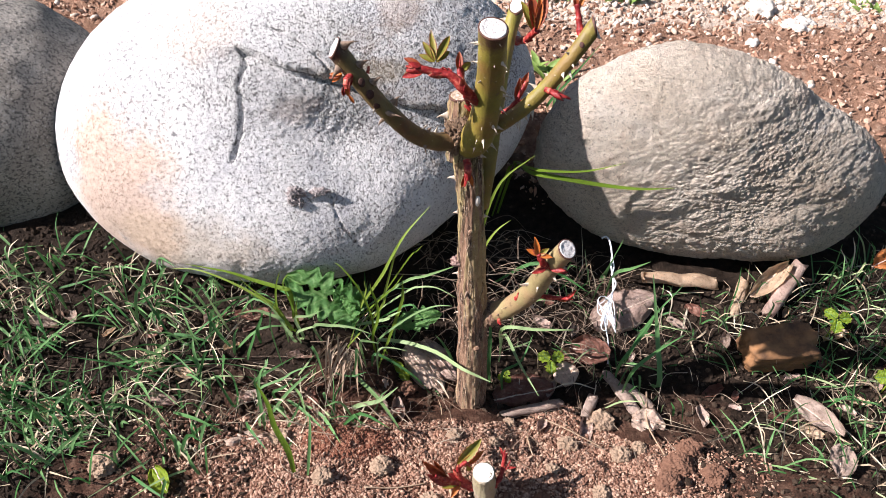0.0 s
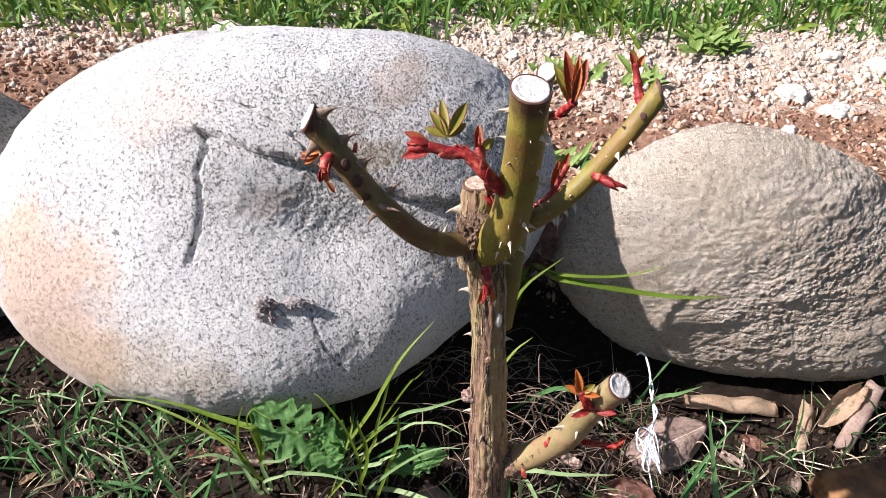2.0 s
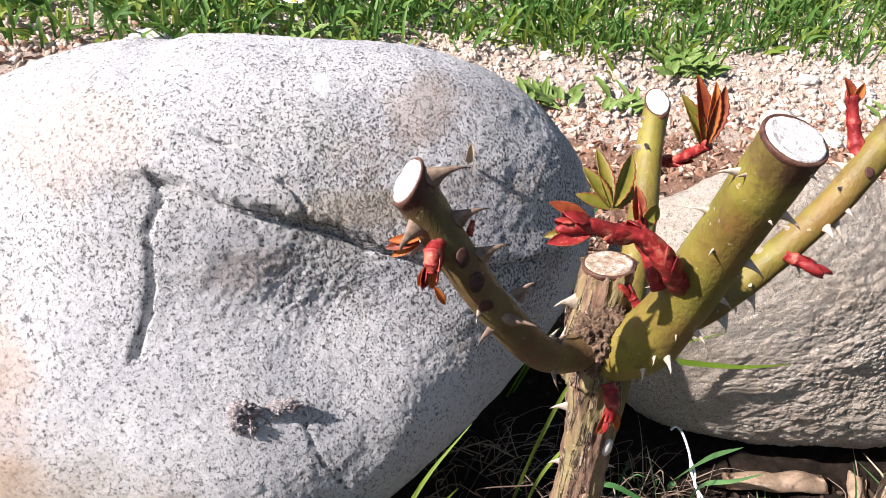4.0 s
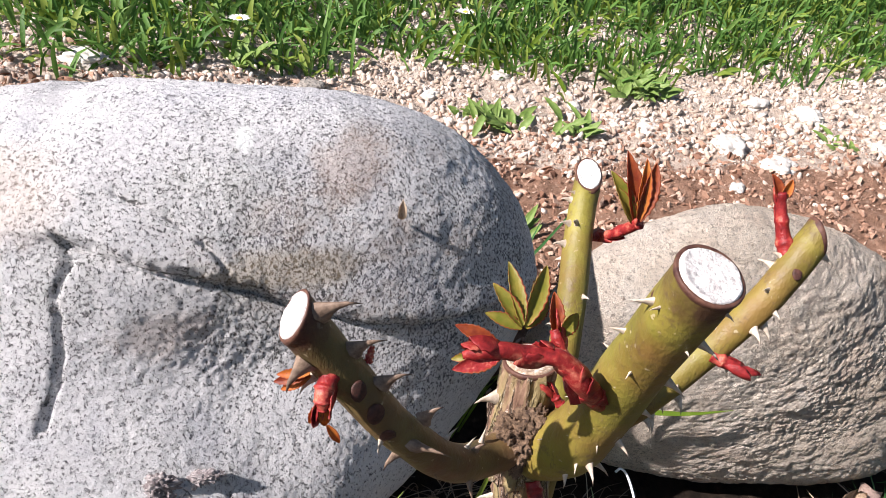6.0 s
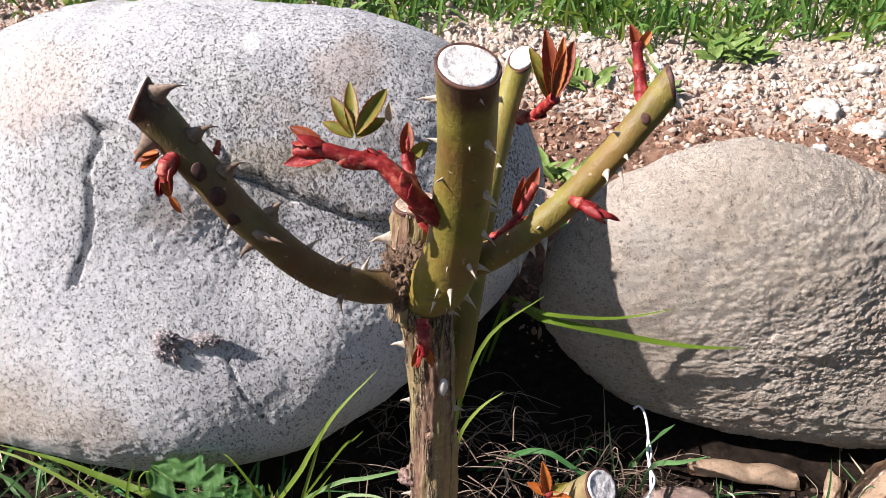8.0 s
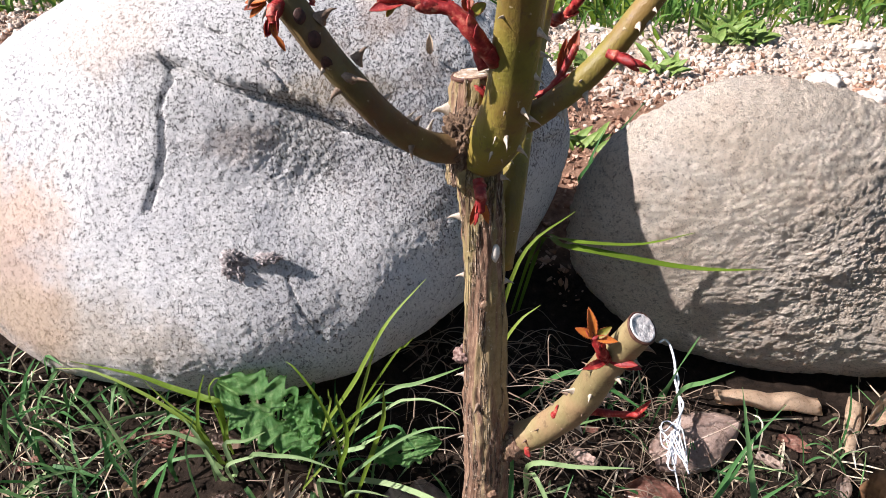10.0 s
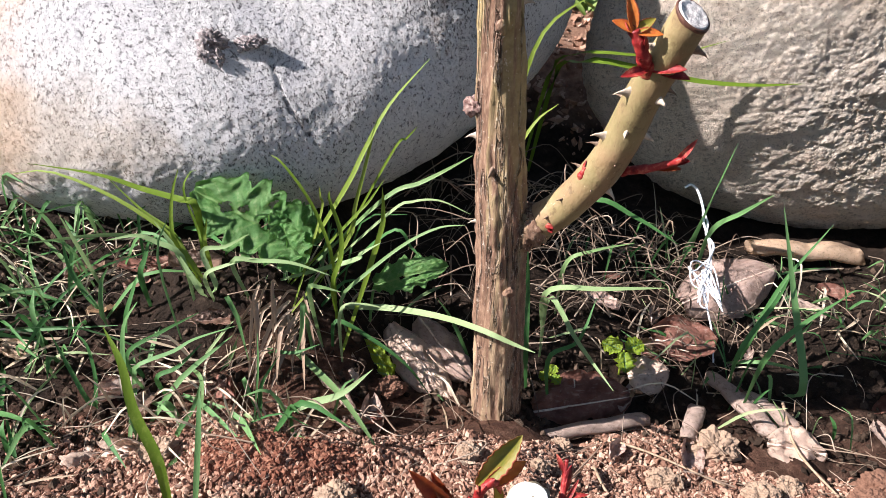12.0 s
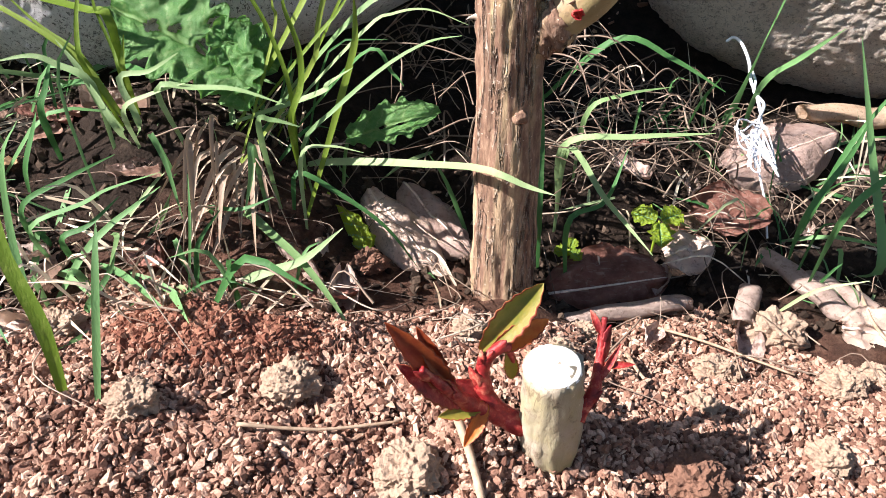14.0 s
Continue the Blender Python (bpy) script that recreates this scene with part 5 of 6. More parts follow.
grass_tuft("thin bright grass blades behind the trunk", GRASS_LIME, [
    (0.0030, (0.034, 0.560, 0.080), (0.038, 0.545, 0.150), (0.052, 0.545, 0.200), (0.083, 0.560, 0.219)),
    (0.0024, (0.036, 0.545, 0.080), (0.038, 0.535, 0.125), (0.049, 0.535, 0.150), (0.063, 0.540, 0.160)),
], True)



def scatter_blades(name, label, material, n, region, lo, hi, width, seed, flat=0.5, seg=6, keep=None):
    """Many loose blades in one mesh, rooted in a region of the plan."""
    r = random.Random(seed)
    verts, faces = [], []
    x0, x1, y0, y1 = region
    made = 0
    while made < n:
        x, y = r.uniform(x0, x1), r.uniform(y0, y1)
        if keep and not keep(x, y, r):
            continue
        made += 1
        ln = r.uniform(lo, hi) * r.uniform(0.6, 1)
        a = r.uniform(0, 2 * math.pi)
        lean = r.uniform(0.1, 1.0) * flat * 1.6
        dx, dy = math.cos(a) * lean, math.sin(a) * lean
        up = max(0.08, 1 - lean * 0.75)
        z = ground_z(x, y) - 0.001
        norm = math.sqrt(dx * dx + dy * dy + up * up)
        mid = (x + dx / norm * ln * 0.5, y + dy / norm * ln * 0.5, z + up / norm * ln * 0.62)
        droop = r.uniform(-0.1, 0.75) * flat
        tx, ty = x + dx / norm * ln * 1.05 + r.uniform(-1, 1) * ln * 0.12, y + dy / norm * ln * 1.05 + r.uniform(-1, 1) * ln * 0.12
        tip = (tx, ty, max(ground_base(tx, ty) + 0.002, z + up / norm * ln * (1.0 - droop)))
        ribbon([(x, y, z), mid, tip], r.uniform(*width), 0.25, seg, verts, faces, r.uniform(-1.2, 1.2))
    ob = raw_mesh(name, verts, faces, material, True)
    return tagged(ob, label, "grass", "", "stuff")


def clear_of_rocks(x, y):
    return ((x + 0.114) / 0.235) ** 2 + ((y - 0.66) / 0.125) ** 2 > 1 and ((x - 0.30) / 0.20) ** 2 + ((y - 0.67) / 0.075) ** 2 > 1 and ((x + 0.5) / 0.15) ** 2 + ((y - 0.70) / 0.12) ** 2 > 1


def left_bed(x, y, r):
    if not clear_of_rocks(x, y) or y > 0.56:
        return False
    if -0.075 < x < 0.03 and y < 0.485:
        return y > 0.42 and r.random() < 0.05
    edge = 0.395 + 0.03 * noise.noise(Vector((x * 9, 0, 4)))
    if x < -0.20:
        edge -= 0.05
    n = noise.noise(Vector((x * 16, y * 16, 2)))
    return y > edge and x < 0.03 and r.random() < 0.30 + 1.7 * n + 0.25 * smoothstep(-0.2, -0.4, x)


def right_bed(x, y, r):
    if not clear_of_rocks(x, y):
        return False
    n = noise.noise(Vector((x * 14, y * 14, 9)))
    return x > 0.07 and y > 0.455 - 0.10 * smoothstep(0.17, 0.32, x) and r.random() < 0.30 + n + 0.55 * smoothstep(0.18, 0.42, x)


scatter_blades("grass", "tangled dark green grass blades over the bed", GRASS, 400, (-0.60, 0.05, 0.30, 0.60), 0.025, 0.095, (0.0008, 0.0032), 1, 0.80, keep=left_bed)
scatter_blades("grass", "pale sunlit green grass blades over the bed", GRASS_PALE, 110, (-0.60, 0.05, 0.30, 0.60), 0.03, 0.08, (0.0008, 0.0028), 2, 0.85, keep=left_bed)
scatter_blades("grass", "dense green grass blades at the edge of the bed", GRASS, 420, (-0.66, -0.19, 0.34, 0.57), 0.025, 0.085, (0.0009, 0.0032), 11, 0.62, keep=lambda x, y, r: clear_of_rocks(x, y) and r.random() < smoothstep(-0.16, -0.34, x))
scatter_blades("grass", "dense green grass blades beside the tan boulder", GRASS, 330, (0.34, 0.78, 0.40, 0.66), 0.025, 0.080, (0.0008, 0.0028), 12, 0.6, keep=lambda x, y, r: clear_of_rocks(x, y) and r.random() < smoothstep(0.34, 0.50, x))
scatter_blades("dry_grass", "withered straw-coloured grass blades over dark soil", STRAW, 760, (-0.55, 0.05, 0.30, 0.60), 0.015, 0.06, (0.0004, 0.0015), 3, 0.98, keep=left_bed)
scatter_blades("grass", "green grass blades among dry leaves", GRASS, 560, (0.07, 0.75, 0.30, 0.66), 0.02, 0.075, (0.0007, 0.0024), 4, 0.66, keep=right_bed)
scatter_blades("grass", "pale green grass blades among dry leaves", GRASS_PALE, 180, (0.07, 0.75, 0.30, 0.66), 0.025, 0.07, (0.0007, 0.0022), 5, 0.8, keep=right_bed)
scatter_blades("dry_grass", "withered straw-coloured grass blades and stalks", STRAW, 520, (0.05, 0.70, 0.32, 0.66), 0.02, 0.08, (0.0005, 0.0018), 6, 1.0, keep=right_bed)


def lawn(x, y, r):
    e = 1.17 + 0.05 * noise.noise(Vector((x * 5, 1, 0))) - 0.09 * smoothstep(0.1, -0.3, x) + 0.03 * smoothstep(0.4, 0.9, x)
    n = noise.noise(Vector((x * 12, y * 12, 5)))
    return r.random() < smoothstep(e - 0.03, e + 0.09, y) * (0.8 + n)


scatter_blades("lawn", "bright green sunlit lawn grass behind the gravel", LAWN, 15000, (-1.0, 1.5, 1.0, 1.9), 0.03, 0.080, (0.0022, 0.0060), 7, 0.55, 4, keep=lawn)
scatter_blades("lawn", "lime green lawn grass behind the gravel", GRASS_LIME, 7000, (-1.0, 1.5, 1.0, 1.9), 0.025, 0.065, (0.0025, 0.0075), 8, 0.65, 4, keep=lawn)
scatter_blades("lawn", "farther lawn grass", LAWN, 7000, (-1.8, 2.4, 1.9, 3.6), 0.04, 0.08, (0.003, 0.007), 9, 0.55, 3)


# ---- broad-leaved weeds ----
DOCK = plain("green_leaf", (0.095, 0.26, 0.075), (0.25, 0.43, 0.16), 300, 0.4, 0.8, 0.30, (0.20, 0.45, 0.08))
LEAF_RIB = plain("pale_leaf_rib", (0.15, 0.32, 0.10), (0.30, 0.46, 0.18), 300, 0.45, 0.3, 0.25, (0.35, 0.5, 0.15))
CLOVER = plain("lime_leaf", (0.24, 0.36, 0.03), (0.38, 0.46, 0.06), 300, 0.5, 0.4, 0.35, (0.45, 0.55, 0.05))


def broad_leaf(base, way, up, length, width, lobes=5, wave=0.10, holes=0, seed=1):
    """A lobed, puckered leaf with veins pressed in, thickness, and holes eaten through."""
    r = random.Random(seed)
    spots = [(r.uniform(0.25, 0.8), r.uniform(-0.6, 0.6), r.uniform(0.035, 0.06)) for _ in range(holes)]
    w = Vector(way).normalized()
    side = w.cross(Vector(up)).normalized()
    n = side.cross(w)
    bm = bmesh.new()
    nu, nv = 52, 30
    grid = []
    for i in range(nu + 1):
        f = i / nu
        half = width * 0.5 * (math.sin(math.pi * (f * 0.93 + 0.05)) ** 0.65) * (1 + 0.13 * math.sin(f * math.pi * 2 * lobes) + (0.13 * ((f * lobes * 2.3) % 1.0 - 0.5) if lobes > 3 else 0.0) + 0.22 * noise.noise(Vector((f * 11, seed, 4))) + 0.08 * noise.noise(Vector((f * 31, seed, 9))))
        row = []
        for j in range(nv + 1):
            g = j / nv * 2 - 1
            h = wave * width * (noise.noise(Vector((f * 5, g * 3, seed))) + 0.4 * noise.noise(Vector((f * 15, g * 9, seed))))
            h -= 0.05 * width * math.exp(-(g / 0.08) ** 2) + 0.02 * width * abs(math.sin((f * 7 + abs(g) * 1.2) * math.pi)) - 0.12 * width * abs(g)
            h -= 0.18 * length * f * f
            row.append(bm.verts.new(Vector(base) + w * length * f + side * half * g + n * h))
        grid.append(row)
    for i in range(nu):
        for j in range(nv):
            f, g = (i + 0.5) / nu, (j + 0.5) / nv * 2 - 1
            if any(math.hypot(f - a, (g - b) * 0.35) < c for a, b, c in spots):
                continue
            q = bm.faces.new((grid[i][j], grid[i][j + 1], grid[i + 1][j + 1], grid[i + 1][j]))
            q.material_index = 1 if abs(g) < 0.06 or (f * 7 - abs(g) * 1.6) % 1.0 < 0.13 and abs(g) < 0.8 else 0
    bmesh.ops.solidify(bm, geom=bm.faces[:], thickness=0.0004)
    return bm


def stalk(a, b, r, sag=0.004):
    mid = (Vector(a) + Vector(b)) / 2 + Vector((0, 0, sag))
    path = spline([tuple(a), tuple(mid), tuple(b)], 8)
    return tube(path, [r] * len(path), 8)


def weed(name, label, category, root, leaves, material, group=""):
    """A low weed: a stalk and a blade for each leaf (base, tip, width, lobes, holes)."""
    ob = thing(name, label, category, group)
    for i, (a, b, width, lobes, holes) in enumerate(leaves):
        way = Vector(b) - Vector(a)
        leaf = part("leaf", broad_leaf(a, way, (-0.25, -0.55, 0.8), way.length, width, lobes, 0.05, holes, i + 3), [material, LEAF_RIB], ob)
        part("leaf_stalk", stalk((root[0], root[1], ground_z(root[0], root[1]) - 0.002), a, 0.0009), material, leaf)
    return ob


weed("dandelion", "green insect-eaten dandelion leaves against the granite boulder", "weed", (-0.085, 0.500),
     [((-0.080, 0.482, 0.096), (-0.143, 0.494, 0.131), 0.042, 6, 6), ((-0.100, 0.492, 0.115), (-0.072, 0.488, 0.100), 0.026, 4, 2), ((-0.094, 0.486, 0.110), (-0.085, 0.470, 0.088), 0.024, 4, 1)], DOCK)
weed("dandelion", "flat lobed green leaf lying by the trunk", "weed", (-0.050, 0.498), [((-0.046, 0.502, 0.058), (-0.004, 0.500, 0.077), 0.022, 5, 2)], DOCK)
weed("plantain", "yellowish green oval plantain leaf over soil", "weed", (-0.056, 0.486), [((-0.054, 0.482, 0.030), (-0.031, 0.448, 0.006), 0.022, 1, 1)], CLOVER)


def trefoil(name, label, at, size, turn):
    ob = thing(name, label, "weed")
    c = Vector(at)
    for k in range(3):
        a = turn + k * 2 * math.pi / 3
        d = Vector((math.cos(a), math.sin(a) * 0.8, math.sin(a) * 0.35))
        leaf = part("leaf", broad_leaf(c + d * size * 0.12, d, (0, -0.5, 0.85), size, size * 0.95, 3, 0.06, 0, k + 20), [CLOVER, LEAF_RIB], ob)
    part("leaf_stalk", stalk((at[0], at[1] + 0.004, ground_z(at[0], at[1] + 0.004) - 0.002), at, 0.0007), CLOVER, ob)


trefoil("clover", "bright lime green three-leaved seedling", (0.109, 0.492, 0.016), 0.0130, 0.5)
trefoil("clover", "small pale lime seedling by the trunk", (0.062, 0.476, 0.010), 0.007, 1.2)
trefoil("clover", "small round yellow-green weed leaves", (0.410, 0.535, 0.030), 0.014, 0.2)
trefoil("clover", "small round yellow-green weed leaves", (0.445, 0.470, 0.016), 0.016, 1.0)


# ---- dry leaves ----
LEAF_TAN = dry_leaf("tan_dry_leaf", (0.52, 0.37, 0.25), (0.76, 0.59, 0.43))
LEAF_PINK = dry_leaf("pinkish_dry_leaf", (0.42, 0.29, 0.24), (0.66, 0.51, 0.44))
LEAF_GREY = dry_leaf("grey_dry_leaf", (0.40, 0.30, 0.25), (0.64, 0.51, 0.435))
LEAF_PALE = dry_leaf("pale_dry_leaf", (0.62, 0.46, 0.37), (0.83, 0.68, 0.57))
LEAF_RED = dry_leaf("red_brown_dry_leaf", (0.19, 0.08, 0.06), (0.40, 0.20, 0.15))
LEAF_ORANGE = dry_leaf("orange_dry_leaf", (0.42, 0.14, 0.04), (0.62, 0.26, 0.08))


def rolled_leaf(label, a, b, r, material, turns=1.35, flare=0.25, seed=1):
    """A dead leaf rolled up along its length into a loose tube."""
    a, b = Vector(a), Vector(b)
    path = np.array([a.lerp(b, i / 16) + Vector((0, 0, 0.12 * r * math.sin(i * 0.9 + seed))) for i in range(17)])
    t, s, u = frames(path)
    bm = bmesh.new()
    rows = []
    m = 30
    for i in range(17):
        f = i / 16
        row = []
        for j in range(m + 1):
            g = j / m
            ang = seed + 2 * math.pi * turns * g
            rad = r * (1 - 0.38 * g) * (1 + flare * (f - 0.5)) * (0.75 + 0.25 * math.sin(math.pi * (0.12 + 0.8 * f)) ** 0.5)
            rad *= 1 + 0.16 * noise.noise(Vector((f * 6, g * 7, seed))) + 0.07 * noise.noise(Vector((f * 17, g * 22, seed)))
            shift = 0.05 * (b - a).length * noise.noise(Vector((g * 5, seed, f * 1.2))) * (abs(f - 0.5) * 2) ** 2
            off = (math.cos(ang) * Vector(s[i]) + math.sin(ang) * Vector(u[i])) * rad
            p = Vector(path[i]) + Vector((off.x, off.y, off.z * 0.72)) + (b - a).normalized() * shift * 2.0
            row.append(bm.verts.new(p + Vector((0, 0, r * 0.65))))
        rows.append(row)
    for p, q in zip(rows, rows[1:]):
        for j in range(m):
            bm.faces.new((p[j], p[j + 1], q[j + 1], q[j]))
    bmesh.ops.solidify(bm, geom=bm.faces[:], thickness=0.0005)
    ob = link_mesh("dry_leaf", bm, material)
    return tagged(ob, label, "dry leaf", "dry leaves in the bed")


def curled_leaf(label, a, b, width, material, curl=0.5, lift=0.004, seed=1, lean=(0, -0.5, 0.85), rag=1.0, rib=True):
    """A dead leaf lying on the soil, its edges curled up and crumpled."""
    a, b = Vector(a), Vector(b)
    w = (b - a).normalized()
    side = w.cross(Vector(lean)).normalized()
    n = side.cross(w)
    ln = (b - a).length
    bm = bmesh.new()
    grid = []
    for i in range(27):
        f = i / 26
        half = width * 0.5 * math.sin(math.pi * (0.06 + 0.9 * f)) ** 0.7 * (1 + 0.10 * rag * (noise.noise(Vector((f * 9, seed, 0))) + 0.7 * noise.noise(Vector((f * 24, seed, 5)))))
        row = []
        for j in range(17):
            g = j / 8 - 1
            h = curl * width * 0.5 * abs(g) ** 1.8 + 0.15 * rag * width * noise.noise(Vector((f * 4, g * 2.5, seed))) + 0.06 * rag * width * noise.noise(Vector((f * 12, g * 7, seed)))
            h -= 0.02 * width * abs(math.sin((f * 6 + abs(g)) * math.pi)) + 0.04 * width * math.exp(-(g / 0.1) ** 2)
            row.append(bm.verts.new(a + w * ln * f + side * half * g * (1 - 0.22 * curl * abs(g)) + n * h + Vector((0, 0, lift))))
        grid.append(row)
    for i in range(26):
        for j in range(16):
            bm.faces.new((grid[i][j], grid[i][j + 1], grid[i + 1][j + 1], grid[i + 1][j]))
    spine = np.array([grid[i][8].co + n * 0.0003 for i in range(27)])
    bmesh.ops.solidify(bm, geom=bm.faces[:], thickness=0.0005)
    ob = link_mesh("dry_leaf", bm, material)
    if rib:
        part("midrib", tube(spine, np.linspace(0.0008, 0.0003, 27), 8), LEAF_PALE, ob, "pale raised midrib")
    return tagged(ob, label, "dry leaf", "dry leaves in the bed")


rolled_leaf("grey-brown dry leaf rolled into a tube by the trunk", (0.047, 0.439, -0.010), (0.118, 0.458, -0.013), 0.0060, LEAF_GREY, seed=2)
curled_leaf("flat red-brown dry leaf behind a rolled leaf", (0.050, 0.456, -0.006), (0.112, 0.472, -0.008), 0.040, LEAF_RED, -0.15, 0.004, 3, (0, -0.75, 0.65))
rolled_leaf("grey dry leaf rolled into a tube on the soil", (0.166, 0.492, -0.008), (0.191, 0.447, -0.014), 0.0068, LEAF_GREY, seed=4)
rolled_leaf("thin grey rolled dry leaf on the soil", (0.185, 0.480, -0.012), (0.208, 0.450, -0.014), 0.0058, LEAF_GREY, seed=5)
curled_leaf("pale tan broken dry leaf end on the soil", (0.184, 0.436, -0.010), (0.216, 0.430, -0.012), 0.028, LEAF_PALE, -0.25, 0.004, 6)
rolled_leaf("small grey curled dry leaf half in soil", (0.138, 0.438, -0.011), (0.151, 0.463, -0.010), 0.0062, LEAF_GREY, 1.1, seed=7)
curled_leaf("pinkish tan curled dry leaf under the white string", (0.158, 0.540, 0.006), (0.231, 0.573, 0.014), 0.042, LEAF_PINK, -0.30, 0.013, 8, (-0.2, -0.62, 0.76), 0.45)
curled_leaf("crumpled brown dry leaf on dark soil", (0.132, 0.516, 0.004), (0.172, 0.506, 0.004), 0.034, LEAF_RED, 0.4, 0.004, 9)
rolled_leaf("tan dry leaf rolled into a tube beside the tan boulder", (0.222, 0.604, 0.018), (0.303, 0.599, 0.013), 0.0100, LEAF_TAN, seed=10)
rolled_leaf("tan curled dry leaf among grass", (0.312, 0.556, 0.003), (0.338, 0.606, 0.012), 0.0080, LEAF_TAN, 1.1, seed=11)
curled_leaf("long tan curled dry leaf beside the trunk", (-0.037, 0.496, 0.026), (0.001, 0.458, -0.002), 0.026, LEAF_PALE, -0.5, 0.008, 12, (0.3, -0.6, 0.75))
curled_leaf("long pinkish curled dry leaf beside the trunk", (-0.020, 0.505, 0.026), (0.014, 0.474, 0.002), 0.024, LEAF_PINK, -0.5, 0.006, 13, (0.3, -0.6, 0.75))
curled_leaf("pinkish dry leaf half under soil crumbs", (-0.094, 0.434, 0.018), (-0.052, 0.428, 0.012), 0.038, LEAF_PINK, 0.3, 0.008, 14, (0, -0.5, 0.85), 2.0)
curled_leaf("pale grey crumpled dry leaf under grass blades", (-0.082, 0.470, 0.026), (-0.056, 0.446, 0.016), 0.030, LEAF_PALE, -0.3, 0.008, 15)
curled_leaf("grey crumpled dry leaf under grass", (-0.112, 0.466, 0.034), (-0.084, 0.450, 0.026), 0.018, LEAF_GREY, 0.5, 0.005, 16)
curled_leaf("dark red-brown dry leaf scrap in grass", (-0.146, 0.440, 0.028), (-0.128, 0.438, 0.028), 0.014, LEAF_RED, 0.5, 0.005, 17)
curled_leaf("pale grey curled dry leaf on the front soil", (-0.206, 0.368, 0.016), (-0.154, 0.388, 0.026), 0.030, LEAF_PALE, -0.35, 0.010, 18, (0.2, -0.3, 0.9), 3.0)
curled_leaf("tan folded dry leaf by the tan boulder", (0.336, 0.580, 0.014), (0.378, 0.604, 0.040), 0.026, LEAF_TAN, 0.8, 0.004, 19)
rolled_leaf("pinkish folded dry leaf by the tan boulder", (0.348, 0.556, 0.006), (0.392, 0.604, 0.038), 0.0090, LEAF_PINK, 1.1, seed=20)
curled_leaf("bright orange dry leaf in grass", (0.462, 0.592, 0.046), (0.492, 0.604, 0.052), 0.026, LEAF_ORANGE, 0.5, 0.006, 21)
curled_leaf("pale grey dry leaf among grass", (0.345, 0.455, -0.004), (0.378, 0.412, -0.004), 0.024, LEAF_GREY, 0.4, 0.006, 22)
curled_leaf("grey-green dry leaf among grass", (0.368, 0.395, 0.006), (0.352, 0.365, 0.004), 0.028, LEAF_GREY, 0.3, 0.005, 23)
curled_leaf("pale green flattened leaf on the front soil", (-0.245, 0.352, 0.040), (-0.228, 0.330, 0.038), 0.018, CLOVER, 0.3, 0.004, 24)
curled_leaf("small tan dry leaf scrap in soil", (0.112, 0.484, -0.002), (0.138, 0.488, 0.000), 0.024, LEAF_PALE, -0.3, 0.004, 25)


rl = random.Random(9)
SCRAPS = [curled_leaf("crumpled brown scrap of dry leaf in grass", (-0.012, 0, 0), (0.012, 0.002, 0), 0.014, m, c, 0.0, 50 + k, (0, 0, 1), 1.0, False) for k, (m, c) in enumerate(((LEAF_TAN, 0.5), (LEAF_GREY, 0.9), (LEAF_PINK, 0.7), (LEAF_RED, 0.4)))]
SPOTS = [(rl.uniform(-0.45, 0.0), rl.uniform(0.415, 0.51)) for _ in range(34)] + [(rl.uniform(0.09, 0.55), rl.uniform(0.42, 0.57)) for _ in range(44)]
for i, (x, y) in enumerate(SPOTS):
    m = pose(x, y, ground_z(x, y) + 0.003, rl.uniform(-18, 18), rl.uniform(-18, 18), rl.uniform(0, 360)) @ Matrix.Scale(rl.uniform(0.5, 1.25), 4)
    if i < 4:
        SCRAPS[i].matrix_basis = m
    else:
        c = SCRAPS[i % 4].copy()
        scene.collection.objects.link(c)
        c.matrix_basis = m


# ---- withered clump, roots, twigs and string ----
def strands(name, label, material, n, make, r0, r1, seed, category):
    r = random.Random(seed)
    verts, faces = [], []
    for _ in range(n):
        pts = make(r)
        path = spline(pts, 9)
        t, s, u = frames(path)
        rad = r.uniform(r0, r1)
        b = len(verts)
        for i in range(10):
            for j in range(4):
                a = j * math.pi / 2
                verts.append(tuple(path[i] + (math.cos(a) * s[i] + math.sin(a) * u[i]) * rad * (1 - 0.6 * i / 9)))
        for i in range(9):
            for j in range(4):
                faces.append((b + 4 * i + j, b + 4 * i + (j + 1) % 4, b + 4 * i + 4 + (j + 1) % 4, b + 4 * i + 4 + j))
    ob = raw_mesh(name, verts, faces, material, True)
    return tagged(ob, label, category, "", "stuff")


def clump_strand(r):
    x, y = -0.092 + r.gauss(0, 0.008), 0.462 + r.gauss(0, 0.006)
    z = ground_z(x, y) + r.uniform(0.010, 0.022)
    ex, ey = x - 0.008 + r.gauss(0, 0.012), y - r.uniform(0.012, 0.036)
    return [(x, y, z), ((x * 0.6 + ex * 0.4), (y * 0.6 + ey * 0.4), z + r.uniform(-0.008, 0.006)), (ex, ey, ground_z(ex, ey) + r.uniform(0.002, 0.012))]


def gap_root(r):
    x, y = r.uniform(-0.03, 0.21), r.uniform(0.50, 0.63)
    z = ground_z(x, y) + r.uniform(0.0, 0.055) * smoothstep(0.2, 0.08, x)
    a, ln = r.uniform(0, 6.28), r.uniform(0.02, 0.06)
    m = (x + math.cos(a) * ln * 0.5 + r.gauss(0, 0.006), y + math.sin(a) * ln * 0.4, z + r.uniform(0, 0.018))
    e = (x + math.cos(a) * ln + r.gauss(0, 0.008), y + math.sin(a) * ln * 0.7, z + r.uniform(-0.02, 0.012))
    return [(x, y, z), m, e]


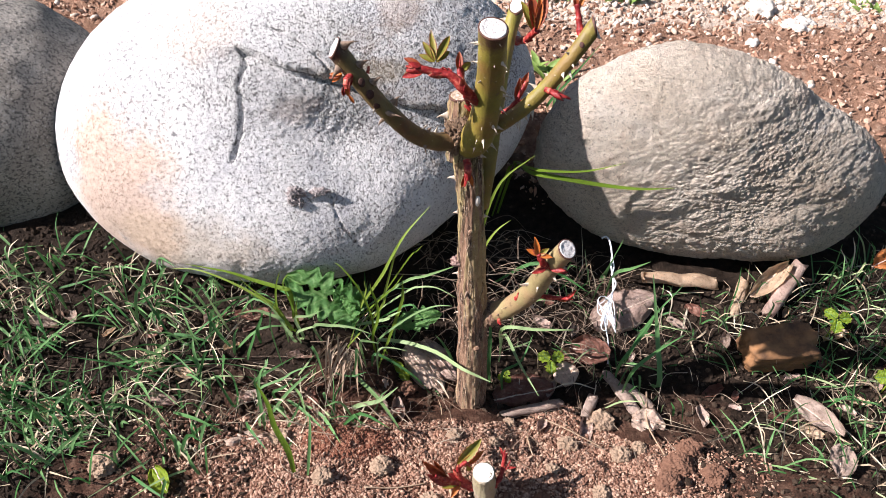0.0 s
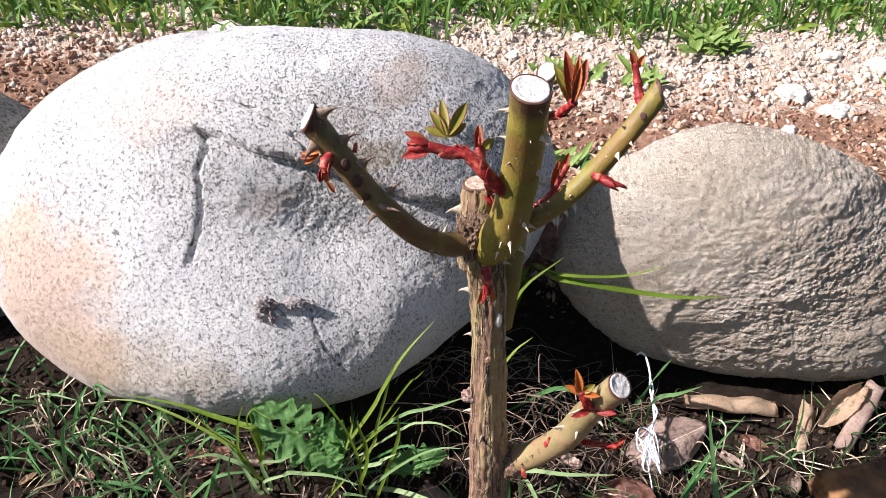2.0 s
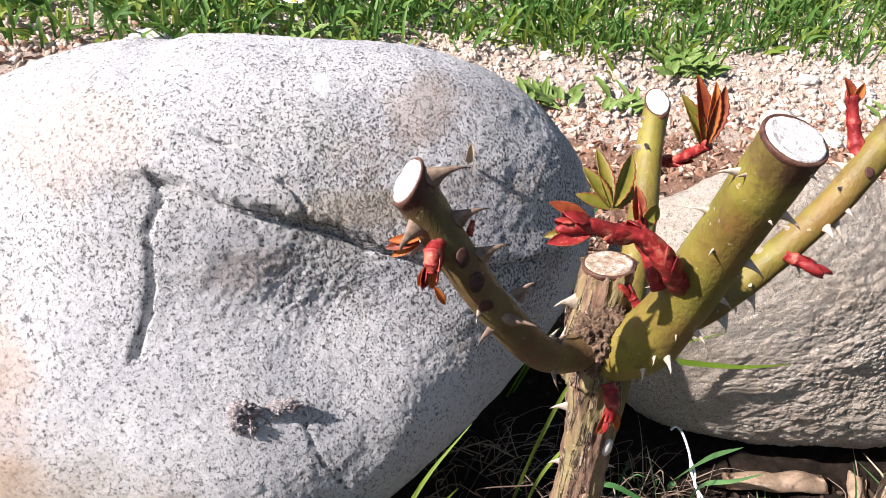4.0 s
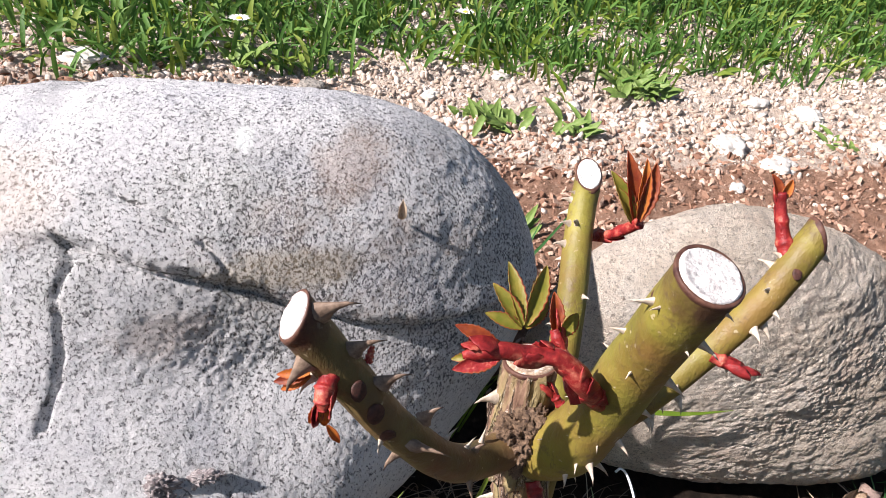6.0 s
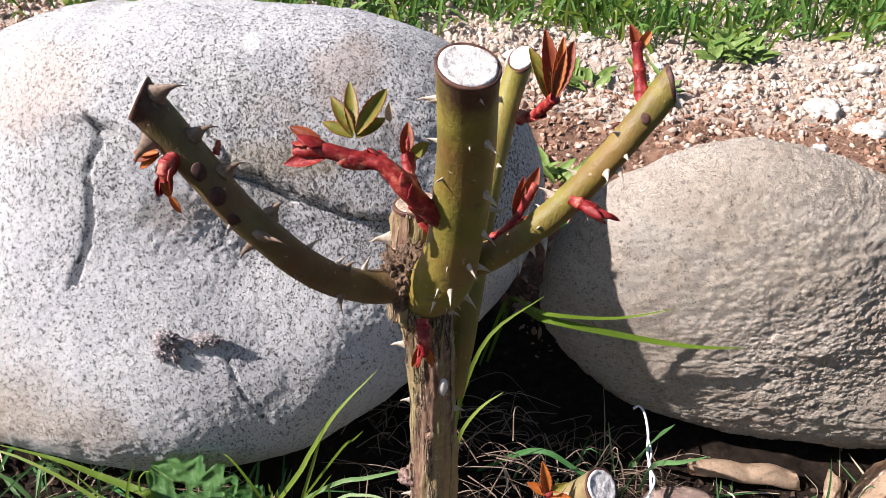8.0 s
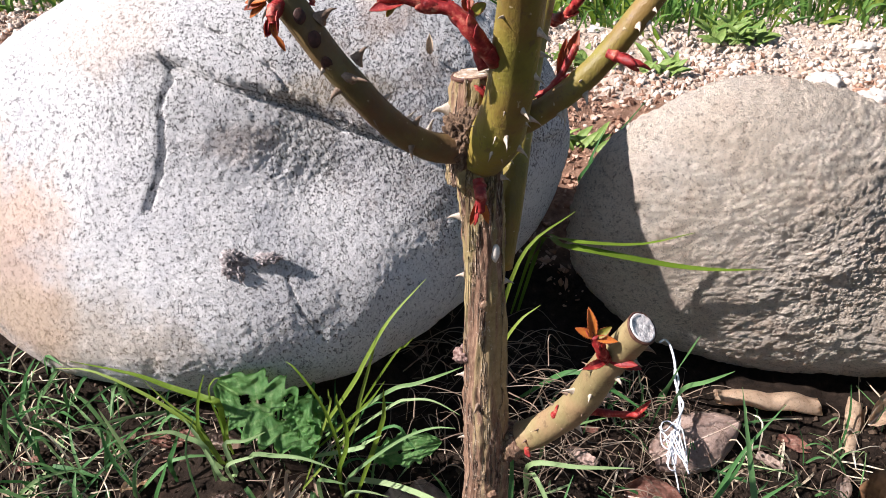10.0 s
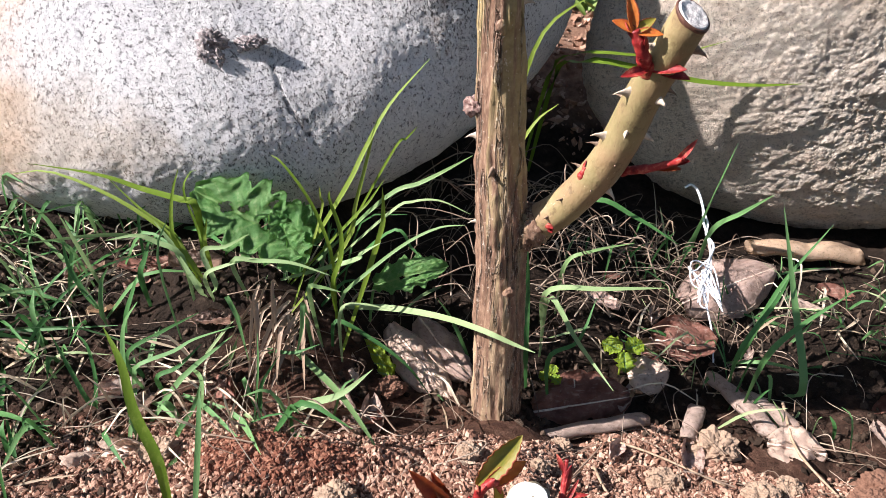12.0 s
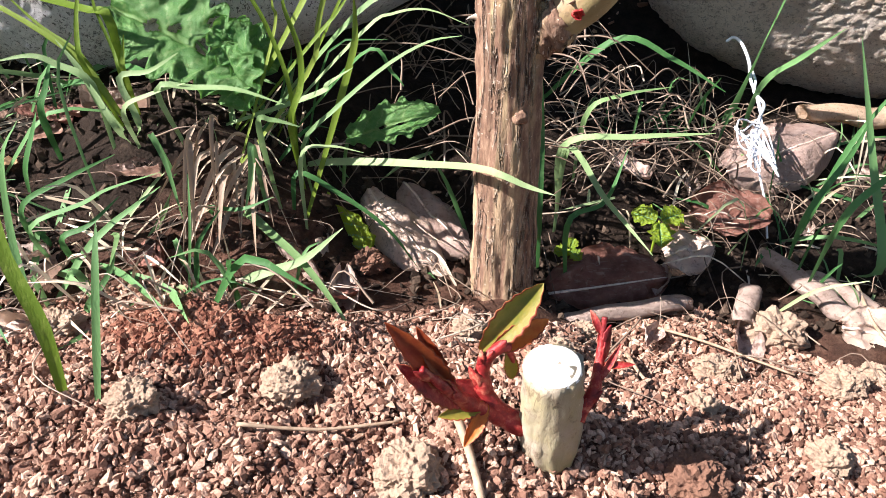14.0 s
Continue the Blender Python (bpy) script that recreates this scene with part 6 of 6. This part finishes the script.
def bed_root(r):
    x, y = (r.uniform(-0.45, 0.02), r.uniform(0.38, 0.52)) if r.random() < 0.55 else (r.uniform(0.05, 0.6), r.uniform(0.38, 0.58))
    z = ground_z(x, y) + r.uniform(0.001, 0.012)
    a, ln = r.uniform(0, 6.28), r.uniform(0.015, 0.06)
    m = (x + math.cos(a) * ln * 0.5 + r.gauss(0, 0.006), y + math.sin(a) * ln * 0.5 + r.gauss(0, 0.006), z + r.uniform(0, 0.010))
    ex, ey = x + math.cos(a + 0.5) * ln, y + math.sin(a + 0.5) * ln
    return [(x, y, z), m, (ex, ey, ground_z(ex, ey) + r.uniform(0.0, 0.008))]


def withered_clump():
    r = random.Random(31)
    ob = thing("withered_clump", "withered clump of brown dead grass leaves", "dry grass")
    for i in range(26):
        verts, faces = ribbon(clump_strand(r), r.uniform(0.0012, 0.0034), 0.5, 10, twist=r.uniform(-2, 2))
        blade = raw_mesh("blade", verts, faces, CLUMP, True)
        blade.parent = ob


withered_clump()
strands("roots", "tangle of fine pale dead roots between the boulders", ROOT, 320, gap_root, 0.0002, 0.0007, 32, "roots")
strands("roots", "fine dead roots and stalks over the bed", ROOT, 330, bed_root, 0.0002, 0.0006, 33, "roots")


TWIG = plain("twig_bark", (0.24, 0.16, 0.10), (0.44, 0.33, 0.23), 300, 0.8)


def twig(label, pts, r):
    path = spline([(x, y, ground_z(x, y) + h) for x, y, h in pts], 18)
    ob = link_mesh("twig", tube(path, np.linspace(r, r * 0.7, 19), 10, r * 0.2, 400), TWIG)
    return tagged(ob, label, "twig", "twigs on the soil")


twig("brown twig sticking in the reddish soil", [(0.002, 0.347, 0.010), (0.008, 0.330, 0.004), (0.014, 0.305, 0.002)], 0.0017)
twig("thin straw twig on the reddish soil", [(0.080, 0.416, 0.003), (0.082, 0.395, 0.003), (0.085, 0.374, 0.002)], 0.0009)
twig("thin dark twig on the reddish soil", [(-0.066, 0.337, 0.003), (-0.04, 0.340, 0.003), (-0.014, 0.346, 0.003)], 0.0007)
twig("thin curved twig on the soil", [(0.095, 0.440, 0.004), (0.118, 0.426, 0.004), (0.150, 0.405, 0.003)], 0.0008)
twig("thin straw twig over dark soil", [(0.205, 0.470, 0.010), (0.198, 0.430, 0.006), (0.206, 0.395, 0.004)], 0.0010)
twig("thin straw twig on the front soil", [(0.03, 0.300, 0.002), (0.05, 0.296, 0.004), (0.075, 0.300, 0.002)], 0.0009)

STRING = plain("white_string", (0.72, 0.74, 0.78), (0.86, 0.87, 0.90), 900, 0.7, 0.5)
string = thing("string", "tangled white string lying on a dry leaf", "string", "", (0.175, 0.555, 0.03))


def string_strand(pts, r):
    path = spline(pts, 90)
    bm = tube(path, [r] * 91, 7)
    bmesh.ops.translate(bm, verts=bm.verts, vec=-Vector(string.location))
    part("strand", bm, STRING, string)


rs = random.Random(77)
string_strand([(0.1745, 0.626, 0.062), (0.1790, 0.627, 0.064), (0.1825, 0.621, 0.062), (0.1835, 0.607, 0.056), (0.1815, 0.594, 0.050), (0.1825, 0.584, 0.045), (0.1805, 0.566, 0.040)], 0.0010)
string_strand([(0.1830, 0.604, 0.055), (0.1845, 0.594, 0.049), (0.1815, 0.585, 0.046), (0.1840, 0.574, 0.043), (0.1780, 0.562, 0.040), (0.1720, 0.548, 0.036)], 0.0009)
for k in range(4):
    pts = [(0.180, 0.565, 0.040)]
    for i in range(9):
        dy = rs.uniform(-1, 1) * (1 - 0.25 * (i % 2))
        pts.append((0.1700 + 0.0085 * rs.uniform(-1, 1), 0.540 + 0.020 * dy, 0.0330 + 0.003 * rs.uniform(-0.4, 1) + 0.008 * dy))
    string_strand(pts, 0.0005)
string_strand([(0.1680, 0.526, 0.0270), (0.1710, 0.515, 0.0130), (0.1700, 0.5, 0.0000)], 0.0006)


# ---- clods and stones ----
CLOD = crumb("pale_clod", (0.20, 0.13, 0.09), (0.38, 0.28, 0.20), (0.46, 0.36, 0.27))
CLOD_DARK = crumb("dark_clod", (0.10, 0.050, 0.034), (0.21, 0.115, 0.078), (0.27, 0.16, 0.11))


def crumbly(r, seed):
    bm = lump((0, 0, 0), (r, r * 0.9, r * 0.75), 5, 0.30, 120, seed)
    for v in bm.verts:
        q = v.co * 900 + Vector((seed, 0, 0))
        v.co += v.co.normalized() * (0.0011 * noise.noise(q * 0.55) + 0.0007 * noise.noise(q * 1.3))
    return bm


def clod(label, x, y, r, material, seed, sink=0.35):
    ob = link_mesh("clod", crumbly(r, seed), material, None, "", False)
    ob.location = (x, y, ground_z(x, y) + r * (0.75 - sink * 1.3))
    return tagged(ob, label, "soil clod", "soil clods")


for x, y, r, seed in ((-0.053, 0.360, 0.0095, 1), (-0.102, 0.346, 0.0085, 2), (-0.011, 0.326, 0.0110, 3), (0.118, 0.409, 0.0090, 4), (0.154, 0.437, 0.0130, 5), (-0.145, 0.388, 0.0090, 6), (0.064, 0.430, 0.0060, 7),
                      (0.098, 0.372, 0.0060, 8), (0.140, 0.352, 0.0080, 9), (0.045, 0.392, 0.0055, 10), (0.165, 0.395, 0.0090, 11), (0.185, 0.405, 0.0075, 12), (-0.29, 0.357, 0.0120, 13), (0.010, 0.395, 0.0060, 14)):
    clod("pale crumbly soil clod on reddish soil", x, y, r, CLOD, seed)
for x, y, r, seed in ((0.084, 0.335, 0.0110, 24), (-0.035, 0.455, 0.0080, 25), (0.215, 0.380, 0.0140, 26), (0.245, 0.370, 0.0120, 27), (0.23, 0.40, 0.0130, 28), (0.20, 0.36, 0.0110, 29)):
    clod("dark crumbly soil clod", x, y, r, CLOD_DARK, seed, 0.45)

OCHRE = plain("ochre_brown_stone", (0.07, 0.038, 0.022), (0.27, 0.135, 0.058), 45, 0.8, 0.7)
rock = link_mesh("stone", lump((0, 0, 0), (0.046, 0.024, 0.026), 5, 0.16, 120, 4.4, 0.8), OCHRE)
rock.location, rock.rotation_euler = (0.345, 0.510, 0.014), (radians(16), radians(-4), radians(4))
tagged(rock, "angular ochre brown broken stone in grass", "stone")

WHITE_STONE = plain("white_limestone", (0.46, 0.42, 0.37), (0.70, 0.66, 0.60), 90, 0.85, 0.9)
rs = random.Random(5)
for x, y, r in ((0.453, 1.031, 0.026), (0.482, 0.973, 0.020), (0.50, 0.985, 0.016), (-0.282, 1.092, 0.026), (-0.120, 1.155, 0.012), (0.36, 1.07, 0.014), (0.60, 1.10, 0.024), (0.54, 1.13, 0.018), (0.28, 1.12, 0.014), (0.66, 1.02, 0.018), (0.10, 1.14, 0.013), (0.41, 0.93, 0.011), (0.20, 1.19, 0.015)):
    ob = link_mesh("stone", lump((0, 0, 0), (r, r * rs.uniform(0.55, 0.85), r * 0.42), 4, 0.38, 120, r * 999, 0.35), WHITE_STONE)
    ob.location, ob.rotation_euler = (x, y, ground_z(x, y) + r * 0.06), (0, 0, rs.uniform(0, 6))
    tagged(ob, "pale limestone pebble on the gravel", "stone", "pale stones on gravel")
for x, y, r in ((-0.046, 1.128, 0.018), (-0.010, 1.118, 0.013)):
    ob = link_mesh("stone", lump((0, 0, 0), (r, r * 0.8, r * 0.45), 3, 0.25, 120, r * 777, 0.5), BROWNSTONE)
    ob.location = (x, y, ground_z(x, y) + r * 0.25)
    tagged(ob, "flat grey stone behind the granite boulder", "stone")

# a splinter of bark on the granite and two lichen tufts beside its vein
chip = link_mesh("bark_chip", leaflet((0, 0, 0), (-0.1, 0.15, 1), (0, -1, 0.3), 0.013, 0.0045, 0.4, 0.2, 2), LEAF_TAN)
chip.location, chip.rotation_euler = (-0.010, 0.6005, 0.3075), (0.5, 0.1, 0)
tagged(chip, "pale bark chip lying on the granite boulder", "bark chip")
def ragged_crust(w, h, seed):
    bm = lump((0, 0, 0), (w, 0.0026, h), 5, 0.6, 120, seed)
    for v in bm.verts:
        q = v.co * 700 + Vector((seed, 0, 0))
        v.co += Vector((v.co.x, v.co.y * 0.5, v.co.z)).normalized() * (0.0022 * noise.noise(q * 0.6) + 0.0014 * noise.noise(q * 1.7))
    return bm


LICHEN = plain("grey_lichen", (0.12, 0.09, 0.09), (0.46, 0.42, 0.41), 300, 0.9, 0.8)
for i, (x, y, z, w, h) in enumerate(((-0.131, 0.5295, 0.200, 0.007, 0.0055), (-0.134, 0.5265, 0.193, 0.0045, 0.0045), (-0.109, 0.534, 0.198, 0.008, 0.0026), (-0.1135, 0.533, 0.1965, 0.005, 0.003), (-0.126, 0.5265, 0.1905, 0.0025, 0.004))):
    ob = link_mesh("lichen", ragged_crust(w, h, 40 + i), LICHEN)
    ob.location = (x, y, z)
    tagged(ob, "dry grey-brown lichen crust on the granite boulder", "lichen", "lichen crusts")

PETAL = plain("white_petal", (0.80, 0.80, 0.78), (0.90, 0.90, 0.88), 300, 0.6)
YOLK = plain("yellow_flower_centre", (0.60, 0.42, 0.05), (0.75, 0.55, 0.08), 500, 0.7)


def daisy(x, y, h, turn):
    """A small daisy: stalk, ring of petals and yellow centre."""
    z = ground_z(x, y)
    ob = thing("daisy", "small white daisy standing in the lawn", "flower", "daisies", (x, y, z))
    part("flower_stalk", stalk((0, 0, -0.003), (0.002, 0, h), 0.0009), GRASS, ob)
    bm = bmesh.new()
    for k in range(14):
        a = turn + 2 * math.pi * k / 14
        d = Vector((math.cos(a), math.sin(a), 0.25))
        leaflet(Vector((0.002, 0, h)) + d * 0.003, d, (0, 0, 1), 0.010, 0.0040, 0.1, 0.1, 2, bm)
    part("petals", bm, PETAL, ob, "white petals")
    part("flower_centre", lump((0.002, 0, h + 0.001), (0.004, 0.004, 0.0022), 2, 0.1), YOLK, ob, "yellow flower centre")


daisy(0.167, 1.303, 0.035, 0.1)
daisy(-0.13, 1.19, 0.030, 0.6)


WEED = plain("lime_weed_leaf", (0.13, 0.24, 0.04), (0.30, 0.39, 0.12), 200, 0.5, 0.4, 0.3, (0.32, 0.45, 0.08))


def back_weed(x, y, n, size, seed, material, label):
    r = random.Random(seed)
    z = ground_z(x, y)
    ob = thing("weed", label, "weed", "weeds on the gravel")
    for i in range(n):
        a = r.uniform(0, 6.28)
        d = Vector((math.cos(a), math.sin(a), r.uniform(0.5, 2.2))).normalized()
        c = Vector((x + r.gauss(0, size * 0.5), y + r.gauss(0, size * 0.4), z - 0.002))
        part("leaf", leaflet(c, d, (0, -0.4, 0.9), size * r.uniform(0.6, 1.2), size * r.uniform(0.18, 0.34), 0.2, 0.4, 4), material, ob)


for k, (x, y, n, size, m) in enumerate(((0.372, 1.154, 60, 0.034, WEED), (0.39, 1.18, 20, 0.035, WEED), (0.259, 1.05, 16, 0.030, WEED), (0.174, 1.069, 22, 0.034, WEED), (0.155, 1.075, 16, 0.030, WEED), (-0.12, 1.155, 26, 0.036, WEED), (0.60, 1.03, 10, 0.024, WEED), (0.13, 0.86, 14, 0.03, WEED), (0.44, 0.70, 10, 0.03, WEED))):
    back_weed(x, y, n, size, 60 + k, m, "low green weed with narrow leaves on the gravel")


# ---- loose soil and gravel ----
ICO = [(0, 0, 1), (0.894, 0, 0.447), (0.276, 0.851, 0.447), (-0.724, 0.526, 0.447), (-0.724, -0.526, 0.447), (0.276, -0.851, 0.447), (0.724, 0.526, -0.447), (-0.276, 0.851, -0.447), (-0.894, 0, -0.447), (-0.276, -0.851, -0.447), (0.724, -0.526, -0.447), (0, 0, -1)]
ICO_FACES = [(0, i, i % 5 + 1) for i in range(1, 6)] + [(i, i + 5, i % 5 + 1) for i in range(1, 6)] + [(i + 5, (i % 5) + 6, i % 5 + 1) for i in range(1, 6)] + [(11, (i % 5) + 6, i + 5) for i in range(1, 6)]


def scatter_bits(name, label, category, material, n, region, size, shape, seed, keep=None, sink=0.3, smooth=False, dents=0.9):
    """Many small lumps, each turned, stretched and dented at random, in one mesh."""
    r = np.random.default_rng(seed)
    pr = random.Random(seed)
    pos = []
    while len(pos) < n:
        x, y = pr.uniform(region[0], region[1]), pr.uniform(region[2], region[3])
        if keep is None or keep(x, y, pr):
            pos.append((x, y, ground_z(x, y)))
    pos = np.array(pos)
    base = np.array(ICO)
    s = size[0] + (size[1] - size[0]) * r.random(n) ** 2.4
    sc = s[:, None] * (np.array(shape) * (0.7 + 0.6 * r.random((n, 3))))
    q = r.normal(size=(n, 4))
    if shape[0] > 2:
        q[:, 1:3] *= 0.25
    q /= np.linalg.norm(q, axis=1)[:, None]
    w, x, y, z = q.T
    rot = np.stack([1 - 2 * (y * y + z * z), 2 * (x * y - z * w), 2 * (x * z + y * w), 2 * (x * y + z * w), 1 - 2 * (x * x + z * z), 2 * (y * z - x * w), 2 * (x * z - y * w), 2 * (y * z + x * w), 1 - 2 * (x * x + y * y)], 1).reshape(n, 3, 3)
    v = base[None] * (1 + dents * (r.random((n, 12, 1)) - 0.5)) * sc[:, None]
    v = np.einsum("nij,nkj->nki", rot, v)
    pos[:, 2] += sc[:, 2] * (1 - 2 * sink)
    v += pos[:, None]
    f = (np.array(ICO_FACES)[None] + 12 * np.arange(n)[:, None, None]).reshape(-1, 3)
    ob = raw_mesh(name, v.reshape(-1, 3).tolist(), f.tolist(), material, smooth)
    return tagged(ob, label, category, "", "stuff")


def front_bed(x, y, r):
    e = 0.415 + 0.025 * noise.noise(Vector((x * 12, 3, 3))) + 0.03 * smoothstep(-0.02, 0.1, x) * smoothstep(0.2, 0.1, x)
    side = smoothstep(-0.24, -0.10, x) * smoothstep(0.27, 0.17, x)
    return y < e and r.random() < 0.15 + side


MULCH = crumb("reddish_soil_crumb", (0.11, 0.052, 0.036), (0.32, 0.18, 0.125), (0.62, 0.43, 0.32))
HEAP = crumb("dark_red_soil_crumb", (0.10, 0.036, 0.024), (0.21, 0.088, 0.056), (0.34, 0.17, 0.11))
# humus crumbs: dark soil, blackened further as shade under the grass
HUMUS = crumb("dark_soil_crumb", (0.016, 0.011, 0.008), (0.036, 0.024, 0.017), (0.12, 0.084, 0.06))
SPLINT = crumb("wood_splinter", (0.22, 0.12, 0.08), (0.42, 0.28, 0.19), (0.62, 0.48, 0.36))
PEBBLE = crumb("pale_gravel", (0.42, 0.32, 0.25), (0.60, 0.495, 0.41), (0.80, 0.71, 0.63))
RUSTY = crumb("rusty_soil_lump", (0.20, 0.105, 0.070), (0.40, 0.24, 0.165), (0.60, 0.44, 0.34))
scatter_bits("soil_crumbs", "reddish brown crumbs of loose soil", "soil", MULCH, 62000, (-0.28, 0.30, 0.285, 0.46), (0.00028, 0.0019), (1.25, 0.9, 0.7), 1, front_bed, 0.25)
scatter_bits("soil_crumbs", "dark red crumbs heaped in a small mound", "soil", HEAP, 9000, (-0.125, -0.040, 0.362, 0.404), (0.0004, 0.0020), (1.2, 0.9, 0.75), 6, lambda x, y, r: ((x + 0.083) / 0.042) ** 2 + ((y - 0.383) / 0.020) ** 2 < r.uniform(0.5, 1.0), 0.2)
scatter_bits("soil_splinters", "small wood splinters mixed in reddish soil", "soil", SPLINT, 3000, (-0.24, 0.30, 0.24, 0.47), (0.0004, 0.0012), (3.6, 1.0, 0.6), 2, front_bed, 0.1)
scatter_bits("soil_crumbs", "dark humus crumbs under the grass, blackened for shade between blades", "soil", HUMUS, 20000, (-0.62, 0.80, 0.24, 0.68), (0.0005, 0.0032), (1.2, 1, 0.7), 3, lambda x, y, r: clear_of_rocks(x, y) and not (y < 0.435 and -0.16 < x < 0.2))
scatter_bits("gravel", "pale grey and tan gravel", "gravel", PEBBLE, 30000, (-0.8, 1.3, 0.80, 1.40), (0.0007, 0.0060), (1.2, 0.95, 0.5), 4, lambda x, y, r: clear_of_rocks(x, y) and r.random() < smoothstep(0.96, 1.10, y + 0.05 * x + 0.09 * noise.noise(Vector((x * 6, y * 6, 1)))) + 0.06, 0.35, True, 0.4)
scatter_bits("soil_lumps", "rusty brown lumps of soil behind the boulders", "soil", RUSTY, 22000, (-0.8, 1.2, 0.70, 1.15), (0.0006, 0.0045), (1.4, 0.9, 0.5), 5, lambda x, y, r: clear_of_rocks(x, y) and r.random() < smoothstep(1.16, 1.00, y + 0.05 * x))
